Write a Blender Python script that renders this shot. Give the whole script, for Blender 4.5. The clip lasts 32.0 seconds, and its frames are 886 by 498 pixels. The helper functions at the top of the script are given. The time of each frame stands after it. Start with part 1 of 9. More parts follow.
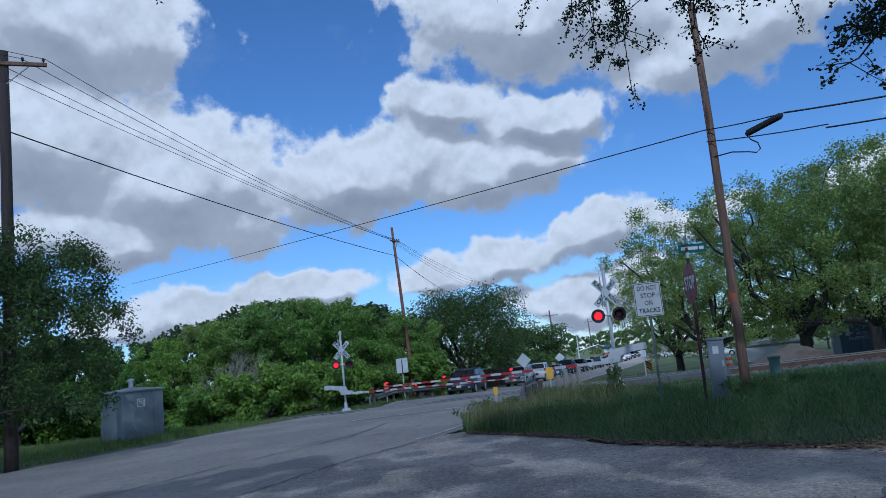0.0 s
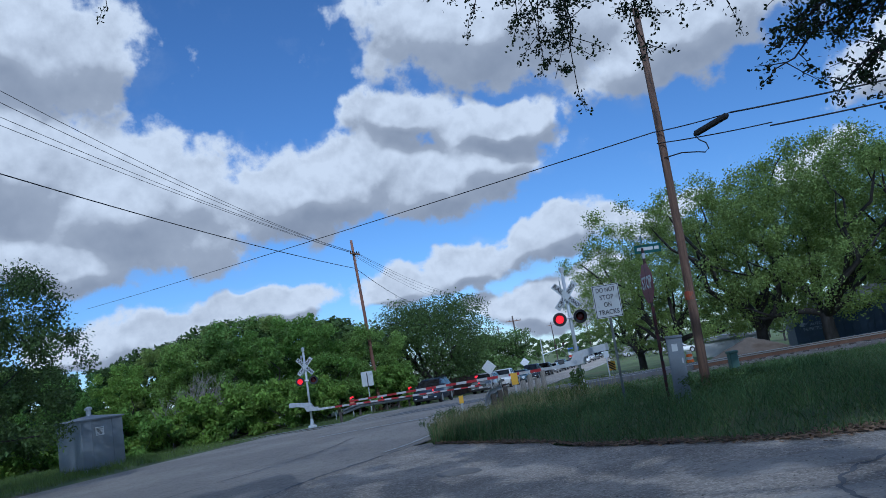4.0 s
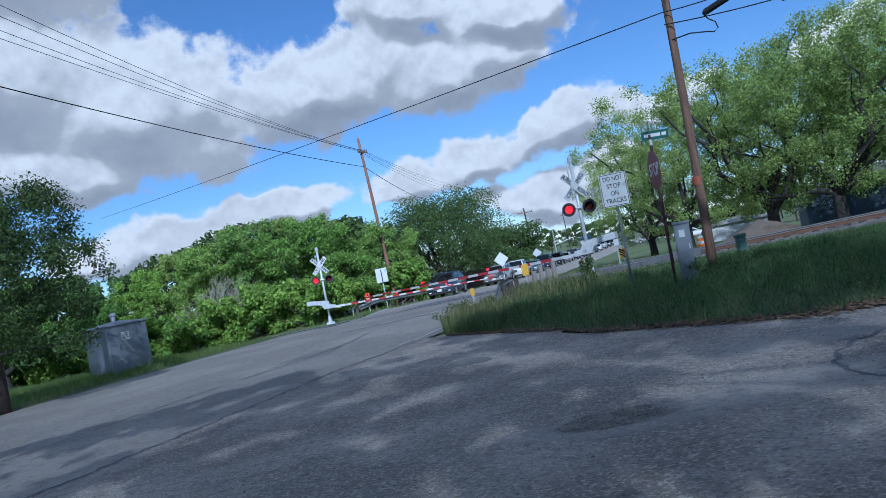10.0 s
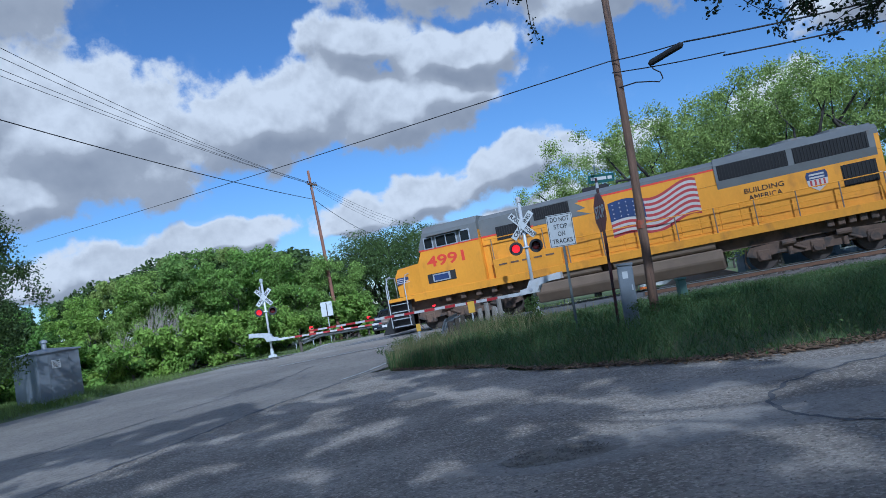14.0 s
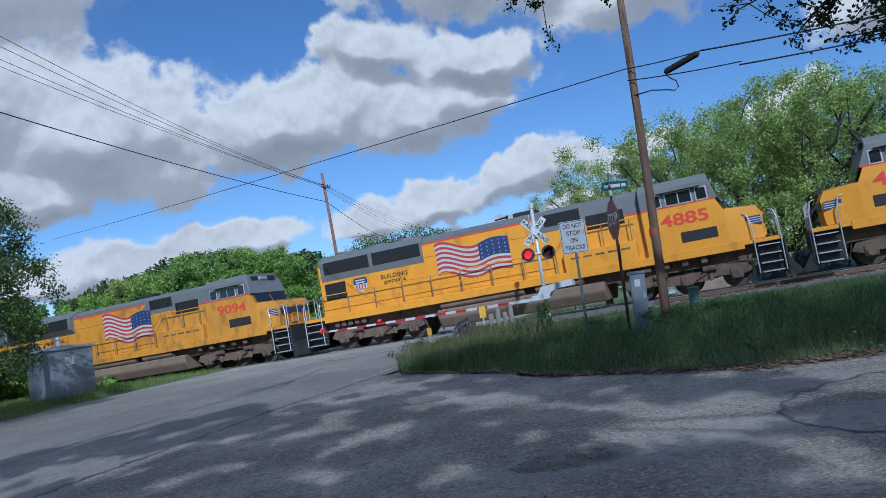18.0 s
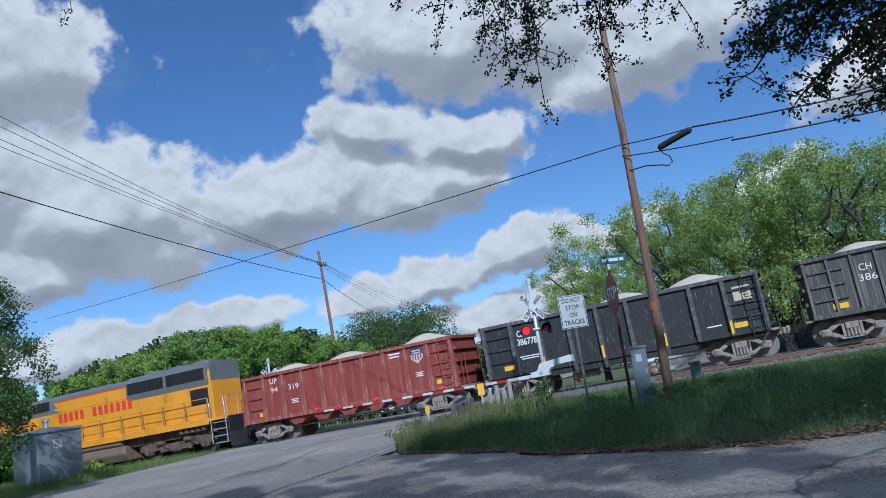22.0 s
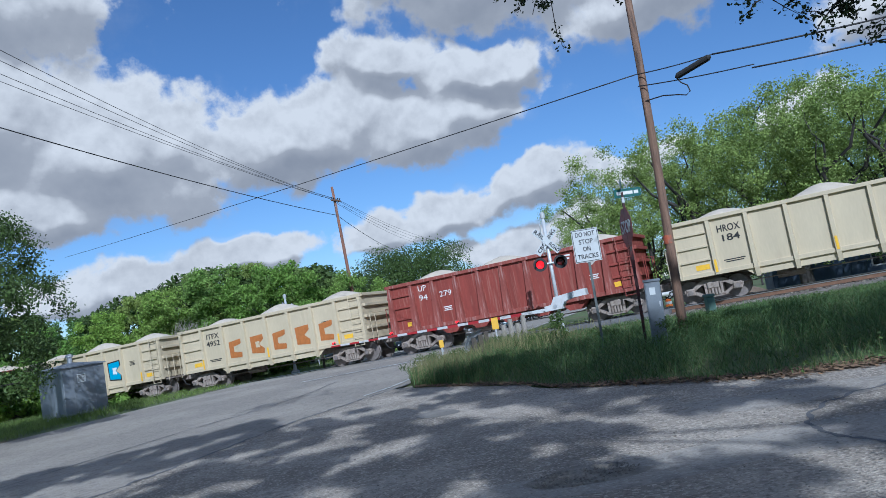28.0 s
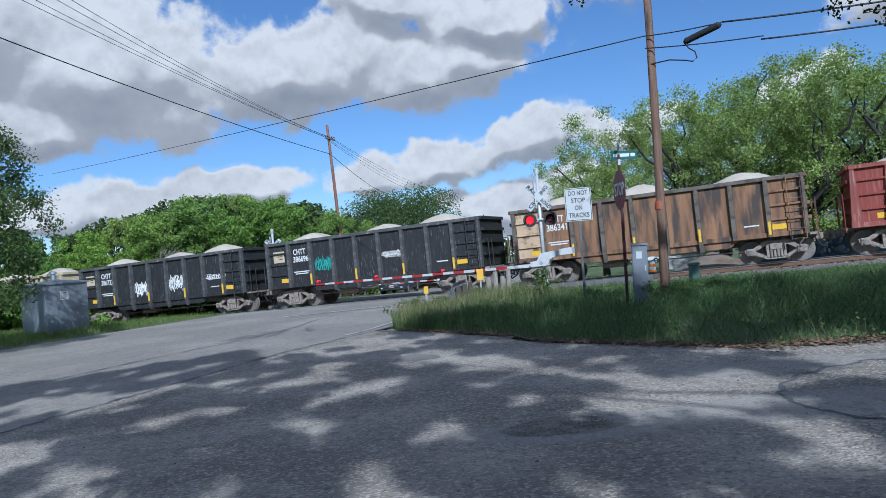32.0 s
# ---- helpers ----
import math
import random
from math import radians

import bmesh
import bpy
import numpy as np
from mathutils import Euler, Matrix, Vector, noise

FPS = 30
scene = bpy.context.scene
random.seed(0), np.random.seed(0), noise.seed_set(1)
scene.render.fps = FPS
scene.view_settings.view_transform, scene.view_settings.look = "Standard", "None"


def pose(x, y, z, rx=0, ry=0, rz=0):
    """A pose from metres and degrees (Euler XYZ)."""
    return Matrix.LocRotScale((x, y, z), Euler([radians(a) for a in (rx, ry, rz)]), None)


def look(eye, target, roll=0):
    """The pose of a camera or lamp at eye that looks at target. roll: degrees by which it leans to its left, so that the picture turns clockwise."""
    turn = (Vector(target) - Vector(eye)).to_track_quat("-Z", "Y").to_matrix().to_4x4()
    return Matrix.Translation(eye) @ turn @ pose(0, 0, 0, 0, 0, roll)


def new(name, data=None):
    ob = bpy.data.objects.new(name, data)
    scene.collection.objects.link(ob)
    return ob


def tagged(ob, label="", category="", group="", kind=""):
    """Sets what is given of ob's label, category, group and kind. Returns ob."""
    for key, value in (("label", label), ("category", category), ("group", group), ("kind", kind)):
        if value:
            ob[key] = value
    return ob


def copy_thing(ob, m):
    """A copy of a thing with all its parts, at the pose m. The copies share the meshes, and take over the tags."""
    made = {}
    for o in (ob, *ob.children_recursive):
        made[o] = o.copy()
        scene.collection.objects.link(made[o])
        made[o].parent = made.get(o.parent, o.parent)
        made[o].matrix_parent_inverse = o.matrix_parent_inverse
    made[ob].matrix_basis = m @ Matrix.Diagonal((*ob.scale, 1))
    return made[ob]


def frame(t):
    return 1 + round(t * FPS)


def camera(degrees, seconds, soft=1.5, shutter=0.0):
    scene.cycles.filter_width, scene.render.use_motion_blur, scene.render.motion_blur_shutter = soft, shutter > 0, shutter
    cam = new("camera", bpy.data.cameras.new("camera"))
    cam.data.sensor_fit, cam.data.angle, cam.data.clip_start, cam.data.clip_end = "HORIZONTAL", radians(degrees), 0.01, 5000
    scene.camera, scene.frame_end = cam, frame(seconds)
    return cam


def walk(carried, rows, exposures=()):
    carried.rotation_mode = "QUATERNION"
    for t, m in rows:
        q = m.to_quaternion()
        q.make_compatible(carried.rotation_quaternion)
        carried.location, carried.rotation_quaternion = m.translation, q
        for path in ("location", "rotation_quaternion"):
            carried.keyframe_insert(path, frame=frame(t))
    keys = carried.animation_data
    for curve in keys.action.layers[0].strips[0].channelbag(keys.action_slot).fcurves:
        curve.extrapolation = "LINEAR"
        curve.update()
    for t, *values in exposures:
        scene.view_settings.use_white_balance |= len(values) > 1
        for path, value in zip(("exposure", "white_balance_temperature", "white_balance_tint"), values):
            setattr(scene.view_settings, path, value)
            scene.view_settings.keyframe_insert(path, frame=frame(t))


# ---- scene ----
cam = camera(61.33, 32.0, soft=0.6)
EYE = (0.0, 0.0, 1.55)
# seconds, place, tilt, lean, turn of a camera held in the hand
PATH = [
    (0, -0.103, 0.036, 1.577, 98.67, 6.16, -0.37), (0.5, -0.096, 0.028, 1.584, 98.42, 5.38, -1.32), (1, -0.090, 0.019, 1.582, 98.06, 5.56, -2.10),
    (1.5, -0.078, 0.017, 1.583, 98.13, 7.14, -2.66), (2, -0.064, 0.011, 1.588, 98.18, 8.85, -3.66), (2.5, -0.056, 0.028, 1.573, 98.66, 9.16, -3.72),
    (3, -0.056, 0.034, 1.577, 98.92, 9.10, -3.22), (3.5, -0.055, 0.042, 1.584, 98.97, 9.03, -2.98), (5.5, -0.052, 0.045, 1.584, 99.70, 9.54, -3.21),
    (6, -0.048, 0.024, 1.590, 99.84, 9.84, -3.40), (6.5, -0.029, -0.015, 1.586, 98.59, 9.66, -4.27), (7, 0.011, -0.065, 1.581, 95.52, 10.02, -4.15),
    (7.5, 0.044, -0.026, 1.580, 93.05, 11.63, -2.58), (8, 0.046, 0.003, 1.567, 91.75, 12.61, -1.38), (8.5, 0.051, 0.028, 1.563, 91.36, 12.86, -0.48),
    (9, 0.060, 0.033, 1.573, 90.75, 13.04, 0.03), (9.5, 0.082, -0.006, 1.594, 90.95, 12.59, -1.08), (10, 0.049, -0.008, 1.584, 91.20, 11.37, -1.86),
    (10.5, 0.056, -0.014, 1.580, 91.02, 11.36, -1.85), (11, 0.030, -0.035, 1.576, 91.07, 10.26, -2.40), (11.5, 0.011, -0.058, 1.557, 91.67, 9.46, -3.47),
    (12, 0.008, -0.049, 1.554, 92.30, 9.07, -4.47), (12.5, 0.000, -0.082, 1.556, 92.35, 8.88, -5.33), (13, 0.008, -0.072, 1.559, 92.66, 9.09, -5.93),
    (13.5, 0.008, -0.075, 1.554, 92.95, 9.34, -6.16), (14, 0.013, -0.049, 1.555, 93.23, 9.69, -6.06), (14.5, 0.006, -0.029, 1.547, 93.98, 9.49, -5.32),
    (16.5, -0.003, -0.049, 1.545, 94.40, 8.80, -4.96), (17, 0.002, -0.063, 1.554, 94.29, 8.77, -5.23), (17.5, -0.002, -0.076, 1.557, 94.02, 8.63, -5.34),
    (18, -0.007, -0.093, 1.557, 93.71, 8.63, -5.21), (18.5, -0.000, -0.105, 1.562, 94.37, 9.54, -5.30), (19, 0.058, -0.128, 1.572, 96.40, 12.36, -8.18),
    (19.5, 0.073, -0.101, 1.572, 97.35, 14.34, -9.79), (20, 0.040, -0.059, 1.573, 97.51, 14.22, -7.30), (20.5, 0.004, -0.019, 1.572, 98.45, 13.41, -5.52),
    (21, -0.033, 0.006, 1.570, 101.02, 12.17, -5.40), (21.5, -0.057, 0.026, 1.558, 101.69, 10.47, -5.73), (22, -0.049, 0.023, 1.531, 99.58, 9.05, -5.49),
    (22.5, -0.043, 0.022, 1.520, 97.14, 8.19, -4.73), (23, -0.042, 0.039, 1.520, 95.75, 9.17, -4.52), (23.5, -0.019, 0.038, 1.519, 95.52, 11.48, -5.57),
    (24, -0.011, 0.040, 1.524, 95.82, 12.38, -6.74), (24.5, -0.003, 0.045, 1.517, 95.94, 12.30, -7.21), (25, 0.013, 0.047, 1.515, 96.17, 12.08, -7.15),
    (25.5, 0.034, 0.079, 1.530, 96.86, 11.82, -7.32), (27.5, 0.066, 0.121, 1.532, 94.34, 13.64, -5.88), (28, 0.026, 0.137, 1.530, 94.81, 9.44, -4.26),
    (28.5, -0.019, 0.130, 1.523, 94.15, 4.86, -3.66), (29, -0.037, 0.115, 1.515, 91.84, 3.09, -5.60), (29.5, -0.041, 0.101, 1.512, 90.68, 3.25, -6.60),
    (30, -0.042, 0.084, 1.521, 90.56, 3.82, -6.51), (30.5, -0.044, 0.086, 1.519, 90.66, 4.48, -5.90), (31, -0.032, 0.099, 1.519, 90.45, 4.54, -5.68),
    (31.5, -0.036, 0.102, 1.512, 90.38, 4.51, -5.78), (32, -0.038, 0.100, 1.516, 90.71, 4.81, -5.42),
]
EXPOSURES = [(0, -0.36, 4640, 10), (6, -0.36, 4640, 10), (9, -0.25, 4640, 10), (13, -0.31, 4660, 10), (17, -0.40, 4760, 10), (20, -0.40, 4840, 10), (25, -0.36, 4900, 10), (32, -0.28, 4950, 10)]
SKY, CLOUD, SUN_POWER = 0.108, 0.55, 5.0

walk(cam, [(t, pose(*row)) for t, *row in PATH], EXPOSURES)

# ---- world and sun ----
SUN_EL, SUN_FROM = 33.0, 2.0      # elevation; the light comes from behind the camera, turned a little to its right
# cloud banks: bearing, height, half width, half height (degrees), tilt
BANKS = [(-25.6, 25.5, 13.8, 7.6, -5), (-27, 18, 13.5, 8.0, -5), (-17.9, 15.0, 14.5, 7.8, -5), (-4.7, 14.9, 14.5, 5.2, 7),
         (6.0, 14.6, 11.5, 4.5, 7), (3.0, 19.4, 7.0, 3.4, -5), (10.0, 17.8, 9.2, 2.8, 0), (12.0, 24.9, 18.6, 7.0, -5),
         (24.8, 21.0, 12.5, 5.4, 10), (5.6, 7.3, 7.0, 3.0, 10), (13.2, 8.5, 8.0, 2.9, 10), (20.5, 8.8, 5.6, 2.0, 10),
         (0.7, 6.6, 5.4, 2.6, 5), (-15.5, 5.9, 11.5, 2.7, 3), (-8.9, 6.3, 6.0, 2.3, 3), (10.7, 3.5, 7.5, 2.6, -5),
         (15.8, 4.2, 4.5, 2.9, -5), (-22.8, 5.2, 6.0, 2.3, -5), (31.5, 9.6, 4.4, 2.2, 15), (-24.0, 11.6, 11.0, 3.4, -5),
         (40, 15, 9, 4, 0), (-42, 14, 12, 7, 0), (2, 38, 14, 5, 8)]


def build_world():
    world = bpy.data.worlds.new("sky")
    scene.world = world
    world.use_nodes = True
    nt = world.node_tree
    N, L = nt.nodes, nt.links
    N.clear()

    def node(kind, **kw):
        n = N.new(kind)
        for k, v in kw.items():
            if k == "operation":
                n.operation = v
            elif k == "type":
                n.sky_type = v
        return n

    def math_node(op, a, b=None, c=None):
        n = N.new("ShaderNodeMath")
        n.operation = op
        for i, v in enumerate((a, b, c)):
            if v is None:
                continue
            if isinstance(v, (int, float)):
                n.inputs[i].default_value = v
            else:
                L.new(v, n.inputs[i])
        return n.outputs[0]

    def smooth(v, lo, hi, to0=0.0, to1=1.0):
        n = N.new("ShaderNodeMapRange")
        n.interpolation_type = "SMOOTHSTEP"
        n.inputs["From Min"].default_value, n.inputs["From Max"].default_value = lo, hi
        n.inputs["To Min"].default_value, n.inputs["To Max"].default_value = to0, to1
        L.new(v, n.inputs["Value"])
        return n.outputs["Result"]

    coord = N.new("ShaderNodeTexCoord")
    sep = N.new("ShaderNodeSeparateXYZ")
    L.new(coord.outputs["Generated"], sep.inputs[0])
    az = math_node("MULTIPLY", math_node("ARCTAN2", sep.outputs[0], sep.outputs[1]), 180 / math.pi)
    el = math_node("MULTIPLY", math_node("ARCSINE", sep.outputs[2]), 180 / math.pi)

    def field_point(lift):
        comb = N.new("ShaderNodeCombineXYZ")
        L.new(az, comb.inputs[0])
        L.new(math_node("ADD", el, lift), comb.inputs[1])
        return comb.outputs[0]

    def field(lift):
        """Cloud density, looked up so many degrees higher."""
        comb = N.new("ShaderNodeCombineXYZ")
        L.new(az, comb.inputs[0])
        L.new(math_node("ADD", el, lift), comb.inputs[1])
        p = comb.outputs[0]
        warp = N.new("ShaderNodeTexNoise")
        warp.inputs["Scale"].default_value, warp.inputs["Detail"].default_value = 0.22, 3
        L.new(p, warp.inputs["Vector"])
        sub = N.new("ShaderNodeVectorMath")
        sub.operation = "SUBTRACT"
        L.new(warp.outputs["Color"], sub.inputs[0])
        sub.inputs[1].default_value = (0.5, 0.5, 0.5)
        mad = N.new("ShaderNodeVectorMath")
        mad.operation = "MULTIPLY_ADD"
        L.new(sub.outputs[0], mad.inputs[0])
        mad.inputs[1].default_value = (5.5, 4.2, 0)
        L.new(p, mad.inputs[2])
        best = None
        for a, e, ra, re, tilt in BANKS:
            m = N.new("ShaderNodeMapping")
            m.vector_type = "TEXTURE"
            m.inputs["Location"].default_value = (a, e, 0)
            m.inputs["Rotation"].default_value = (0, 0, radians(tilt))
            m.inputs["Scale"].default_value = (ra, re, 1)
            L.new(mad.outputs[0], m.inputs["Vector"])
            gr = N.new("ShaderNodeTexGradient")
            gr.gradient_type = "SPHERICAL"
            L.new(m.outputs[0], gr.inputs[0])
            best = gr.outputs["Fac"] if best is None else math_node("SMOOTH_MAX", best, gr.outputs["Fac"], 0.12)
        # scattered clouds everywhere else
        wide = N.new("ShaderNodeTexNoise")
        wide.inputs["Scale"].default_value, wide.inputs["Detail"].default_value = 0.05, 2
        L.new(p, wide.inputs["Vector"])
        out = smooth(math_node("ABSOLUTE", az), 42, 60)
        hi = smooth(el, 34, 46)
        other = math_node("MULTIPLY", math_node("MAXIMUM", out, hi), smooth(wide.outputs["Fac"], 0.42, 0.7, 0.0, 0.9))
        best = math_node("MAXIMUM", best, other)
        return best, p

    def puffs(p, scale, detail, rough=0.58):
        n = N.new("ShaderNodeTexNoise")
        n.inputs["Scale"].default_value, n.inputs["Detail"].default_value, n.inputs["Roughness"].default_value = scale, detail, rough
        L.new(p, n.inputs["Vector"])
        return math_node("SUBTRACT", n.outputs["Fac"], 0.5)

    here, p0 = field(0.0)
    above, p1 = field(1.6)
    p2 = field_point(0.7)
    body = math_node("ADD", here, math_node("MULTIPLY", puffs(p0, 0.34, 10, 0.57), smooth(here, 0.0, 0.1, 0.5, 0.95)))
    cover = smooth(body, 0.22, 0.42)
    wisp = math_node("MULTIPLY", smooth(math_node("ADD", here, math_node("MULTIPLY", puffs(p0, 0.22, 5), 1.1)), 0.15, 0.6), 0.22)
    cover = math_node("MAXIMUM", cover, wisp)
    p3 = field_point(1.7)
    form = smooth(math_node("SUBTRACT", here, above), -0.34, 0.15)
    detail = math_node("SUBTRACT", puffs(p0, 0.42, 8, 0.55), puffs(p2, 0.42, 8, 0.55))
    billow = math_node("SUBTRACT", puffs(p0, 0.17, 4, 0.5), puffs(p3, 0.17, 4, 0.5))
    light = math_node("ADD", math_node("MULTIPLY", form, 0.78), math_node("ADD", math_node("MULTIPLY", detail, 0.52), 0.14))
    light = math_node("ADD", light, math_node("MULTIPLY", billow, 0.6))
    thin = smooth(body, 0.25, 0.55, 0.25, 0.0)
    light = math_node("ADD", light, thin)
    ramp = N.new("ShaderNodeValToRGB")
    ramp.color_ramp.elements[0].position, ramp.color_ramp.elements[0].color = 0.03, (0.67, 0.65, 0.63, 1)
    ramp.color_ramp.elements[1].position, ramp.color_ramp.elements[1].color = 1.0, (1.72, 1.58, 1.36, 1)
    mid = ramp.color_ramp.elements.new(0.62)
    mid.color = (0.93, 0.875, 0.80, 1)
    L.new(light, ramp.inputs[0])
    boost = N.new("ShaderNodeVectorMath")
    boost.operation = "SCALE"
    L.new(ramp.outputs["Color"], boost.inputs[0])
    boost.inputs["Scale"].default_value = CLOUD / SKY
    sky = N.new("ShaderNodeTexSky")
    sky.sky_type = "NISHITA"
    sky.sun_disc = False
    sky.sun_elevation, sky.sun_rotation = radians(SUN_EL), radians(180 - SUN_FROM)
    sky.altitude, sky.air_density, sky.dust_density, sky.ozone_density = 200, 1.0, 0.15, 4.0
    mix = N.new("ShaderNodeMix")
    mix.data_type = "RGBA"
    L.new(cover, mix.inputs["Factor"])
    L.new(sky.outputs[0], mix.inputs[6])
    L.new(boost.outputs[0], mix.inputs[7])
    bg = N.new("ShaderNodeBackground")
    bg.inputs["Strength"].default_value = SKY
    L.new(mix.outputs[2], bg.inputs["Color"])
    outw = N.new("ShaderNodeOutputWorld")
    L.new(bg.outputs[0], outw.inputs["Surface"])


build_world()
sun_data = bpy.data.lights.new("sun", "SUN")
sun_data.energy, sun_data.angle, sun_data.color = SUN_POWER, radians(0.6), (1.0, 0.94, 0.84)
sun = new("sun", sun_data)
sun.matrix_world = look((0, 0, 50), (Vector((0, 0, 50)) - Vector((math.sin(radians(SUN_FROM)) * math.cos(radians(SUN_EL)), -math.cos(radians(SUN_FROM)) * math.cos(radians(SUN_EL)), math.sin(radians(SUN_EL))))))

# ---- materials ----


def material(name, color, rough=0.7, metal=0.0, vary=0.25, scale=6.0, fine=60.0, bump=0.1, stain=None, stain_at=(0.55, 0.75), stain_scale=1.5,
             island=0.0, each=0.0, hue=None, emit=0.0, stretch=(1, 1, 1), spec=0.5, through_light=0.0, world_coords=True):
    """A painted or natural surface: base colour varied at two scales, an optional stain of another colour, grain as bump."""
    m = bpy.data.materials.new(name)
    m.use_nodes = True
    N, L = m.node_tree.nodes, m.node_tree.links
    b = N["Principled BSDF"]
    b.inputs["Roughness"].default_value, b.inputs["Metallic"].default_value = rough, metal
    b.inputs["Specular IOR Level"].default_value = spec
    coord = N.new("ShaderNodeTexCoord")
    mp = N.new("ShaderNodeMapping")
    mp.inputs["Scale"].default_value = stretch
    L.new(coord.outputs["Object"], mp.inputs[0])

    def noise_tex(s, detail=4):
        n = N.new("ShaderNodeTexNoise")
        n.inputs["Scale"].default_value, n.inputs["Detail"].default_value = s, detail
        L.new(mp.outputs[0], n.inputs["Vector"])
        return n

    big, small = noise_tex(scale), noise_tex(fine, 3)
    add = N.new("ShaderNodeMath")
    add.operation = "MULTIPLY_ADD"
    L.new(small.outputs["Fac"], add.inputs[0])
    add.inputs[1].default_value = 0.5
    L.new(big.outputs["Fac"], add.inputs[2])
    rng = N.new("ShaderNodeMapRange")
    rng.inputs["From Min"].default_value, rng.inputs["From Max"].default_value = 0.45, 1.05
    rng.inputs["To Min"].default_value, rng.inputs["To Max"].default_value = 1 - vary, 1 + vary
    L.new(add.outputs[0], rng.inputs["Value"])
    val = rng.outputs["Result"]
    if island or each:
        src = N.new("ShaderNodeNewGeometry").outputs["Random Per Island"] if island else N.new("ShaderNodeObjectInfo").outputs["Random"]
        k = island or each
        r2 = N.new("ShaderNodeMapRange")
        r2.inputs["To Min"].default_value, r2.inputs["To Max"].default_value = 1 - k, 1 + k
        L.new(src, r2.inputs["Value"])
        mul = N.new("ShaderNodeMath")
        mul.operation = "MULTIPLY"
        L.new(val, mul.inputs[0])
        L.new(r2.outputs["Result"], mul.inputs[1])
        val = mul.outputs[0]
    sc = N.new("ShaderNodeVectorMath")
    sc.operation = "SCALE"
    sc.inputs[0].default_value = color[:3]
    L.new(val, sc.inputs["Scale"])
    col = sc.outputs[0]
    if hue:
        hm = N.new("ShaderNodeMix")
        hm.data_type = "RGBA"
        hm.blend_type = "MULTIPLY"
        hm.inputs["Factor"].default_value = 1.0
        hr = N.new("ShaderNodeMix")
        hr.data_type = "RGBA"
        L.new(N.new("ShaderNodeObjectInfo").outputs["Random"], hr.inputs["Factor"])
        hr.inputs[6].default_value, hr.inputs[7].default_value = (*hue[0], 1), (*hue[1], 1)
        L.new(col, hm.inputs[6])
        L.new(hr.outputs[2], hm.inputs[7])
        col = hm.outputs[2]
    if stain:
        st = noise_tex(stain_scale, 6)
        r3 = N.new("ShaderNodeMapRange")
        r3.inputs["From Min"].default_value, r3.inputs["From Max"].default_value = stain_at
        L.new(st.outputs["Fac"], r3.inputs["Value"])
        mx = N.new("ShaderNodeMix")
        mx.data_type = "RGBA"
        L.new(r3.outputs["Result"], mx.inputs["Factor"])
        L.new(col, mx.inputs[6])
        mx.inputs[7].default_value = (*stain, 1)
        col = mx.outputs[2]
    L.new(col, b.inputs["Base Color"])
    if bump:
        bp = N.new("ShaderNodeBump")
        bp.inputs["Strength"].default_value, bp.inputs["Distance"].default_value = bump, 0.02
        L.new(add.outputs[0], bp.inputs["Height"])
        L.new(bp.outputs[0], b.inputs["Normal"])
    if emit:
        L.new(col, b.inputs["Emission Color"])
        b.inputs["Emission Strength"].default_value = emit
    if through_light:
        tr = N.new("ShaderNodeBsdfTranslucent")
        L.new(col, tr.inputs["Color"])
        ms = N.new("ShaderNodeMixShader")
        ms.inputs[0].default_value = through_light
        L.new(b.outputs[0], ms.inputs[1])
        L.new(tr.outputs[0], ms.inputs[2])
        L.new(ms.outputs[0], N["Material Output"].inputs["Surface"])
    return m


M = {}


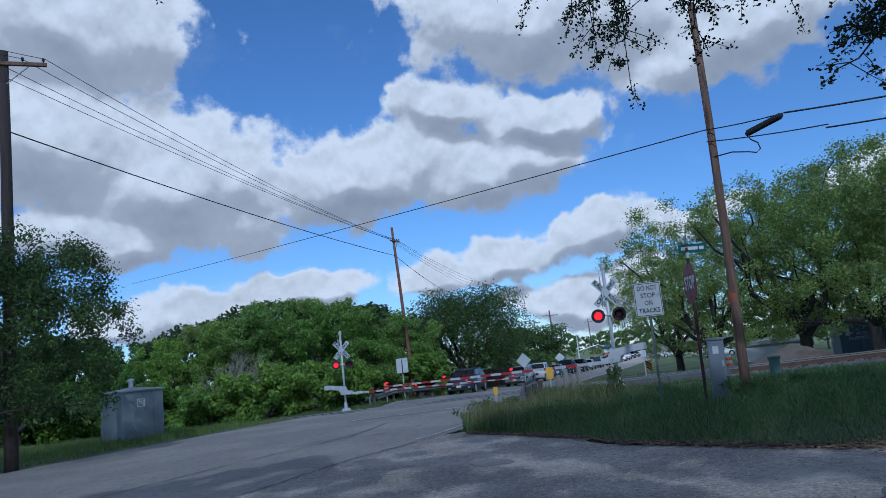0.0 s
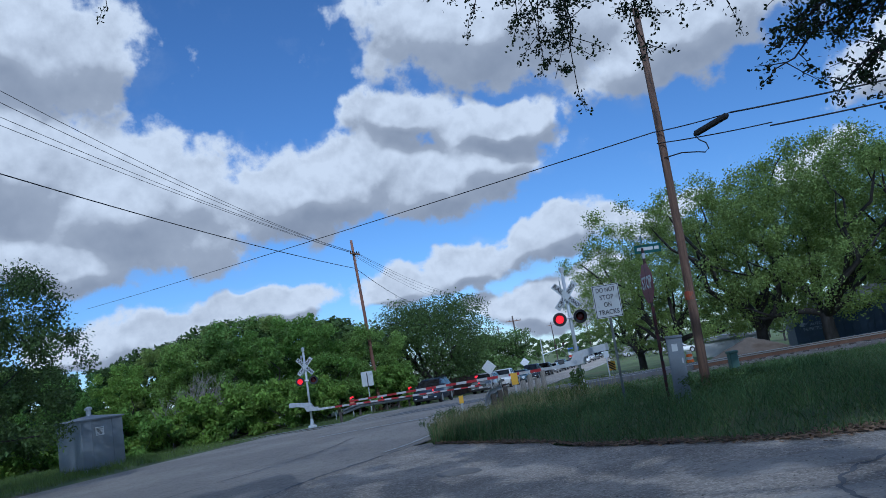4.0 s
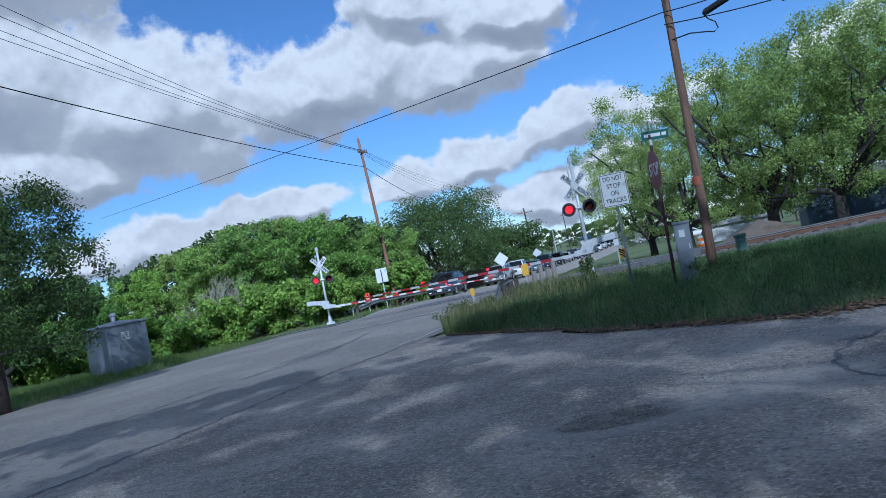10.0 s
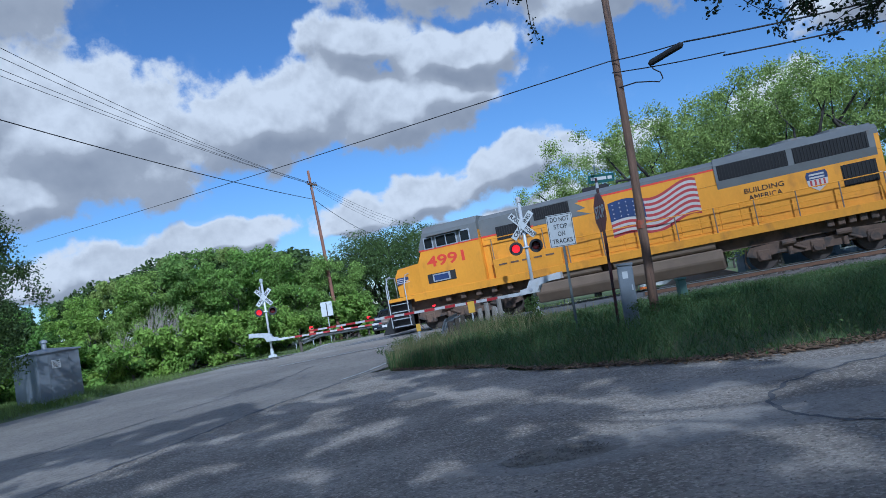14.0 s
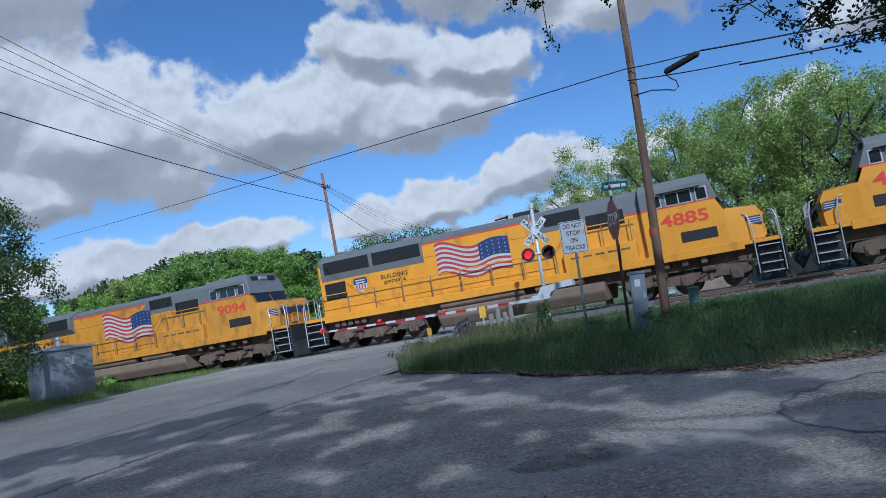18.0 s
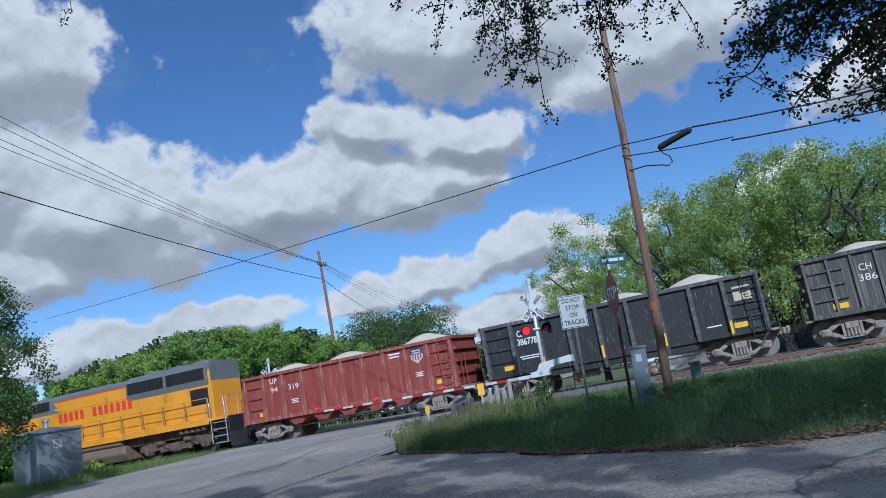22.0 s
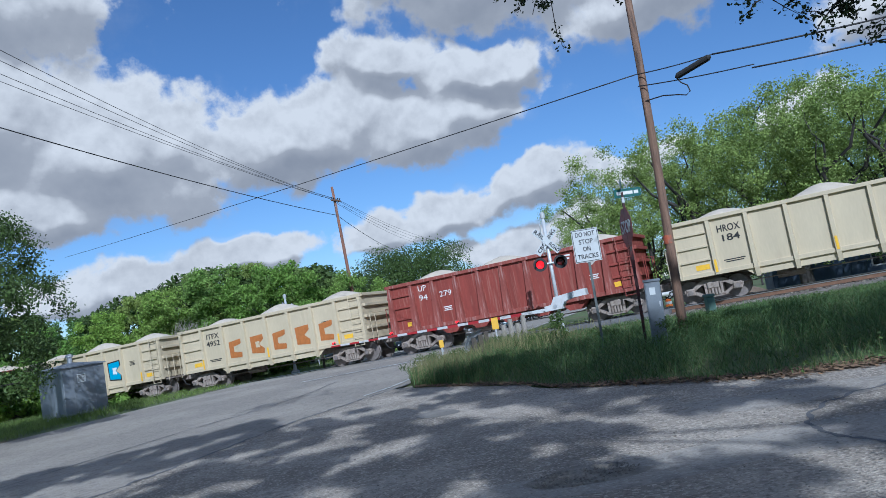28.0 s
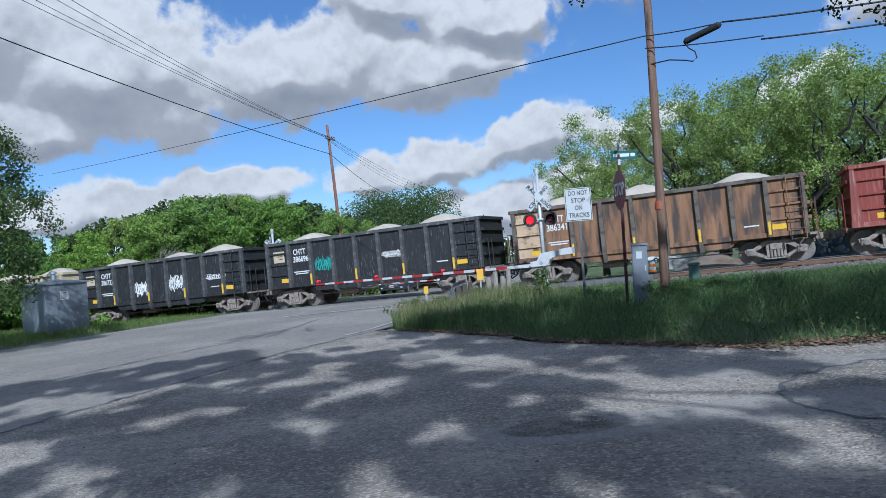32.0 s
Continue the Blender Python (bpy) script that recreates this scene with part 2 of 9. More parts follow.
def asphalt(name, dark, light, worn, worn_at, scale=0.5, speck=1.0):
    """Old asphalt: stones of two sizes in a dark binder, worn pale where wheels have polished it."""
    m = bpy.data.materials.new(name)
    m.use_nodes = True
    N, L = m.node_tree.nodes, m.node_tree.links
    b = N["Principled BSDF"]
    b.inputs["Roughness"].default_value, b.inputs["Specular IOR Level"].default_value = 0.85, 0.35
    coord = N.new("ShaderNodeTexCoord")

    def tex(kind, s, detail=None):
        n = N.new(kind)
        n.inputs["Scale"].default_value = s
        if detail is not None:
            n.inputs["Detail"].default_value = detail
        L.new(coord.outputs["Object"], n.inputs["Vector"])
        return n

    def mixed(fac, a, c):
        x = N.new("ShaderNodeMix")
        x.data_type = "RGBA"
        L.new(fac, x.inputs["Factor"])
        for sock, v in ((x.inputs[6], a), (x.inputs[7], c)):
            if isinstance(v, tuple):
                sock.default_value = (*v, 1)
            else:
                L.new(v, sock)
        return x.outputs[2]

    def ranged(v, lo, hi, t0=0.0, t1=1.0):
        r = N.new("ShaderNodeMapRange")
        for k, val in (("From Min", lo), ("From Max", hi), ("To Min", t0), ("To Max", t1)):
            r.inputs[k].default_value = val
        L.new(v, r.inputs["Value"])
        return r.outputs["Result"]
    big = tex("ShaderNodeTexNoise", scale, 6)
    mid = tex("ShaderNodeTexNoise", 7.0, 5)
    cells = tex("ShaderNodeTexVoronoi", 42.0)
    grit = tex("ShaderNodeTexNoise", 28.0, 3)
    col = mixed(ranged(big.outputs["Fac"], *worn_at), dark, worn)
    sep = N.new("ShaderNodeSeparateColor")
    L.new(cells.outputs["Color"], sep.inputs[0])
    col = mixed(ranged(sep.outputs[0], 0.62, 0.95, 0.0, 0.75 * speck), col, light)
    col = mixed(ranged(grit.outputs["Fac"], 0.52, 0.68, 0.0, 0.55 * speck), col, tuple(0.35 * c for c in dark))
    col = mixed(ranged(mid.outputs["Fac"], 0.50, 0.72, 0.0, 0.55), col, tuple(0.55 * c for c in dark))
    L.new(col, b.inputs["Base Color"])
    add = N.new("ShaderNodeMath")
    add.operation = "ADD"
    L.new(cells.outputs["Distance"], add.inputs[0])
    L.new(grit.outputs["Fac"], add.inputs[1])
    bp = N.new("ShaderNodeBump")
    bp.inputs["Strength"].default_value, bp.inputs["Distance"].default_value = 0.62 * speck, 0.022
    L.new(add.outputs[0], bp.inputs["Height"])
    L.new(bp.outputs[0], b.inputs["Normal"])
    return m


M["asphalt"] = asphalt("asphalt", (0.30, 0.262, 0.212), (0.66, 0.59, 0.485), (0.47, 0.415, 0.34), (0.44, 0.60))
M["asphalt_pale"] = asphalt("asphalt_pale", (0.355, 0.322, 0.275), (0.55, 0.505, 0.43), (0.42, 0.382, 0.325), (0.45, 0.6), speck=0.6)
M["asphalt_road"] = asphalt("asphalt_road", (0.30, 0.272, 0.23), (0.50, 0.455, 0.385), (0.39, 0.352, 0.295), (0.45, 0.62), 0.3, speck=0.55)
M["post_gray"] = material("post_gray", (0.13, 0.145, 0.14), 0.6, 0.3, vary=0.2)
M["seam"] = material("seam", (0.035, 0.035, 0.038), 0.95, vary=0.4, bump=0.6)
M["patch"] = material("patch", (0.15, 0.15, 0.152), 0.9, vary=0.3, scale=1.5, bump=0.6)
M["patch_worn"] = material("patch_worn", (0.225, 0.21, 0.185), 0.9, vary=0.3, scale=1.5, bump=0.6)
M["gravel"] = material("gravel", (0.25, 0.225, 0.185), 0.95, vary=0.4, island=0.35, bump=0.8)
M["line_white"] = material("line_white", (0.62, 0.62, 0.60), 0.8, vary=0.2, stain=(0.2, 0.2, 0.2), stain_at=(0.5, 0.65), stain_scale=5)
M["soil"] = material("soil", (0.105, 0.14, 0.045), 0.95, vary=0.4, scale=0.5, fine=9, bump=0.8, stain=(0.13, 0.105, 0.06), stain_at=(0.56, 0.72), stain_scale=0.35)
M["ballast"] = material("ballast", (0.21, 0.19, 0.17), 0.95, vary=0.45, scale=3, fine=18, bump=1.0, stain=(0.12, 0.09, 0.07), stain_at=(0.5, 0.7), stain_scale=0.6)
M["rail"] = material("rail", (0.20, 0.115, 0.07), 0.65, 0.4, vary=0.25)
M["rail_top"] = material("rail_top", (0.5, 0.48, 0.45), 0.3, 0.9, vary=0.1)
M["tie"] = material("tie", (0.075, 0.055, 0.042), 0.9, vary=0.4, each=0.3, bump=0.5)
M["pole_wood"] = material("pole_wood", (0.20, 0.122, 0.080), 0.85, vary=0.35, scale=3, fine=30, stretch=(6, 6, 0.5), bump=0.5, stain=(0.07, 0.05, 0.04), stain_at=(0.5, 0.7), stain_scale=2.5)
M["pole_red"] = material("pole_red", (0.24, 0.115, 0.075), 0.85, vary=0.3, scale=3, fine=30, stretch=(6, 6, 0.5), bump=0.5, stain=(0.12, 0.07, 0.05), stain_at=(0.5, 0.7), stain_scale=2.5)
M["pole_dark"] = material("pole_dark", (0.055, 0.042, 0.035), 0.9, vary=0.35, scale=3, fine=30, stretch=(6, 6, 0.5), bump=0.5)
M["rail_galv"] = material("rail_galv", (0.40, 0.41, 0.41), 0.65, 0.1, vary=0.2, scale=4, stain=(0.26, 0.24, 0.21), stain_at=(0.55, 0.7), stain_scale=3)
M["wire"] = material("wire", (0.02, 0.02, 0.022), 0.6, bump=0)
M["galv"] = material("galv", (0.50, 0.52, 0.54), 0.45, 0.6, vary=0.15, scale=8, bump=0.05)
M["silver_paint"] = material("silver_paint", (0.60, 0.62, 0.63), 0.45, 0.3, vary=0.12, stain=(0.3, 0.25, 0.2), stain_at=(0.62, 0.75), stain_scale=3)
M["white_paint"] = material("white_paint", (0.56, 0.57, 0.57), 0.5, vary=0.08, stain=(0.5, 0.47, 0.42), stain_at=(0.58, 0.75), stain_scale=4)
M["sign_white"] = material("sign_white", (0.56, 0.585, 0.58), 0.4, vary=0.05, stain=(0.40, 0.42, 0.41), stain_at=(0.58, 0.72), stain_scale=5)
M["sign_black"] = material("sign_black", (0.015, 0.015, 0.018), 0.5, bump=0)
M["sign_red"] = material("sign_red", (0.20, 0.018, 0.024), 0.45, vary=0.2, stain=(0.14, 0.03, 0.03), stain_at=(0.5, 0.7), stain_scale=6)
M["post_red"] = material("post_red", (0.048, 0.018, 0.016), 0.7, vary=0.3, stain=(0.04, 0.035, 0.033), stain_at=(0.48, 0.6), stain_scale=4)
M["strip_dull"] = material("strip_dull", (0.085, 0.016, 0.016), 0.6, vary=0.3, stain=(0.05, 0.03, 0.028), stain_at=(0.48, 0.62), stain_scale=6)
M["sign_green"] = material("sign_green", (0.008, 0.105, 0.09), 0.45, vary=0.1)
M["sign_yellow"] = material("sign_yellow", (0.72, 0.42, 0.03), 0.5, vary=0.12)
M["band_orange"] = material("band_orange", (0.40, 0.10, 0.045), 0.7, vary=0.3, stain=(0.20, 0.12, 0.08), stain_at=(0.48, 0.62), stain_scale=7)
M["arm_red"] = material("arm_red", (0.34, 0.022, 0.026), 0.4, vary=0.1)
M["lamp_red"] = material("lamp_red", (1.0, 0.015, 0.02), 0.3, vary=0.02, bump=0, emit=1.6)
M["lamp_off"] = material("lamp_off", (0.10, 0.012, 0.014), 0.25, vary=0.1, bump=0)
M["hood_black"] = material("hood_black", (0.025, 0.025, 0.027), 0.6)
M["box_metal"] = material("box_metal", (0.21, 0.235, 0.26), 0.5, 0.3, vary=0.16, scale=2, stain=(0.23, 0.245, 0.26), stain_at=(0.5, 0.65), stain_scale=1.4)
M["leaf_wood"] = material("leaf_wood", (0.210, 0.325, 0.085), hue=((0.70, 0.82, 0.92), (1.30, 1.20, 1.0)), rough=0.6, vary=0.2, scale=0.3, fine=3, bump=0, island=0.45, through_light=0.42, spec=0.2)
M["leaf_bright"] = material("leaf_bright", (0.260, 0.39, 0.080), hue=((0.74, 0.84, 0.88), (1.26, 1.18, 1.0)), rough=0.6, vary=0.2, scale=0.3, fine=3, bump=0, island=0.4, through_light=0.45, spec=0.2)
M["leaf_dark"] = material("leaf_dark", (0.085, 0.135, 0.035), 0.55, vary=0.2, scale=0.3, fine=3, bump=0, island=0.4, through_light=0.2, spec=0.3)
M["leaf_oak"] = material("leaf_oak", (0.250, 0.340, 0.095), hue=((0.78, 0.86, 0.85), (1.22, 1.14, 1.0)), rough=0.6, vary=0.2, scale=0.3, fine=3, bump=0, island=0.26, through_light=0.25, spec=0.3)
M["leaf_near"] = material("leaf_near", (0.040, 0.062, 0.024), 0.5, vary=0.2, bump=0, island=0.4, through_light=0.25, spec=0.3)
M["leaf_brown"] = material("leaf_brown", (0.21, 0.135, 0.075), 0.9, vary=0.3, bump=0, island=0.5)
M["bark"] = material("bark", (0.10, 0.085, 0.07), 0.95, vary=0.4, scale=3, fine=25, bump=0.8, stretch=(3, 3, 0.8))
M["post_pale"] = material("post_pale", (0.33, 0.30, 0.255), 0.9, vary=0.3, scale=4, fine=30, bump=0.4, stretch=(4, 4, 0.6), stain=(0.16, 0.14, 0.11), stain_at=(0.5, 0.7), stain_scale=4)
M["bark_dark"] = material("bark_dark", (0.05, 0.045, 0.04), 0.95, vary=0.4, scale=3, fine=25, bump=0.8, stretch=(3, 3, 0.8))
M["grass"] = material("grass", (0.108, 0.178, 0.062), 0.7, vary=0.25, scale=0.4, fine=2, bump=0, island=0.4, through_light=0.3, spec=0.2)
# pale short grass; the verges' sunlight is put into this lighter green
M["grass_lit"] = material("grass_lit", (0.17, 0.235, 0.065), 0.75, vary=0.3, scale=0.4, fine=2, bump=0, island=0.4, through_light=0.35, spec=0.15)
M["grass_dry"] = material("grass_dry", (0.23, 0.22, 0.10), 0.8, vary=0.25, bump=0, island=0.4, through_light=0.2, spec=0.2)
M["loco_yellow"] = material("loco_yellow", (0.70, 0.305, 0.016), 0.42, vary=0.10, scale=1.2, fine=14, bump=0.03, stain=(0.40, 0.17, 0.03), stain_at=(0.57, 0.85), stain_scale=2.2, stretch=(1, 1, 0.5))
M["loco_dull"] = material("loco_dull", (0.56, 0.25, 0.022), 0.5, vary=0.14, scale=1.2, fine=14, bump=0.03, stain=(0.22, 0.11, 0.03), stain_at=(0.50, 0.76), stain_scale=2.0, stretch=(1, 1, 0.5))
M["loco_gray"] = material("loco_gray", (0.145, 0.152, 0.150), 0.5, vary=0.14, scale=1.5, bump=0.03, stain=(0.13, 0.10, 0.08), stain_at=(0.62, 0.8), stain_scale=2)
M["loco_red"] = material("loco_red", (0.62, 0.055, 0.03), 0.45, vary=0.1)
M["loco_under"] = material("loco_under", (0.135, 0.088, 0.060), 0.8, vary=0.35, scale=2, bump=0.2, stain=(0.05, 0.045, 0.04), stain_at=(0.5, 0.7), stain_scale=3)
M["tank_brown"] = material("tank_brown", (0.20, 0.145, 0.10), 0.75, vary=0.2, scale=1.5, bump=0.1)
M["grille"] = material("grille", (0.012, 0.012, 0.013), 0.8, vary=0.2, bump=0.1)
M["steel_black"] = material("steel_black", (0.02, 0.02, 0.02), 0.75, vary=0.3)
M["cab_glass"] = material("cab_glass", (0.015, 0.018, 0.02), 0.08, vary=0.1, bump=0, spec=0.8)
M["flag_red"] = material("flag_red", (0.36, 0.045, 0.045), 0.5, vary=0.15)
M["flag_white"] = material("flag_white", (0.50, 0.47, 0.43), 0.5, vary=0.1)
M["flag_blue"] = material("flag_blue", (0.025, 0.045, 0.13), 0.5, vary=0.15)
M["car_red"] = material("car_red", (0.235, 0.046, 0.032), 0.7, vary=0.28, scale=0.9, fine=12, bump=0.1, stretch=(3.5, 3.5, 0.25), stain=(0.33, 0.15, 0.11), stain_at=(0.54, 0.80), stain_scale=3)
M["car_black"] = material("car_black", (0.026, 0.027, 0.028), 0.6, vary=0.4, scale=2, fine=20, bump=0.15, stretch=(4, 4, 0.5), stain=(0.26, 0.25, 0.235), stain_at=(0.60, 0.84), stain_scale=5)
M["car_cream"] = material("car_cream", (0.54, 0.46, 0.31), 0.65, vary=0.10, scale=0.9, fine=10, bump=0.05, stretch=(1.5, 1.5, 0.3), stain=(0.45, 0.37, 0.25), stain_at=(0.6, 0.8), stain_scale=2)
M["car_rust"] = material("car_rust", (0.27, 0.145, 0.075), 0.8, vary=0.35, scale=0.8, fine=14, bump=0.15, stretch=(2.0, 2.0, 0.35), stain=(0.075, 0.058, 0.048), stain_at=(0.46, 0.62), stain_scale=1.5)
M["rib_rust"] = material("rib_rust", (0.15, 0.125, 0.10), 0.75, vary=0.3, scale=2, fine=14, bump=0.12, stain=(0.07, 0.055, 0.045), stain_at=(0.5, 0.66), stain_scale=3)
M["rib_black"] = material("rib_black", (0.085, 0.086, 0.086), 0.65, vary=0.35, scale=2, fine=16, bump=0.12, stain=(0.26, 0.25, 0.235), stain_at=(0.58, 0.76), stain_scale=4)
M["rib_red"] = material("rib_red", (0.26, 0.066, 0.048), 0.7, vary=0.25, scale=1.5, fine=12, bump=0.1, stretch=(3, 3, 0.4), stain=(0.38, 0.22, 0.19), stain_at=(0.52, 0.74), stain_scale=3)
M["car_gray"] = material("car_gray", (0.062, 0.059, 0.053), 0.7, vary=0.35, scale=1.2, fine=14, bump=0.12, stretch=(6, 6, 0.18), stain=(0.24, 0.215, 0.18), stain_at=(0.50, 0.78), stain_scale=3)
M["truck_steel"] = material("truck_steel", (0.30, 0.255, 0.215), 0.8, vary=0.35, scale=4, bump=0.2, stain=(0.13, 0.095, 0.07), stain_at=(0.52, 0.70), stain_scale=5)
M["loco_wheel"] = material("loco_wheel", (0.075, 0.06, 0.05), 0.7, 0.2, vary=0.4, bump=0.1)
M["arm_white"] = material("arm_white", (0.50, 0.50, 0.49), 0.5, vary=0.12, stain=(0.36, 0.33, 0.30), stain_at=(0.52, 0.68), stain_scale=4)
M["wheel"] = material("wheel", (0.24, 0.21, 0.19), 0.6, 0.4, vary=0.3, bump=0.1)
M["reflector"] = material("reflector", (0.80, 0.48, 0.03), 0.4, vary=0.1, bump=0)
M["letter_white"] = material("letter_white", (0.70, 0.70, 0.68), 0.6, vary=0.15, bump=0)
M["letter_black"] = material("letter_black", (0.02, 0.02, 0.02), 0.6, bump=0)
M["aggregate"] = material("aggregate", (0.56, 0.49, 0.385), 0.95, vary=0.14, scale=2, fine=40, bump=0.8)
M["spray_orange"] = material("spray_orange", (0.42, 0.15, 0.035), 0.6, vary=0.2, bump=0)
M["spray_blue"] = material("spray_blue", (0.03, 0.33, 0.55), 0.6, vary=0.15, bump=0)
M["spray_yellow"] = material("spray_yellow", (0.75, 0.47, 0.05), 0.6, vary=0.15, bump=0)
M["spray_teal"] = material("spray_teal", (0.04, 0.33, 0.28), 0.6, vary=0.2, bump=0)
M["sign_blue"] = material("sign_blue", (0.02, 0.08, 0.35), 0.5, vary=0.1)

# ---- building helpers ----


def part(name, bm, mat, parent=None, label="", at=None, smooth=False):
    """Links a bmesh as one mesh object under a thing or under a part."""
    me = bpy.data.meshes.new(name)
    bmesh.ops.recalc_face_normals(bm, faces=bm.faces)
    bm.to_mesh(me)
    bm.free()
    return mesh_part(name, me, mat, parent, label, at, smooth)


def mesh_part(name, me, mat, parent=None, label="", at=None, smooth=False):
    me.materials.append(M[mat] if isinstance(mat, str) else mat)
    if smooth:
        me.polygons.foreach_set("use_smooth", [True] * len(me.polygons))
    ob = new(name, me)
    if parent is not None:
        ob.parent = parent
    if at is not None:
        ob.matrix_basis = at
    if label:
        tagged(ob, label)
    return ob


def again(ob, parent, at):
    """Another object on the same mesh."""
    o = new(ob.name.split(".")[0], ob.data)
    o.parent = parent
    o.matrix_basis = at
    return o


def thing(name, label, category, at=None, group="", kind=""):
    ob = new(name)
    if at is not None:
        ob.matrix_basis = at
    return tagged(ob, label, category, group, kind)


def add_box(bm, x0, x1, y0, y1, z0, z1, bevel=0.0):
    vs = [bm.verts.new((x, y, z)) for x in (x0, x1) for y in (y0, y1) for z in (z0, z1)]
    fs = [bm.faces.new([vs[i] for i in q]) for q in ((0, 1, 3, 2), (4, 6, 7, 5), (0, 4, 5, 1), (2, 3, 7, 6), (0, 2, 6, 4), (1, 5, 7, 3))]
    if bevel:
        es = list({e for f in fs for e in f.edges})
        bmesh.ops.bevel(bm, geom=es, offset=bevel, segments=1, affect="EDGES")
    return bm


def box(x0, x1, y0, y1, z0, z1, bevel=0.0):
    return add_box(bmesh.new(), x0, x1, y0, y1, z0, z1, bevel)


def add_tube(bm, pts, radii, seg=8, caps=True):
    """A round bar along a line of points."""
    if isinstance(radii, (int, float)):
        radii = [radii] * len(pts)
    pts = [Vector(p) for p in pts]
    rings = []
    for i, p in enumerate(pts):
        d = (pts[min(i + 1, len(pts) - 1)] - pts[max(i - 1, 0)]).normalized()
        ref = Vector((0, 0, 1)) if abs(d.z) < 0.9 else Vector((1, 0, 0))
        a = d.cross(ref).normalized()
        b = d.cross(a)
        rings.append([bm.verts.new(p + (a * math.cos(2 * math.pi * k / seg) + b * math.sin(2 * math.pi * k / seg)) * radii[i]) for k in range(seg)])
    for r, q in zip(rings, rings[1:]):
        for k in range(seg):
            bm.faces.new((r[k], r[(k + 1) % seg], q[(k + 1) % seg], q[k]))
    if caps:
        bm.faces.new(rings[0][::-1])
        bm.faces.new(rings[-1])
    return bm


def tube(pts, radii, seg=8):
    return add_tube(bmesh.new(), pts, radii, seg)


def add_prism(bm, outline, y0, y1):
    """An outline in x, z pushed from y0 to y1."""
    a = [bm.verts.new((x, y0, z)) for x, z in outline]
    b = [bm.verts.new((x, y1, z)) for x, z in outline]
    n = len(outline)
    bm.faces.new(a)
    bm.faces.new(b[::-1])
    for i in range(n):
        bm.faces.new((a[i], b[i], b[(i + 1) % n], a[(i + 1) % n]))
    return bm


def prism(outline, y0, y1):
    return add_prism(bmesh.new(), outline, y0, y1)


def lettering(text, height, mat, parent, at, label="", name="lettering", bold=0.0, depth=0.004, align="CENTER", width=None):
    """Letters as a flat mesh standing in the x, z plane, seen from -y."""
    cu = bpy.data.curves.new(name, "FONT")
    cu.body, cu.size, cu.align_x, cu.align_y, cu.extrude, cu.offset = text, height * 1.38, align, "CENTER", depth, bold
    cu.resolution_u = 3
    cu.space_line = 0.85
    tmp = bpy.data.objects.new("tmp", cu)
    me = bpy.data.meshes.new_from_object(tmp)
    bpy.data.objects.remove(tmp)
    me.name = name
    sx = 1.0
    if width:
        xs = [v.co.x for v in me.vertices]
        sx = width / max(1e-6, max(xs) - min(xs))
    me.transform(Matrix.Rotation(radians(90), 4, "X") @ Matrix.Diagonal((sx, 1, 1, 1)))
    return mesh_part(name, me, mat, parent, label, at)


def sheet_mesh(name, verts, faces):
    me = bpy.data.meshes.new(name)
    me.from_pydata(verts, [], faces)
    me.update()
    return me


def step(v, lo, hi):
    t = np.clip((np.asarray(v, float) - lo) / (hi - lo), 0, 1)
    return t * t * (3 - 2 * t)


# ---- plan: the track, the road and the lie of the land ----
TRACK_TURN = 151.1
TD = (math.cos(radians(TRACK_TURN)), math.sin(radians(TRACK_TURN)))       # the way the train goes
TN = (math.sin(radians(TRACK_TURN)), -math.cos(radians(TRACK_TURN)))      # from the camera to the track
TRACK_AWAY = 32.52
GRADE, RAIL_Z = -0.0267, 0.261


def on_track(s, off=0.0, z=0.0):
    return Vector((TN[0] * (TRACK_AWAY + off) + TD[0] * s, TN[1] * (TRACK_AWAY + off) + TD[1] * s, RAIL_Z + GRADE * s + z))


def track_pose(s):
    return Matrix.Translation(on_track(s)) @ pose(0, 0, 0, 0, 0, TRACK_TURN) @ pose(0, 0, 0, 0, -math.degrees(math.atan(GRADE)), 0)


RIGHT_EDGE = [(-30, -60), (-10.5, -4), (-6.3, 5.5), (-3.74, 10.6), (-1.95, 14.7), (0.2, 18.05), (1.7, 22), (3.5, 28), (5.4, 36), (8.6, 50), (14.6, 72), (24, 97), (52, 176), (130, 390), (230, 660)]
LEFT_EDGE = [(-48, -55), (-24, 0), (-17.5, 13), (-11.9, 24), (-9.6, 28.3), (-6.9, 33), (-4.2, 38.5), (-1.3, 47), (5.0, 68), (14.2, 94), (43, 174), (120, 390), (220, 660)]


def edge_x(edge, y):
    return np.interp(y, [p[1] for p in edge], [p[0] for p in edge])


def road_z(x, y):
    """Height of the paved ground."""
    x, y = np.asarray(x, float), np.asarray(y, float)
    p, s = x * TN[0] + y * TN[1], x * TD[0] + y * TD[1]
    base = 0.0105 * x - 0.002 * y
    rail = RAIL_Z + GRADE * s
    far = np.interp(p, [33.5, 35, 38, 42, 47, 52, 58, 64, 70, 82, 110, 150], [0, -0.08, -0.24, -0.40, -0.58, -0.75, -0.92, -1.06, -1.18, -1.33, -1.57, -1.85])
    base = base + (-0.12 - base) * step(p, 46, 62) + far
    w = 1 - step(np.abs(p - TRACK_AWAY), 1.6, np.where(p > TRACK_AWAY, 4.4, 6.5))
    return base + w * (rail - 0.012 - base)


ISLAND = [(0.35, 17.2), (0.9, 16.3), (2.3, 13.6), (2.6, 12.3), (4.74, 9.3), (6.3, 8.75), (12, 7.3), (22, 4.6), (45, -3)]


def island_y(x):
    return np.interp(x, [p[0] for p in ISLAND], [p[1] for p in ISLAND])


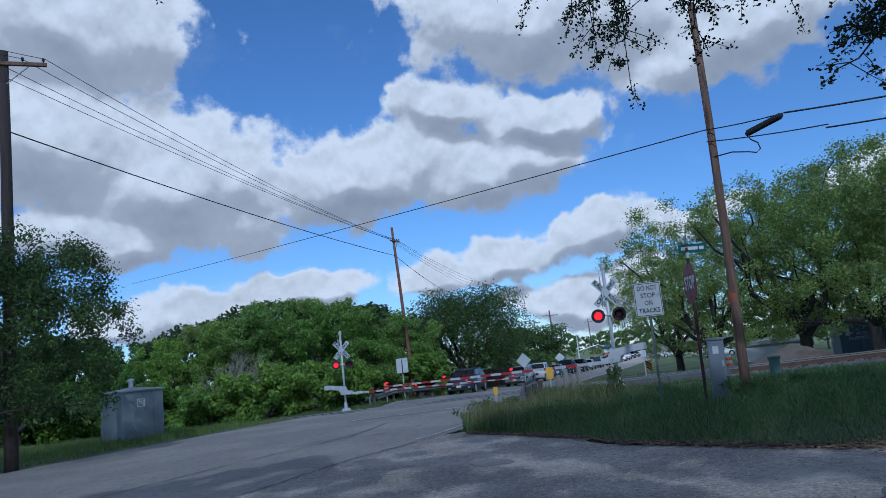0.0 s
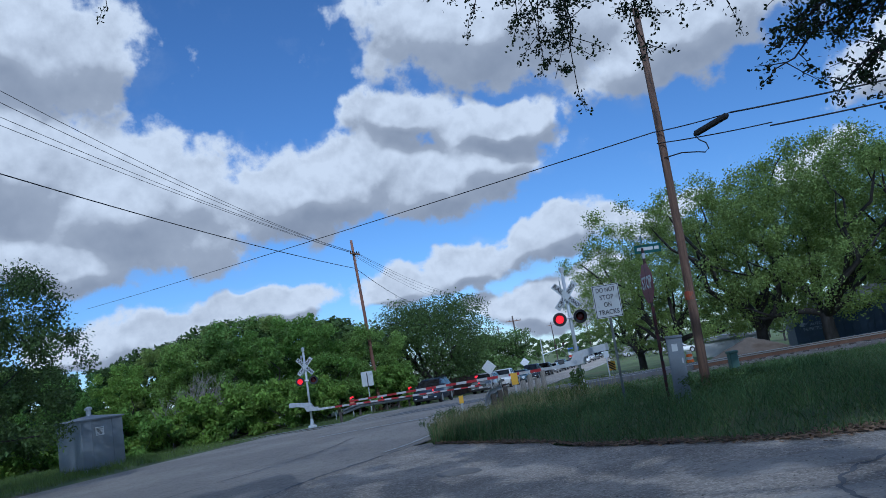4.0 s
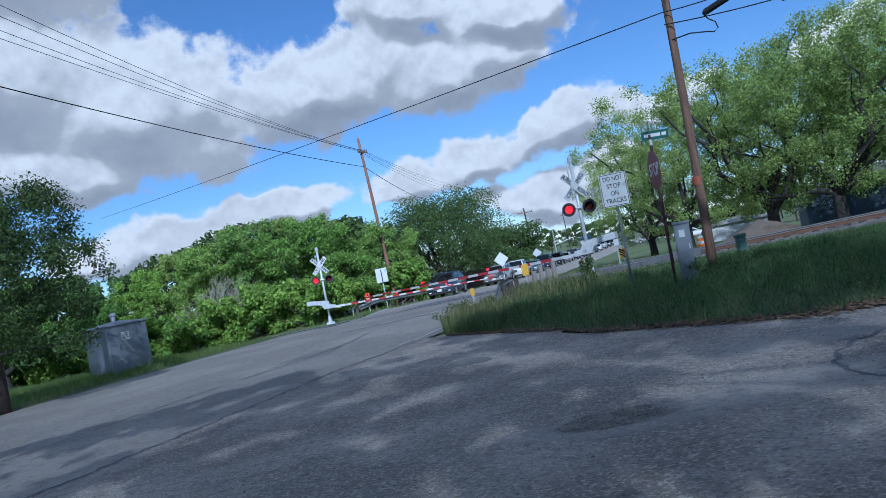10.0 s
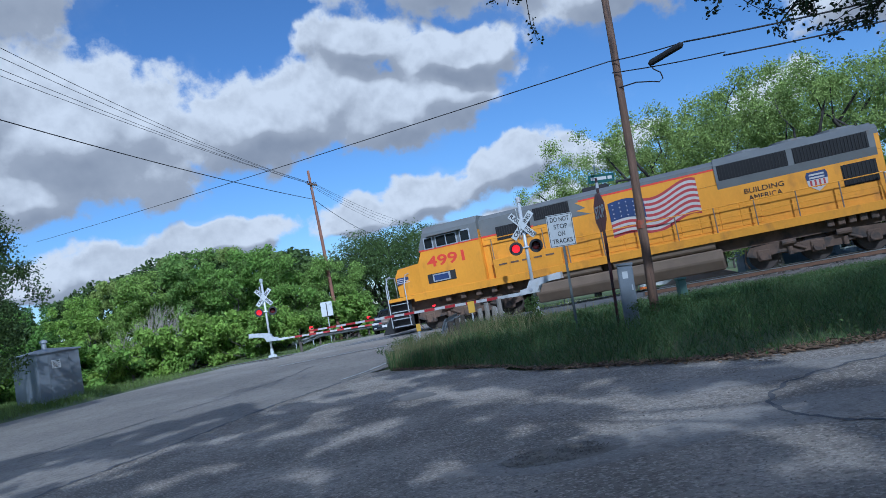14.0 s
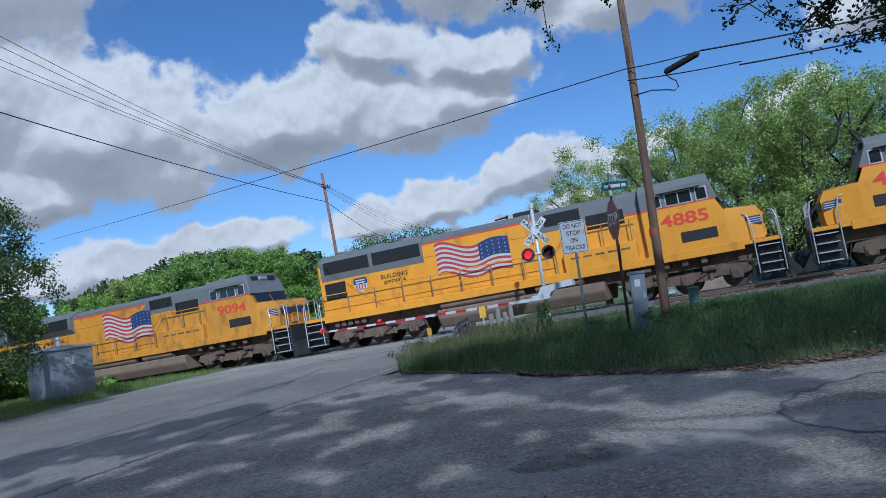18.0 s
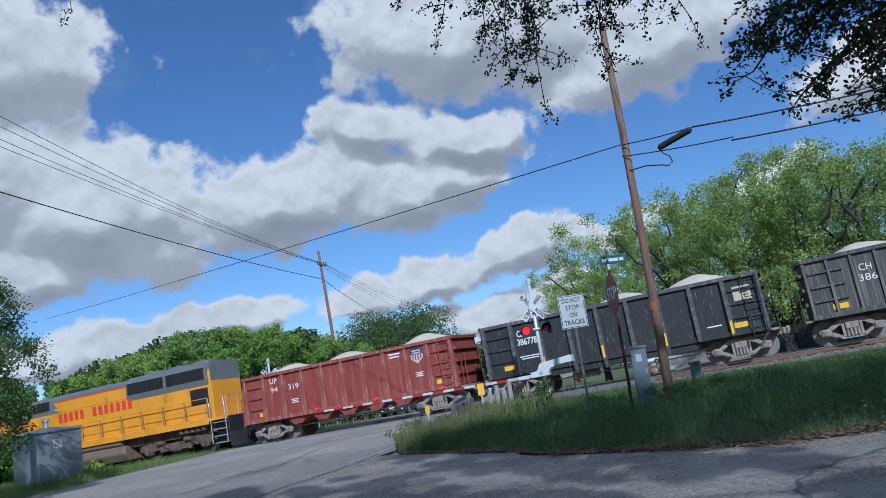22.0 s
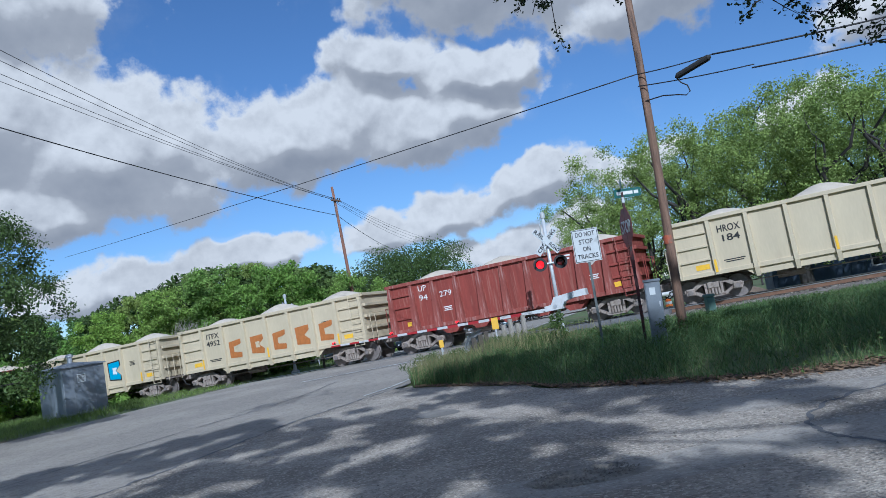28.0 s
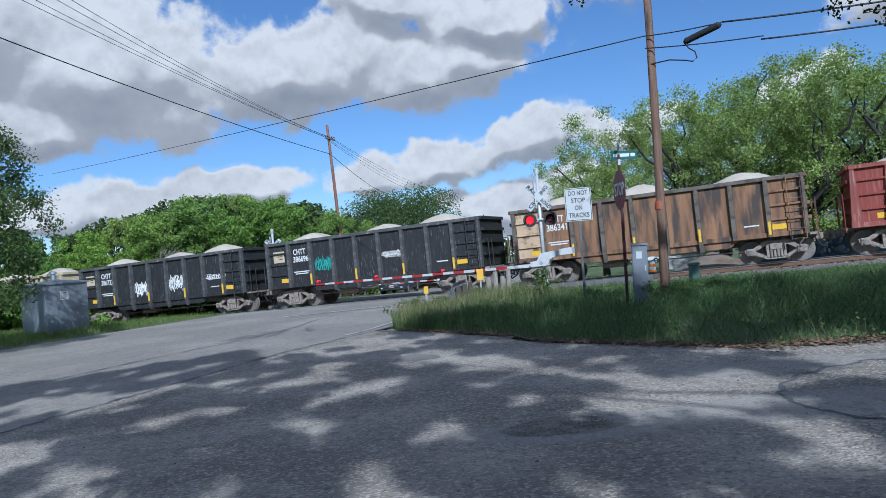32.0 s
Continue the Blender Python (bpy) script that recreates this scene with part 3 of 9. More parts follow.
def in_road(x, y):
    """How far inside the carriageway (positive) a point lies."""
    return np.minimum(x - edge_x(LEFT_EDGE, y), edge_x(RIGHT_EDGE, y) - x)


def on_apron(x, y):
    """How far inside the side street's paving a point lies."""
    front = np.where(x < 0.35, 19.0, island_y(x))
    return np.minimum(front - y, x - edge_x(RIGHT_EDGE, y) + 1.0)


def ground_z(x, y):
    x, y = np.asarray(x, float), np.asarray(y, float)
    p = x * TN[0] + y * TN[1]
    z = road_z(x, y)
    paved = np.maximum(in_road(x, y), on_apron(x, y))
    soft = 1 - step(paved, -1.4, -0.1)
    ditch = -0.34 * (1 - step(np.abs(p - TRACK_AWAY), 2.6, 7.0))
    right = step(x - edge_x(RIGHT_EDGE, y), 0.5, 4.0) * (1 - step(p, 24, 30)) * step(y - island_y(np.maximum(x, 0.4)), 0.0, 3.5) * (x > 0)
    z = z + soft * (ditch + 0.04 * right - 0.25 * step(-x, 8, 18) * step(p, 23, 27))
    z = z + soft * 0.05 * np.sin(x * 1.7 + np.sin(y * 0.9)) * np.cos(y * 1.3 + 0.6 * x)
    return z - 0.06 * step(paved, -0.25, 0.15)


def ground_at(x, y):
    return float(ground_z(x, y))

# ---- ground, road, side street ----


def spread(lo, hi, near_lo, near_hi, fine, coarse_steps):
    mid = np.arange(near_lo, near_hi + fine / 2, fine)
    a = near_lo - np.geomspace(fine, near_lo - lo, coarse_steps)[::-1]
    b = near_hi + np.geomspace(fine, hi - near_hi, coarse_steps)
    return np.concatenate([a, mid, b])


def build_ground():
    xs, ys = spread(-1500, 1500, -45, 50, 0.5, 26), spread(-700, 2400, -12, 75, 0.5, 30)
    X, Y = np.meshgrid(xs, ys)
    Z = ground_z(X, Y)
    n, m = len(xs), len(ys)
    idx = np.arange(n * m).reshape(m, n)
    faces = np.stack([idx[:-1, :-1], idx[:-1, 1:], idx[1:, 1:], idx[1:, :-1]], -1).reshape(-1, 4)
    me = sheet_mesh("ground", np.stack([X, Y, Z], -1).reshape(-1, 3).tolist(), faces.tolist())
    tagged(mesh_part("ground", me, "soil", smooth=True), "grassy earth with bare sandy patches beside the railway", "ground", kind="structure")


def strip(name, left, right, ys, across, mat, lift, label, cat):
    verts, faces = [], []
    for y in ys:
        a, b = edge_x(left, y), edge_x(right, y)
        for k in range(across + 1):
            x = a + (b - a) * k / across
            verts.append((x, y, float(road_z(x, y)) + lift))
    w = across + 1
    for j in range(len(ys) - 1):
        for k in range(across):
            i = j * w + k
            faces.append((i, i + 1, i + 1 + w, i + w))
    return tagged(mesh_part(name, sheet_mesh(name, verts, faces), mat, smooth=True), label, cat, kind="structure")


def ribbon(name, pts, width, mat, lift, label, cat, parent=None, ragged=0.0):
    """A painted line or a tar seam along points on the paving."""
    verts, faces = [], []
    P = [Vector((x, y, 0)) for x, y in pts]
    jit = random.Random(len(P))
    for i, p in enumerate(P):
        d = (P[min(i + 1, len(P) - 1)] - P[max(i - 1, 0)]).normalized()
        n = Vector((-d.y, d.x, 0)) * width / 2 * (1 + 0.25 * math.sin(i * 2.3) + ragged * jit.uniform(-0.8, 1.0))
        p = p + Vector((jit.uniform(-1, 1), jit.uniform(-1, 1), 0)) * ragged * width * 0.5
        for q in (p - n, p + n):
            verts.append((q.x, q.y, float(road_z(q.x, q.y)) + lift))
    for i in range(len(P) - 1):
        faces.append((2 * i, 2 * i + 1, 2 * i + 3, 2 * i + 2))
    ob = mesh_part(name, sheet_mesh(name, verts, faces), mat, parent)
    return tagged(ob, label, cat, kind="structure") if parent is None else ob


def blob_patch(name, cx, cy, rx, ry, turn, mat, lift, label, seed, ragged=0.2, n=40):
    r = random.Random(seed)
    ph = [r.uniform(0, 6.28) for _ in range(5)]
    verts = [(cx, cy, float(road_z(cx, cy)) + lift)]
    for k in range(n):
        a = 2 * math.pi * k / n
        f = 1 + ragged * sum(math.sin((j + 2) * a + ph[j]) / (j + 1.5) for j in range(5))
        x0, y0 = rx * f * math.cos(a), ry * f * math.sin(a)
        x, y = cx + x0 * math.cos(turn) - y0 * math.sin(turn), cy + x0 * math.sin(turn) + y0 * math.cos(turn)
        verts.append((x, y, float(road_z(x, y)) + lift))
    faces = [(0, 1 + k, 1 + (k + 1) % n) for k in range(n)]
    return tagged(mesh_part(name, sheet_mesh(name, verts, faces), mat), label, "road patch", kind="structure")


def fill(edge, lo, hi, stepv):
    ys = np.arange(lo, hi, stepv)
    return [(float(edge_x(edge, y)), float(y)) for y in ys]


def stones(name, spots, mat, size, label, cat, seed, squash=0.6):
    """Many small rough stones as one heap of loose stuff."""
    r = random.Random(seed)
    verts, faces = [], []
    for x, y, z in spots:
        s = size * r.uniform(0.5, 1.5)
        b = len(verts)
        a = r.uniform(0, 6.28)
        for dx, dy, dz in ((1, 0, 0), (0, 1, 0), (-1, 0, 0), (0, -1, 0), (0, 0, 1), (0, 0, -0.7)):
            q = [dx * r.uniform(0.7, 1.2), dy * r.uniform(0.7, 1.2), dz * squash * r.uniform(0.7, 1.2)]
            verts.append((x + s * (q[0] * math.cos(a) - q[1] * math.sin(a)), y + s * (q[0] * math.sin(a) + q[1] * math.cos(a)), z + s * q[2]))
        faces += [(b, b + 1, b + 4), (b + 1, b + 2, b + 4), (b + 2, b + 3, b + 4), (b + 3, b, b + 4), (b + 1, b, b + 5), (b + 2, b + 1, b + 5), (b + 3, b + 2, b + 5), (b, b + 3, b + 5)]
    return tagged(mesh_part(name, sheet_mesh(name, verts, faces), mat), label, cat, kind="stuff")


def build_paving():
    ys = np.concatenate([np.arange(-60, 0, 2.0), np.arange(0, 70, 0.5), np.arange(70, 200, 4.0), np.arange(200, 661, 20)])
    strip("road", LEFT_EDGE, RIGHT_EDGE, ys, 10, "asphalt_road", 0.0, "worn grey asphalt road over a railway crossing", "road")
    # the side street's mouth, where the camera stands
    xs, yy = np.arange(-14, 46, 0.5), np.arange(-40, 20, 0.5)
    verts, faces, index = [], [], {}

    def vert(x, y):
        key = (round(x, 3), round(y, 3))
        if key not in index:
            index[key] = len(verts)
            verts.append((x, y, float(road_z(x, y)) + 0.006))
        return index[key]
    for y0, y1 in zip(yy[:-1], yy[1:]):
        a0, a1 = float(edge_x(RIGHT_EDGE, y0)), float(edge_x(RIGHT_EDGE, y1))

        def stop(y):
            # the paving ends at the island's edge
            X = np.linspace(0.35, 45, 300)
            Y = island_y(X)
            ok = X[Y >= y]
            return float(ok.max()) if y > -3 and len(ok) else (45.0 if y <= -3 else 0.35)
        b0, b1 = stop(y0), stop(y1)
        if y0 >= 17.2:
            continue
        n = 24
        for k in range(n):
            f0, f1 = (k / n) ** 1.5, ((k + 1) / n) ** 1.5
            faces.append((vert(a0 + (b0 - a0) * f0, y0), vert(a0 + (b0 - a0) * f1, y0), vert(a1 + (b1 - a1) * f1, y1), vert(a1 + (b1 - a1) * f0, y1)))
    tagged(mesh_part("side_street", sheet_mesh("side_street", verts, faces), "asphalt", smooth=True), "coarse patched asphalt mouth of a side street", "road", kind="structure")
    r = random.Random(3)
    seam = [(x + r.uniform(-0.05, 0.05), y) for x, y in fill(RIGHT_EDGE, -2, 18.4, 0.14)]
    ribbon("tar_seam", seam, 0.065, "patch", 0.012, "dark cracked seam between road and side street", "road joint", ragged=0.9)
    ribbon("tar_seam", [(x - 3.9 + 0.15 * math.sin(y), y) for x, y in fill(RIGHT_EDGE, -2, 24, 0.25)], 0.04, "patch", 0.010, "thin dark seam along the road", "road joint", ragged=0.7)
    # painted lines
    ribbon("edge_line", [(x - 0.42, y) for x, y in fill(RIGHT_EDGE, 17.2, 29, 0.5)], 0.09, "line_white", 0.014, "worn white edge line", "road marking")
    ribbon("edge_line", [(x - 0.3, y) for x, y in fill(RIGHT_EDGE, 36, 150, 3)], 0.12, "line_white", 0.02, "worn white edge line", "road marking")
    ribbon("edge_line", [(x + 0.5, y) for x, y in fill(LEFT_EDGE, 40, 150, 3)], 0.12, "line_white", 0.02, "worn white edge line", "road marking")
    stop_line = [(-3.3 + 4.4 * k / 8, 26.9 + 0.3 * k / 8) for k in range(9)]
    ribbon("stop_line", stop_line, 0.22, "line_white", 0.016, "faded white stop line before the crossing", "road marking")
    # pothole, tar patches and a shallow oval mark
    blob_patch("pothole", 1.42, 6.35, 0.50, 0.30, 0.15, "gravel", 0.010, "shallow gravelly pothole in grey asphalt", 5, 0.25)
    rs = random.Random(8)
    spots = []
    for _ in range(420):
        a, d = rs.uniform(0, 6.28), math.sqrt(rs.random())
        x, y = 1.42 + 0.48 * d * math.cos(a), 6.35 + 0.28 * d * math.sin(a)
        spots.append((x, y, float(road_z(x, y)) + 0.012))
    stones("pothole_gravel", spots, "gravel", 0.014, "loose grey gravel lying in a pothole", "gravel", 9)
    blob_patch("worn_patch", 2.7, 6.15, 1.9, 0.55, -0.12, "asphalt_pale", 0.008, "pale worn streak across the side street", 14, 0.28)
    blob_patch("worn_patch", 4.2, 8.0, 1.3, 0.5, -0.35, "asphalt_pale", 0.008, "pale worn streak across the side street", 15, 0.3)
    blob_patch("tar_patch", 0.55, 11.9, 0.32, 0.42, 0.2, "patch_worn", 0.011, "small oval dark asphalt patch", 12, 0.12)
    arc = [(5.4 + 1.95 * math.cos(radians(a)), 6.1 + 1.55 * math.sin(radians(a)) + 0.05 * math.sin(a * 0.4)) for a in range(75, 300, 3)]
    ribbon("tar_seam", arc, 0.045, "patch", 0.011, "curved dark tar seam round a pale patch", "road joint", ragged=0.45)
    r = random.Random(21)
    spots = []
    for _ in range(2600):
        x, y = r.uniform(-5, 7), r.uniform(3.6, 15)
        if on_apron(x, y) > 0.5 or in_road(x, y) > 0.3:
            if r.random() < 0.35 + 0.65 * math.exp(-abs(x - float(edge_x(RIGHT_EDGE, y)) - 1.5)):
                spots.append((x, y, float(road_z(x, y)) + 0.010))
    stones("road_grit", spots, "gravel", 0.011, "loose grit scattered on the asphalt", "gravel", 22)
    # gravel shoulder on the far side of the road
    ribbon("shoulder", [(x - 0.35, y) for x, y in fill(LEFT_EDGE, 0, 36, 0.8)], 0.9, "ballast", -0.015, "pale gravelly road shoulder", "shoulder")


def build_track():
    s0, s1 = -170.0, 250.0
    # ballast bed in cross-section
    prof = [(-3.1, -0.62), (-1.75, -0.21), (1.75, -0.21), (3.1, -0.62)]
    verts, faces = [], []
    S = np.arange(s0, s1 + 1, 1.0)
    r = random.Random(2)
    for s in S:
        for off, z in prof:
            v = on_track(s, off + r.uniform(-0.1, 0.1), z + r.uniform(-0.03, 0.03))
            verts.append(v[:])
    for j in range(len(S) - 1):
        for k in range(3):
            i = j * 4 + k
            faces.append((i, i + 1, i + 5, i + 4))
    bed = tagged(mesh_part("track_bed", sheet_mesh("track_bed", verts, faces), "ballast", smooth=True), "grey-brown crushed-stone railway bed", "track bed", kind="structure")
    spots = []
    for _ in range(16000):
        s, off = r.uniform(-28, 46), r.uniform(-3.2, 0.6)
        x, y, z = on_track(s, off, -0.20 - max(0, -off - 1.75) * 0.30)
        if in_road(x, y) < -0.2:
            spots.append((x, y, z))
    stones("ballast_stones", spots, "gravel", 0.035, "loose crushed ballast stones on the track bed", "gravel", 4)
    track = thing("railway_track", "rusty steel rails on weathered wooden ties", "railway track", kind="structure")
    for off in (-0.7475, 0.7475):
        bm = bmesh.new()
        # foot, web and head of the rail
        for a, b, z0, z1 in ((-0.07, 0.07, -0.17, -0.155), (-0.010, 0.010, -0.155, -0.035)):
            vs = []
            for s in (s0, s1):
                for o, z in ((a, z0), (b, z0), (b, z1), (a, z1)):
                    vs.append(bm.verts.new(on_track(s, off + o, z)))
            for k in range(4):
                bm.faces.new((vs[k], vs[(k + 1) % 4], vs[4 + (k + 1) % 4], vs[4 + k]))
        rail = part("rail", bm, "rail", track)
        bm = bmesh.new()
        vs = []
        for s in (s0, s1):
            for o, z in ((-0.037, -0.035), (0.037, -0.035), (0.035, 0.0), (-0.035, 0.0)):
                vs.append(bm.verts.new(on_track(s, off + o, z)))
        for k in range(4):
            bm.faces.new((vs[k], vs[(k + 1) % 4], vs[4 + (k + 1) % 4], vs[4 + k]))
        part("rail_head", bm, "rail_top", rail, "bright worn steel running surface")
    first = None
    for i in range(190):
        s = -32 + i * 0.52
        x, y, _ = on_track(s)
        if in_road(x, y) > -0.3:
            continue
        at = Matrix.Translation(on_track(s, 0, -0.255)) @ pose(0, 0, 0, 0, 0, TRACK_TURN + r.uniform(-0.6, 0.6))
        if first is None:
            first = part("tie", box(-0.115, 0.115, -1.3, 1.3, -0.09, 0.085, 0.008), "tie", track, at=at)
        else:
            again(first, track, at)
    # crossing panels between and beside the rails
    for a, b in ((-0.66, -0.02), (0.02, 0.66), (-1.5, -0.84), (0.84, 1.5)):
        for k in range(6):
            sa = 5.6 + k * 2.4
            bm = bmesh.new()
            add_box(bm, -1.19, 1.19, a, b, -0.22, -0.002, 0.01)
            part("crossing_panel", bm, "patch", track, "worn dark crossing panel", at=track_pose(sa))


build_ground()
build_paving()
build_track()

# ---- poles and wires ----


def bearing(az, dist, z=None):
    x, y = dist * math.sin(radians(az)), dist * math.cos(radians(az))
    return Vector((x, y, ground_at(x, y) if z is None else z))


def utility_pole(base, top, r0, r1, label, arm=None, insul=True, wood="pole_wood"):
    pole = thing("utility_pole", label, "utility pole", Matrix.Translation(base))
    d = top - base
    pts = [d * t + Vector((0.04 * math.sin(3 * t), 0, 0)) for t in (-0.03, 0.15, 0.4, 0.7, 1.0)]
    part("pole_shaft", tube(pts, [r0 + (r1 - r0) * t for t in (0, 0.15, 0.4, 0.7, 1.0)], 12), wood, pole, smooth=True)
    if arm:
        drop, half, turn = arm
        c = d * (1 - drop / d.length)
        m = Matrix.Translation(c) @ pose(0, 0, 0, 0, 0, turn)
        a = part("crossarm", box(-half, half, -0.2, -0.09, -0.06, 0.06, 0.01), "pole_wood", pole, at=m)
        for k in (-0.92, -0.45, 0.45, 0.92):
            part("insulator", tube([(k * half, -0.145, 0.06), (k * half, -0.145, 0.12), (k * half, -0.145, 0.13), (k * half, -0.145, 0.22)], [0.02, 0.02, 0.05, 0.035], 8), "steel_black", a)
        for sgn in (-1, 1):
            part("brace", tube([(sgn * half * 0.6, -0.145, -0.06), (0, -0.1, -0.75)], 0.018, 6), "galv", a)
    return pole


def cable(name, a, b, sag, radius, label, n=24):
    pts = []
    for i in range(n + 1):
        t = i / n
        p = Vector(a).lerp(Vector(b), t)
        p.z -= 4 * sag * t * (1 - t)
        pts.append(p)
    return tagged(part(name, tube(pts, radius, 5), "wire", smooth=True), label, "overhead wire")


POLE_R = bearing(21.5, 18.6)
POLE_R_TOP = Vector((18.9 * math.sin(radians(22.09)), 18.9 * math.cos(radians(22.09)), 1.55 + 18.9 * math.tan(radians(23.4))))
pole_r = utility_pole(POLE_R, POLE_R_TOP, 0.114, 0.082, "weathered brown wooden utility pole leaning over tall grass")
POLE_L = bearing(-29.5, 26.0)
POLE_L_TOP = Vector((POLE_L.x, POLE_L.y, 1.55 + 26 * math.tan(radians(23.37))))
pole_l = utility_pole(POLE_L, POLE_L_TOP, 0.20, 0.14, "tall dark wooden utility pole with a crossarm", arm=(0.45, 1.25, 20), wood="pole_dark")
POLE_F = bearing(-2.15, 57.0)
POLE_F_TOP = Vector((57.0 * math.sin(radians(-2.6)), 57.0 * math.cos(radians(-2.6)), 1.55 + 57.0 * math.tan(radians(10.68))))
pole_f = utility_pole(POLE_F, POLE_F_TOP, 0.145, 0.095, "reddish wooden utility pole rising from the woods", arm=(1.1, 0.6, 60), wood="pole_red")

# ---- crossing signals ----


def crossing_signal(at, arm_turn, arm_len, arm_rise, facing, label, lit_left=True, rear=False, paint="white_paint"):
    """A mast with crossed boards, two lamps, a gate machine and its lowered arm."""
    root = thing("crossing_signal", label, "crossing signal", at)
    part("foundation", box(-0.25, 0.25, -0.25, 0.25, -0.3, 0.18, 0.03), "silver_paint", root)
    part("mast_base", tube([(0, 0, 0.16), (0, 0, 0.22), (0, 0, 0.24), (0, 0, 0.55)], [0.19, 0.19, 0.11, 0.085], 12), "silver_paint", root)
    part("mast", tube([(0, 0, 0.3), (0, 0, 4.35)], 0.065, 12), "silver_paint", root, smooth=True)
    bell = part("bell", tube([(0, 0, 4.35), (0, 0, 4.42), (0, 0, 4.44), (0, 0, 4.62), (0, 0, 4.66)], [0.05, 0.05, 0.085, 0.10, 0.04], 12), "silver_paint", root)
    head = part("crossbuck_bracket", box(-0.05, 0.05, -0.12, 0.05, 3.35, 3.75), "silver_paint", root)
    for sgn, words in ((1, ("RAIL", "ROAD")), (-1, ("CROSSING",))):
        board = part("crossbuck_board", box(-0.61, 0.61, -0.012, 0.012, -0.115, 0.115, 0.004), "sign_white", root,
                     at=Matrix.Translation((0, -0.14 - 0.03 * (sgn > 0), 3.55)) @ pose(0, 0, 0, 0, sgn * 48, 0))
        if not rear:
            if len(words) == 1:
                lettering(words[0], 0.14, "sign_black", board, Matrix.Translation((0, -0.016, 0)), width=1.02, bold=0.004)
            else:
                for k, wd in zip((-1, 1), words):
                    lettering(wd, 0.14, "sign_black", board, Matrix.Translation((k * 0.36, -0.016, 0)), width=0.44, bold=0.004)
    # a second pair of boards for the side street, seen almost edge on
    for sgn in (1, -1):
        part("crossbuck_board", box(-0.61, 0.61, -0.012, 0.012, -0.115, 0.115, 0.004), "sign_white", root,
             at=pose(0, 0, 0, 0, 0, 97) @ Matrix.Translation((0, 0.14 + 0.03 * (sgn > 0), 3.62)) @ pose(0, 0, 0, 0, sgn * 62, 0))
    bar = part("lamp_bracket", tube([(-0.38, -0.12, 2.72), (0.38, -0.12, 2.72)], 0.035, 8), "silver_paint", root)
    for k in (-1, 1):
        lamp = part("signal_lamp", tube([(0, 0.10, 0), (0, 0.09, 0), (0, -0.05, 0)], [0.10, 0.15, 0.155], 16), "hood_black", root, "black signal lamp", at=Matrix.Translation((k * 0.38, -0.12, 2.72)))
        part("backboard", tube([(0, -0.045, 0), (0, -0.055, 0)], 0.255, 20), "hood_black", lamp)
        part("lens", tube([(0, -0.056, 0), (0, -0.075, 0), (0, -0.085, 0)], [0.15, 0.14, 0.09], 20), "lamp_red" if (k < 0) == lit_left else "lamp_off", lamp, "round red lens", smooth=True)
        bm = bmesh.new()
        n = 14
        for j in range(n + 1):
            a = radians(-25 + 230 * j / n)
            c, sn = math.cos(a), math.sin(a)
            for rr, y in ((0.165, -0.056), (0.165, -0.36 + 0.06 * abs(math.cos(a)))):
                bm.verts.new((rr * c, y, rr * sn))
        bm.verts.ensure_lookup_table()
        for j in range(n):
            bm.faces.new((bm.verts[2 * j], bm.verts[2 * j + 1], bm.verts[2 * j + 3], bm.verts[2 * j + 2]))
        bmesh.ops.solidify(bm, geom=list(bm.faces), thickness=0.008)
        part("visor", bm, "hood_black", lamp)
    # gate machine and arm
    m = pose(0, 0, 0, 0, 0, arm_turn)
    gate = part("gate_machine", box(-0.22, 0.15, -0.20, 0.20, 0.98, 1.36, 0.02), paint, root, "white gate machine box", at=m)
    outline = [(0.46, 0.97), (0.46, 1.16), (0.20, 1.20), (0.06, 1.46), (-1.05, 1.60), (-1.08, 1.38), (-0.50, 1.30), (-0.30, 1.24), (-0.18, 1.00)]
    for sy in (-0.27, 0.27):
        part("gate_support", prism(outline, sy - 0.025, sy + 0.025), paint, gate)
    part("counterweight", prism([(-0.55, 1.33), (-0.55, 1.52), (-1.12, 1.60), (-1.14, 1.36)], -0.31, 0.31), paint, gate)
    part("drive_shaft", tube([(0.05, -0.32, 1.12), (0.05, 0.32, 1.12)], 0.07, 10), "galv", gate)
    part("notice", box(-0.10, 0.12, -0.206, -0.201, 1.0, 1.2), "sign_blue", gate, "small blue notice plate")
    d = Vector((math.cos(arm_rise), 0, math.sin(arm_rise)))
    bands = 2 * int(arm_len / 0.82 + 0.5)
    w = arm_len / bands
    arm = part("gate_arm", prism([(0.40, 0.95), (0.40, 1.09), (1.0, 1.08), (1.0, 0.96)], -0.03, 0.03), "white_paint", gate, "lowered red and white gate arm")
    for k in range(bands):
        a, b = 1.0 + k * w, 1.0 + (k + 1) * w
        h = 0.055 - 0.022 * k / bands
        za, zb = 1.02 + math.tan(arm_rise) * (a - 0.5), 1.02 + math.tan(arm_rise) * (b - 0.5)
        part("arm_band", prism([(a, za - h), (b, zb - h), (b, zb + h), (a, za + h)], -0.025, 0.025), "arm_red" if k % 2 else "arm_white", arm)
    for f in (0.35, 0.68, 0.985):
        a = 1 + f * arm_len
        za = 1.02 + math.tan(arm_rise) * (a - 0.5)
        lamp = part("arm_lamp", box(a - 0.05, a + 0.05, -0.06, 0.06, za + 0.06, za + 0.13, 0.01), "hood_black", arm)
        part("arm_lens", tube([(a, -0.062, za + 0.13), (a, -0.085, za + 0.13)], 0.045, 10), "lamp_red", lamp, "small red lamp")
        part("arm_lens", tube([(a, 0.062, za + 0.13), (a, 0.085, za + 0.13)], 0.045, 10), "lamp_red", lamp, "small red lamp")
    return root


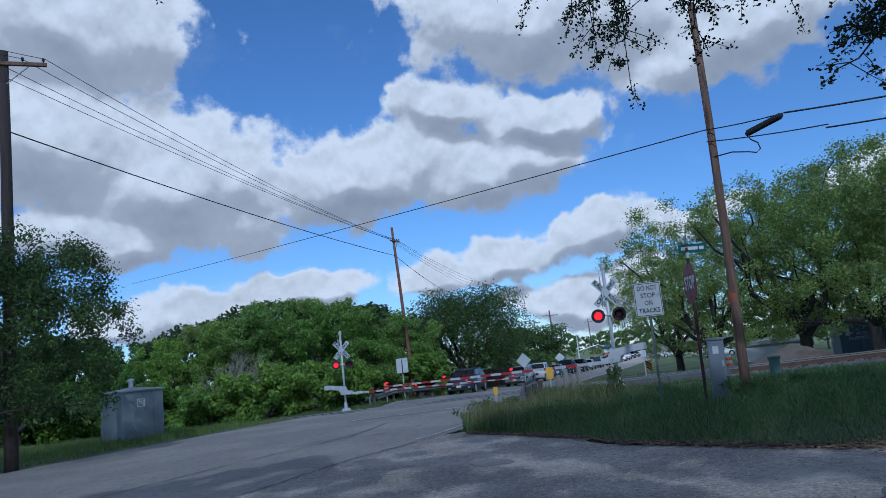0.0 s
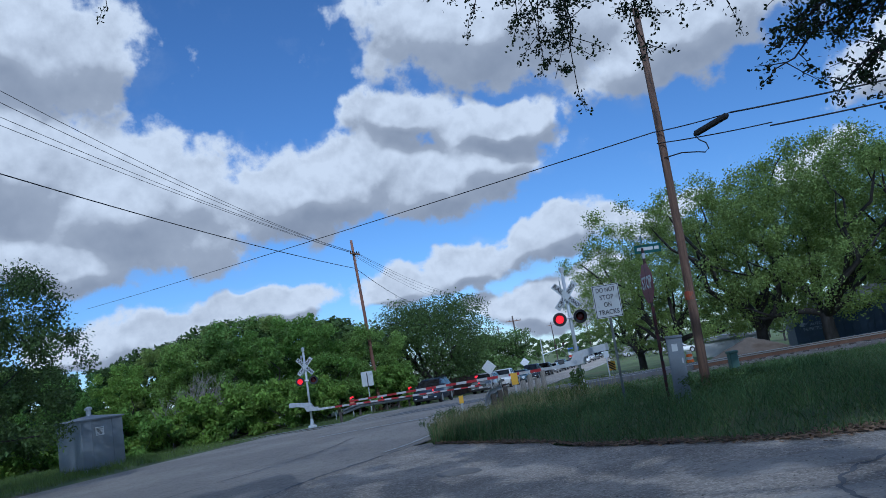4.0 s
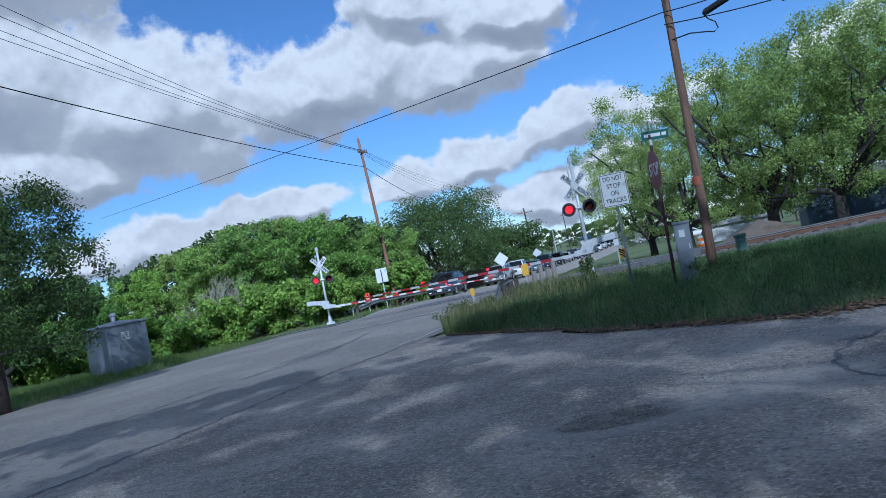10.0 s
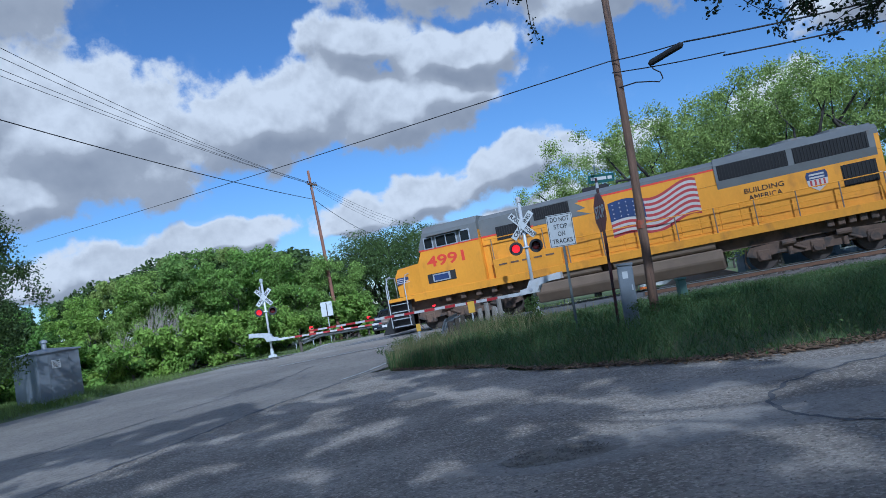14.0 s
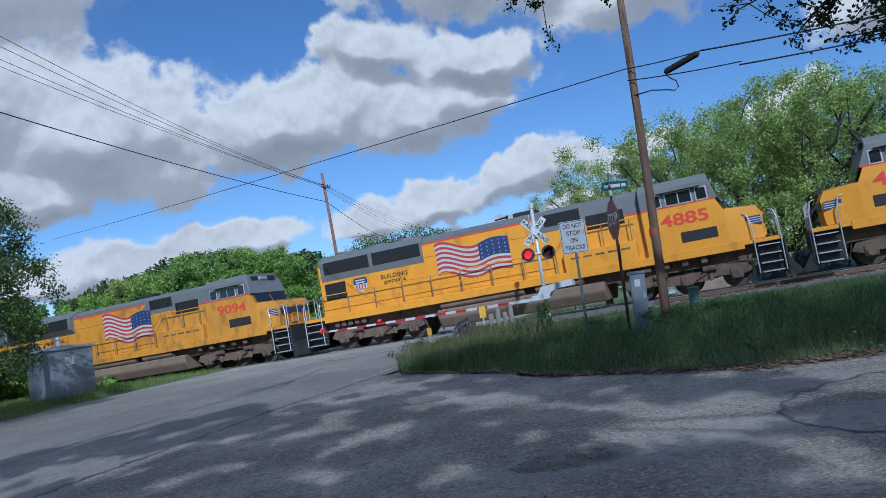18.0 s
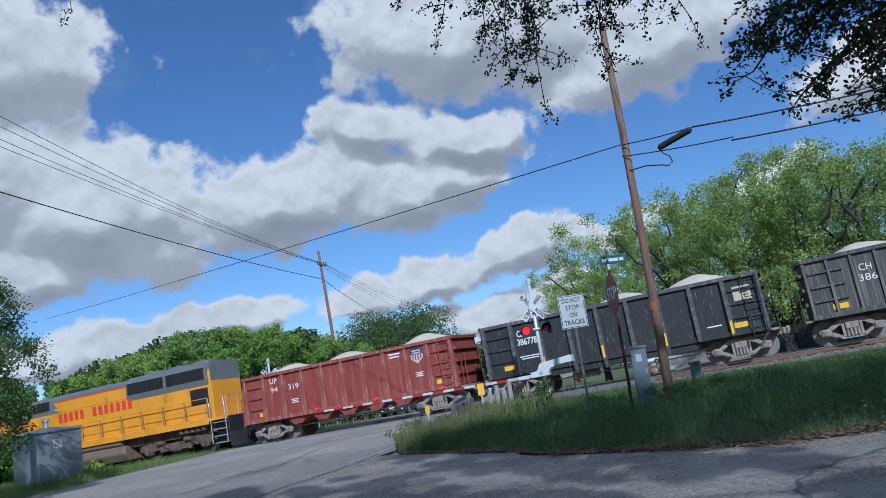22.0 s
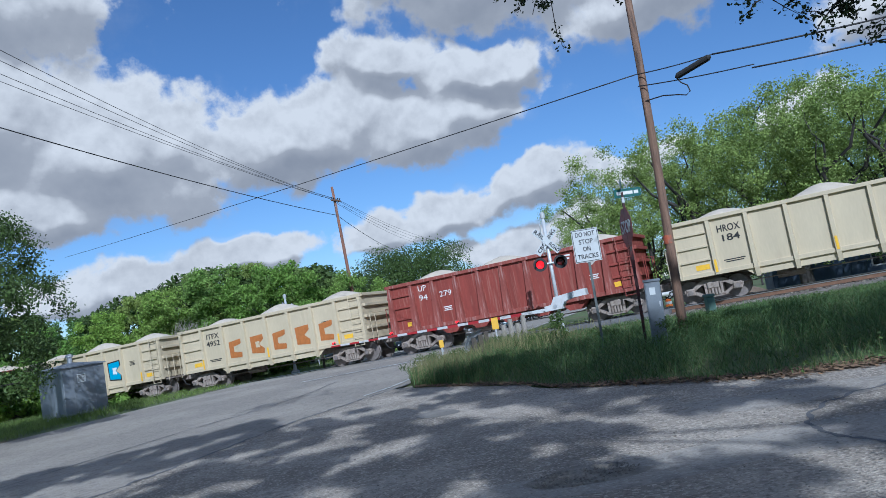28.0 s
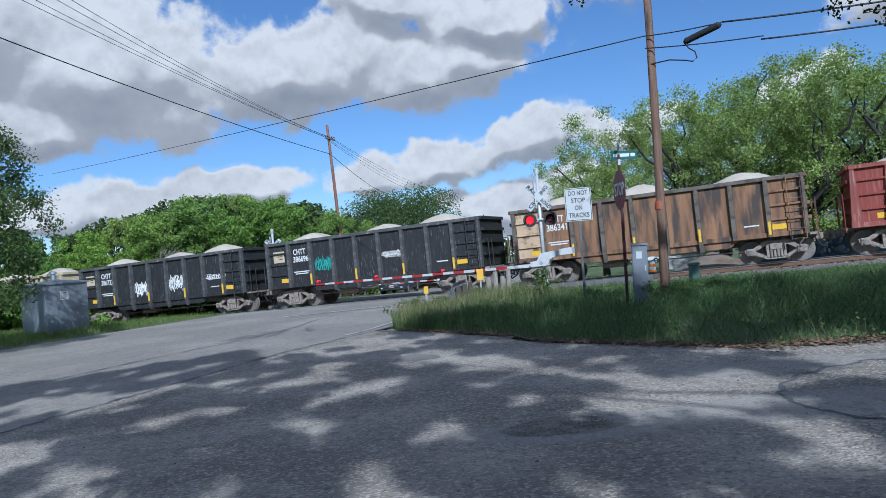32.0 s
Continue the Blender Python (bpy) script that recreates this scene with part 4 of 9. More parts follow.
MAST_R = bearing(12.95, 28.3)
crossing_signal(Matrix.Translation(MAST_R) @ pose(0, 0, 0, 0, 0, -16), 172, 8.6, -0.01, 0, "silver crossing signal with crossed boards and lowered gate in grass")
MAST_L = bearing(-7.3, 44.6)
crossing_signal(Matrix.Translation(MAST_L) @ pose(0, 0, 0, 0, 0, 8), -6, 9.0, -0.018, 0, "silver crossing signal beyond the tracks with lowered gate arm", paint="galv")

# ---- signs by the island ----


def post_sign(name, base, height, lean, post_mat, label):
    root = thing(name, label, "traffic sign", Matrix.Translation(base) @ pose(0, 0, 0, *lean))
    part("post", box(-0.03, 0.03, -0.02, 0.02, -0.2, height, 0.006), post_mat, root)
    return root


def do_not_stop_sign():
    base = bearing(15.7, 17.8)
    root = post_sign("crossing_sign", base, 2.75, (0, 0.6, -14), "post_gray", "white metal sign with black words on a grey post")
    plate = part("plate", box(-0.305, 0.305, -0.035, -0.029, 2.02, 2.79, 0.002), "sign_white", root)
    bm = bmesh.new()
    for a, b, c, d in ((-0.29, 0.29, 2.035, 2.047), (-0.29, 0.29, 2.763, 2.775), (-0.29, -0.278, 2.047, 2.763), (0.278, 0.29, 2.047, 2.763)):
        add_box(bm, a, b, -0.038, -0.034, c, d)
    part("border", bm, "sign_black", plate, "black border")
    for k, words in enumerate(("DO NOT", "STOP", "ON", "TRACKS")):
        lettering(words, 0.112, "sign_black", plate, Matrix.Translation((0, -0.040, 2.665 - 0.172 * k)), width=(0.44, 0.32, 0.17, 0.47)[k], bold=0.001)
    for z in (2.10, 2.72):
        part("bolt", tube([(0, -0.036, z), (0, -0.045, z)], 0.012, 8), "galv", plate)


def stop_sign():
    base = bearing(18.75, 17.9)
    root = post_sign("stop_sign", base, 3.55, (0, 1.4, 0), "post_red", "faded red stop sign on a red post under green blades")
    plate = thing_plate = part("plate", tube([(0, -0.030, 2.72), (0, -0.024, 2.72)], 0.49, 8), "sign_red", root, at=pose(0, 0, 0, 0, 0, -92) @ Matrix.Translation((0, 0, 2.72)) @ pose(0, 0, 0, 0, 22.5, 0) @ Matrix.Translation((0, 0, -2.72)))
    rim = part("plate_back", tube([(0, -0.0235, 2.72), (0, -0.0215, 2.72)], 0.485, 8), "galv", plate)
    lettering("STOP", 0.30, "letter_white", plate, Matrix.Translation((0, -0.034, 2.72)) @ pose(0, 0, 0, 0, -22.5, 0), width=0.72, bold=0.006)
    blade = part("street_name_blade", box(-0.30, 0.30, -0.006, 0.006, 3.42, 3.62, 0.003), "sign_green", root, "green street-name blade", at=pose(0, 0, 0, 0, 2, -17))
    part("blade_cap", box(-0.03, 0.03, -0.03, 0.03, 3.30, 3.43), "galv", root)
    for a, b in ((-0.24, 0.12), (0.15, 0.25)):
        part("blade_bar", box(a, b, -0.011, -0.0075, 3.485, 3.56), "letter_white", blade)
    cross = part("street_name_blade", box(-0.30, 0.30, -0.006, 0.006, 3.64, 3.84, 0.003), "sign_green", root, "green street-name blade seen edge on", at=pose(0, 0, 0, 0, 0, 74))
    for k in range(3):
        part("reflective_strip", box(-0.036, 0.036, -0.024, -0.021, 0.5 + 0.62 * k, 0.92 + 0.62 * k), "strip_dull", root)


def pedestal_cabinet():
    base = bearing(19.75, 17.2)
    root = thing("cable_cabinet", "pale grey metal utility cabinet standing in grass", "utility cabinet", Matrix.Translation(base) @ pose(0, 0, 0, 0, 2.0, -20))
    body = part("cabinet_body", box(-0.17, 0.17, -0.13, 0.13, -0.1, 1.40, 0.015), "box_metal", root)
    part("cabinet_cap", box(-0.185, 0.185, -0.145, 0.145, 1.40, 1.46, 0.012), "box_metal", root)
    door = part("cabinet_door", box(-0.145, 0.145, -0.142, -0.132, 0.35, 1.36, 0.004), "box_metal", root)
    part("cabinet_label", box(-0.07, 0.05, -0.146, -0.143, 1.12, 1.28), "sign_white", door, "small pale label")
    part("latch", box(0.10, 0.13, -0.152, -0.143, 0.85, 0.97), "galv", door)


def equipment_hut():
    """The sheet-metal railway equipment housing."""
    d = 34.3
    c = bearing(-22.15, d)
    root = thing("equipment_hut", "weathered grey sheet-metal railway equipment hut with a roof vent", "equipment hut", Matrix.Translation(c) @ pose(0, 0, 0, 0, 0, 50))
    hx, hy, h = 0.86, 0.96, 1.98
    part("hut_wall", box(-hx, hx, -hy, hy, 0.12, h, 0.01), "box_metal", root)
    bm = bmesh.new()
    rim = [bm.verts.new((sx * (hx + 0.07), sy * (hy + 0.07), h + 0.0)) for sx, sy in ((-1, -1), (1, -1), (1, 1), (-1, 1))]
    rim2 = [bm.verts.new((sx * (hx + 0.07), sy * (hy + 0.07), h + 0.05)) for sx, sy in ((-1, -1), (1, -1), (1, 1), (-1, 1))]
    ridge = [bm.verts.new((0, -hy * 0.3, h + 0.20)), bm.verts.new((0, hy * 0.3, h + 0.20))]
    bm.faces.new(rim[::-1])
    for k in range(4):
        bm.faces.new((rim[k], rim[(k + 1) % 4], rim2[(k + 1) % 4], rim2[k]))
    bm.faces.new((rim2[0], rim2[1], ridge[0]))
    bm.faces.new((rim2[1], rim2[2], ridge[1], ridge[0]))
    bm.faces.new((rim2[2], rim2[3], ridge[1]))
    bm.faces.new((rim2[3], rim2[0], ridge[0], ridge[1]))
    part("hut_roof", bm, "box_metal", root)
    vent = part("roof_vent", tube([(0, 0, h + 0.1), (0, 0, h + 0.42), (0, 0, h + 0.43), (0, 0, h + 0.5), (0, 0, h + 0.56)], [0.10, 0.10, 0.15, 0.15, 0.05], 14), "galv", root)
    for x in (-0.42, 0.42):
        part("wall_seam", box(x - 0.012, x + 0.012, -hy - 0.012, -hy, 0.14, h - 0.02), "box_metal", root)
    for y in (-0.55, 0.0, 0.55):
        part("wall_seam", box(hx, hx + 0.012, y - 0.012, y + 0.012, 0.14, h - 0.02), "box_metal", root)
    notice = part("notice", box(-0.30, 0.05, -hy - 0.022, -hy - 0.015, 1.35, 1.68), "sign_white", root, "white notice with unreadable print")
    for k in range(6):
        part("notice_bar", box(-0.26, 0.01 - 0.05 * (k % 2), -hy - 0.026, -hy - 0.0225, 1.62 - 0.045 * k, 1.638 - 0.045 * k), "letter_black", notice)
    for x in (-0.7, -0.25, 0.25, 0.7):
        for y in (-0.8, 0.8):
            part("leg", box(x - 0.06, x + 0.06, y - 0.06, y + 0.06, -0.25, 0.12), "galv", root)
    part("door_handle", box(hx + 0.001, hx + 0.05, 0.62, 0.66, 1.0, 1.15), "galv", root)


do_not_stop_sign()
stop_sign()
pedestal_cabinet()
equipment_hut()

# ---- wires between the poles ----


def toward(az, el, dist):
    return Vector((dist * math.sin(radians(az)), dist * math.cos(radians(az)), EYE[2] + dist * math.tan(radians(el))))


def build_wires():
    arm_l = [Vector(POLE_L_TOP) + Vector((k * 0.94, k * 0.34, -0.2)) for k in (-1.2, -0.5, 0.5, 1.2)]
    arm_f = [Vector(POLE_F_TOP) + Vector((k * 0.5, k * 0.85, -0.95)) for k in (-0.6, -0.3, 0.3, 0.6)]
    for k in range(4):
        cable("overhead_wire", arm_l[k], arm_f[k], 0.30 + 0.08 * k, 0.011, "thin dark overhead wire between wooden poles")
        cable("overhead_wire", arm_f[k], toward(3.4 + 0.5 * k, 5.4, 110), 0.5, 0.012, "thin dark overhead wire running off along the road")
        cable("overhead_wire", arm_l[k], Vector(POLE_L_TOP) + Vector((-24 + k, -34, 0.2)), 1.0, 0.010, "thin dark overhead wire running off beside the road")
    low_l = Vector(POLE_L) + (Vector(POLE_L_TOP) - Vector(POLE_L)) * 0.80
    low_f = Vector(POLE_F) + (Vector(POLE_F_TOP) - Vector(POLE_F)) * 0.83
    cable("telephone_cable", low_l, low_f, 0.25, 0.022, "thick black telephone cable between wooden poles")
    cable("telephone_cable", low_f, toward(2.0, 4.9, 100), 0.4, 0.022, "thick black telephone cable running off along the road")
    cable("telephone_cable", low_l, low_l + Vector((-24, -34, 0.0)), 1.0, 0.022, "thick black telephone cable running off beside the road")
    # the line that crosses over the road to the leaning pole, and on to the right
    a = toward(21.55, 14.6, 18.7)
    cable("overhead_wire", toward(-21.7, 7.9, 75), a, 0.1, 0.015, "thin dark wire crossing over the road")
    b = toward(33.3, 14.3, 17.5)
    c = toward(60, 12.5, 22)
    cable("telephone_cable", a, toward(27.0, 14.65, 18.0), 0.03, 0.014, "thin wire from the pole to a splice case")
    cable("telephone_cable", toward(27.0, 14.65, 18.0), c, 0.25, 0.021, "black twisted cable sagging away from the pole")
    cable("telephone_cable", toward(21.6, 13.75, 18.7), toward(29.6, 13.25, 17.8), 0.03, 0.014, "thin wire from the pole")
    cable("telephone_cable", toward(29.4, 13.05, 17.8), toward(60, 11.4, 22), 0.22, 0.019, "black twisted cable sagging away from the pole")
    case = thing("splice_case", "black cylindrical cable splice case hanging on an overhead line", "splice case")
    p, q = toward(26.9, 14.55, 18.0), toward(24.3, 13.75, 18.3)
    part("case_body", tube([p, p.lerp(q, 0.03), p.lerp(q, 0.06), p.lerp(q, 0.94), p.lerp(q, 0.97), q], [0.03, 0.05, 0.075, 0.075, 0.05, 0.03], 10), "steel_black", case)
    part("cable_loop", tube([q, toward(24.6, 13.3, 18.3), toward(25.0, 13.0, 18.3), toward(25.1, 12.55, 18.3), toward(24.8, 12.35, 18.3), toward(24.3, 12.5, 18.4), toward(23.2, 12.7, 18.6), toward(21.9, 12.6, 18.7)], 0.016, 6), "wire", case)
    band = thing("pole_band", "orange and white warning band nailed to a wooden pole", "pole marker")
    m = Vector(POLE_R) + (Vector(POLE_R_TOP) - Vector(POLE_R)) * 0.235
    d = (Vector(POLE_R_TOP) - Vector(POLE_R)).normalized()
    part("band", tube([m - d * 0.10, m + d * 0.10], 0.1125, 14), "band_orange", band)


build_wires()

# ---- trees ----


def leaf_cloud(centres, radii, count, size, rng, shell=0.55, flat=0.75):
    """Verts and faces of many small leaf sprays around lumps of a crown."""
    centres, radii = np.asarray(centres, float), np.asarray(radii, float)
    w = radii ** 2
    pick = rng.choice(len(centres), count, p=w / w.sum())
    d = rng.normal(size=(count, 3))
    d /= np.linalg.norm(d, axis=1)[:, None]
    rad = shell + (1 - shell) * rng.random(count) ** 0.6
    rad *= 1 + 0.16 * rng.normal(size=count)
    pos = centres[pick] + d * (radii[pick] * rad)[:, None] * np.array([1, 1, flat])
    nrm = 0.7 * d + 0.75 * rng.normal(size=(count, 3))
    nrm[:, 2] += 0.35
    nrm /= np.linalg.norm(nrm, axis=1)[:, None]
    ref = rng.normal(size=(count, 3))
    a = np.cross(nrm, ref)
    a /= np.linalg.norm(a, axis=1)[:, None] + 1e-9
    b = np.cross(nrm, a)
    s = (size * (0.6 + 0.8 * rng.random(count)))[:, None]
    bend = nrm * s * 0.25
    v = np.stack([pos - a * s, pos - b * s * 0.55 + bend, pos + a * s, pos + b * s * 0.55 + bend], 1).reshape(-1, 3)
    f = np.arange(count * 4).reshape(-1, 4)
    return v, f


def limb(bm, a, b, r0, r1, rnd, seg=7, wander=0.12):
    a, b = Vector(a), Vector(b)
    n = 5
    pts = []
    ln = (b - a).length
    for i in range(n + 1):
        t = i / n
        p = a.lerp(b, t)
        if 0 < i < n:
            p += Vector((rnd.uniform(-1, 1), rnd.uniform(-1, 1), rnd.uniform(-0.5, 0.8))) * ln * wander
        pts.append(p)
    add_tube(bm, pts, [r0 + (r1 - r0) * i / n for i in range(n + 1)], seg)
    return pts


def tree(name, label, height, spread_r, leaf_mat, bark_mat, seed, leaves=7000, size=0.22, crown_from=0.25, lumps=26, lean=(0, 0), trunk_r=0.25, forks=6, flat=0.75, shell=0.5, width_y=None, lump_size=(0.11, 0.24), twigs=3):
    """A tapered trunk with limbs, and a crown of many small sprays in uneven lumps. Stands at its own origin."""
    rnd, rng = random.Random(seed), np.random.default_rng(seed)
    root = thing(name, label, "tree")
    bm = bmesh.new()
    zc = height * crown_from
    fork = Vector((lean[0] * zc, lean[1] * zc, zc * 0.9))
    limb(bm, (0, 0, -0.3), fork, trunk_r, trunk_r * 0.75, rnd, 10, 0.03)
    part("trunk", bm, bark_mat, root, smooth=True)
    cs, rs = [], []
    wy = width_y or spread_r
    boughs = max(5, lumps // 6)
    for k in range(boughs):
        a = k * 2.399 + rnd.uniform(-0.5, 0.5)
        q = (k + 0.5) / boughs
        z = zc + (height - zc) * (q ** 0.8) * rnd.uniform(0.78, 0.97)
        t = (z - zc) / (height - zc)
        env = math.sqrt(max(0.08, 1 - (2 * t - 0.75) ** 2 / 1.8))
        rr = rnd.uniform(0.35, 0.85) * env
        big = spread_r * rnd.uniform(0.26, 0.42)
        bx, by = fork.x + rr * spread_r * math.cos(a) + lean[0] * z, fork.y + rr * wy * math.sin(a) + lean[1] * z
        for j in range(6):
            lump = spread_r * rnd.uniform(*lump_size)
            u, v = rnd.uniform(0, 6.28), rnd.uniform(-0.5, 0.75)
            cs.append((bx + big * math.cos(u) * math.sqrt(1 - v * v) * 0.9, by + big * math.sin(u) * math.sqrt(1 - v * v) * 0.9, min(z + big * v * 0.75, height - lump * 0.6)))
            rs.append(lump)
    for k in range(forks):
        i = (k * len(cs)) // forks
        tip = Vector(cs[i])
        bm = bmesh.new()
        pts = limb(bm, fork - Vector((0, 0, rnd.uniform(0, 0.25) * zc)), tip, trunk_r * 0.55, trunk_r * 0.12, rnd, 7, 0.07)
        bough = part("limb", bm, bark_mat, root, smooth=True)
        for j in range(twigs):
            i2 = (i + 1 + j * 3) % len(cs)
            if (Vector(cs[i2]) - tip).length < spread_r * 1.1:
                bm = bmesh.new()
                limb(bm, pts[2 + j % 3], cs[i2], trunk_r * 0.22, trunk_r * 0.05, rnd, 5, 0.08)
                part("twig", bm, bark_mat, bough, smooth=True)
    v, f = leaf_cloud(cs, rs, leaves, size, rng, shell, flat)
    mesh_part("crown", sheet_mesh("crown", v.tolist(), f.tolist()), leaf_mat, root)
    return root


def plant_tree(base, x, y, turn, grow=1.0, sink=0.0):
    m = Matrix.Translation((x, y, ground_at(x, y) - sink)) @ pose(0, 0, 0, 0, 0, turn)
    t = copy_thing(base, m)
    t.scale = (grow, grow, grow)
    return t


def build_woods():
    kinds = [
        tree("woodland_tree", "dense green broadleaf tree at the edge of the woods", 9.0, 4.2, M["leaf_wood"], M["bark"], 31, 15000, 0.105, 0.05, 84, shell=0.25, lump_size=(0.10, 0.21), trunk_r=0.15, forks=4, twigs=1),
        tree("woodland_tree", "dense green broadleaf tree at the edge of the woods", 8.0, 4.0, M["leaf_bright"], M["bark"], 32, 15000, 0.105, 0.04, 78, shell=0.25, lump_size=(0.10, 0.21), trunk_r=0.13, forks=3, twigs=1),
        tree("woodland_tree", "dense green broadleaf tree at the edge of the woods", 9.6, 3.8, M["leaf_oak"], M["bark"], 33, 14000, 0.10, 0.08, 72, shell=0.2, lump_size=(0.09, 0.19), trunk_r=0.16, forks=5, twigs=2),
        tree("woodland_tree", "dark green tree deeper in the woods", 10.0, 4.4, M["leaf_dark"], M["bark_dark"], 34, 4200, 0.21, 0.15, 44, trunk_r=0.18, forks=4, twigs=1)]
    shrub = tree("shrub", "bright green leafy shrub before the woods", 3.2, 2.3, M["leaf_bright"], M["bark"], 35, 4000, 0.12, 0.02, 40, shell=0.2, trunk_r=0.05, forks=2, twigs=0)
    r = random.Random(77)
    used = set()

    def place(k, az, dist, grow, sink=0.0):
        x, y = dist * math.sin(radians(az)), dist * math.cos(radians(az))
        base = (kinds + [shrub])[k]
        z = ground_at(x, y) - sink
        m = Matrix.Translation((x, y, z)) @ pose(0, 0, 0, 0, 0, r.uniform(0, 360)) @ Matrix.Scale(grow, 4)
        if k in used:
            t = copy_thing(base, Matrix.Identity(4))
            t.matrix_basis = m
        else:
            used.add(k)
            base.matrix_basis = m
            t = base
        tagged(t, group="trees of the woods" if k < 4 else "shrubs before the woods")
    # front of the woods, from the far left to the big oak: bearing, distance, crown top above the eye
    for az, dist, k, top in [(-31, 66, 2, 9.5), (-28.5, 60, 0, 8.0), (-26, 66, 2, 6.6), (-23.8, 58, 1, 6.0), (-21.5, 64, 0, 6.8), (-19.5, 57, 1, 6.2), (-17.5, 62, 2, 7.4),
                             (-15.5, 56, 0, 7.2), (-13.6, 62, 2, 8.3), (-11.8, 57, 0, 7.8), (-10, 62, 2, 8.2), (-8.5, 55, 1, 6.8), (-6.8, 60, 2, 7.6), (-5.2, 56, 0, 6.6), (-3.4, 61, 2, 7.2), (-1.9, 60, 0, 5.6),
                             (-34, 58, 0, 8.5), (-37, 62, 2, 9), (-41, 60, 1, 9), (-45, 62, 0, 9)]:
        hs = (9.0, 8.0, 9.6, 10.0)
        el = float(np.interp(az, [-46, -34, -24, -21.6, -18.3, -15.3, -11.6, -8, -4.5, -2, 0.5], [8, 7, 5.1, 4.6, 5.5, 5.9, 7.1, 6.3, 5.2, 4.3, 3.8]))
        place(k, az, dist, (dist * math.tan(radians(el * r.uniform(0.86, 0.97))) + 2.2) / hs[k])
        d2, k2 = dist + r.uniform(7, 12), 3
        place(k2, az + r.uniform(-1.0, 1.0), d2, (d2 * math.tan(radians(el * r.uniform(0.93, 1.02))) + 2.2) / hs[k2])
    # far belts of trees along the road and behind the yards
    for i in range(26):
        az = 8.6 + i * 1.75 + r.uniform(-0.5, 0.5)
        place(3, az, r.uniform(190, 300) if az < 17 else r.uniform(95, 150), r.uniform(0.62, 0.85))
    for i in range(8):
        place(3, 10 + i * 0.9, r.uniform(320, 420), r.uniform(0.9, 1.3))
    for i in range(38):
        az = -36 + i * 0.95 + r.uniform(-0.4, 0.4)
        place(4, az, (50.5 if az < -5.5 else 61.0) + 1.2 * math.sin(i) + r.uniform(-0.8, 0.8) - 0.10 * (az + 18), r.uniform(0.75, 1.25))


build_woods()


def single_trees():
    oak = tree("live_oak", "broad dark live oak with a domed crown beyond the tracks", 9.5, 6.6, M["leaf_dark"], M["bark_dark"], 41, 40000, 0.095, 0.22, 190, trunk_r=0.42, forks=9, flat=0.75, lump_size=(0.15, 0.26))
    oak.matrix_basis = Matrix.Translation((71 * math.sin(radians(2.1)), 71 * math.cos(radians(2.1)), -1.35))
    side = tree("live_oak", "dark live oak trailing down beside the road", 5.6, 5.0, M["leaf_dark"], M["bark_dark"], 42, 16000, 0.13, 0.12, 90, trunk_r=0.3, forks=7, flat=0.7, lump_size=(0.14, 0.26))
    side.matrix_basis = Matrix.Translation((112 * math.sin(radians(6.9)), 112 * math.cos(radians(6.9)), -1.6)) @ Matrix.Scale(1.25, 4)
    # live oaks to the right, beyond the track
    big = tree("live_oak", "spreading live oak with gaps of sky in its crown", 11.6, 6.4, M["leaf_oak"], M["bark_dark"], 43, 38000, 0.072, 0.16, 216, trunk_r=0.40, forks=8, flat=0.8, shell=0.0, lump_size=(0.08, 0.15), twigs=2)
    big.matrix_basis = Matrix.Translation((bearing(20.2, 47))) @ Matrix.Scale(0.84, 4)
    for az, d, g, turn in ((26.0, 46, 0.95, 70), (30.2, 44, 0.94, 160), (37.5, 44, 0.96, 250), (17.6, 58, 0.80, 300), (29.0, 60, 1.12, 20), (43.5, 44, 0.95, 120), (49, 42, 1.0, 10), (34.8, 58, 1.15, 210)):
        t = copy_thing(big, Matrix.Identity(4))
        t.matrix_basis = Matrix.Translation(bearing(az, d)) @ pose(0, 0, 0, 0, 0, turn) @ Matrix.Scale(g, 4)
    tagged(big, group="live oaks beyond the track")
    near = tree("live_oak", "dark feathery live oak beside a wooden utility pole", 5.9, 3.6, M["leaf_dark"], M["bark_dark"], 46, 72000, 0.042, 0.30, 240, lean=(0.26, 0.0), trunk_r=0.11, forks=7, flat=0.9, shell=0.0, lump_size=(0.09, 0.17), twigs=2)
    near.matrix_basis = Matrix.Translation((-14.9, 21.2, ground_at(-14.9, 21.2))) @ Matrix.Scale(1.14, 4)
    low = tree("live_oak", "low dark live oak beyond the track", 6.0, 3.8, M["leaf_dark"], M["bark_dark"], 45, 9000, 0.15, 0.2, 24, trunk_r=0.2, forks=6)
    low.matrix_basis = Matrix.Translation(bearing(-29.0, 47))


single_trees()


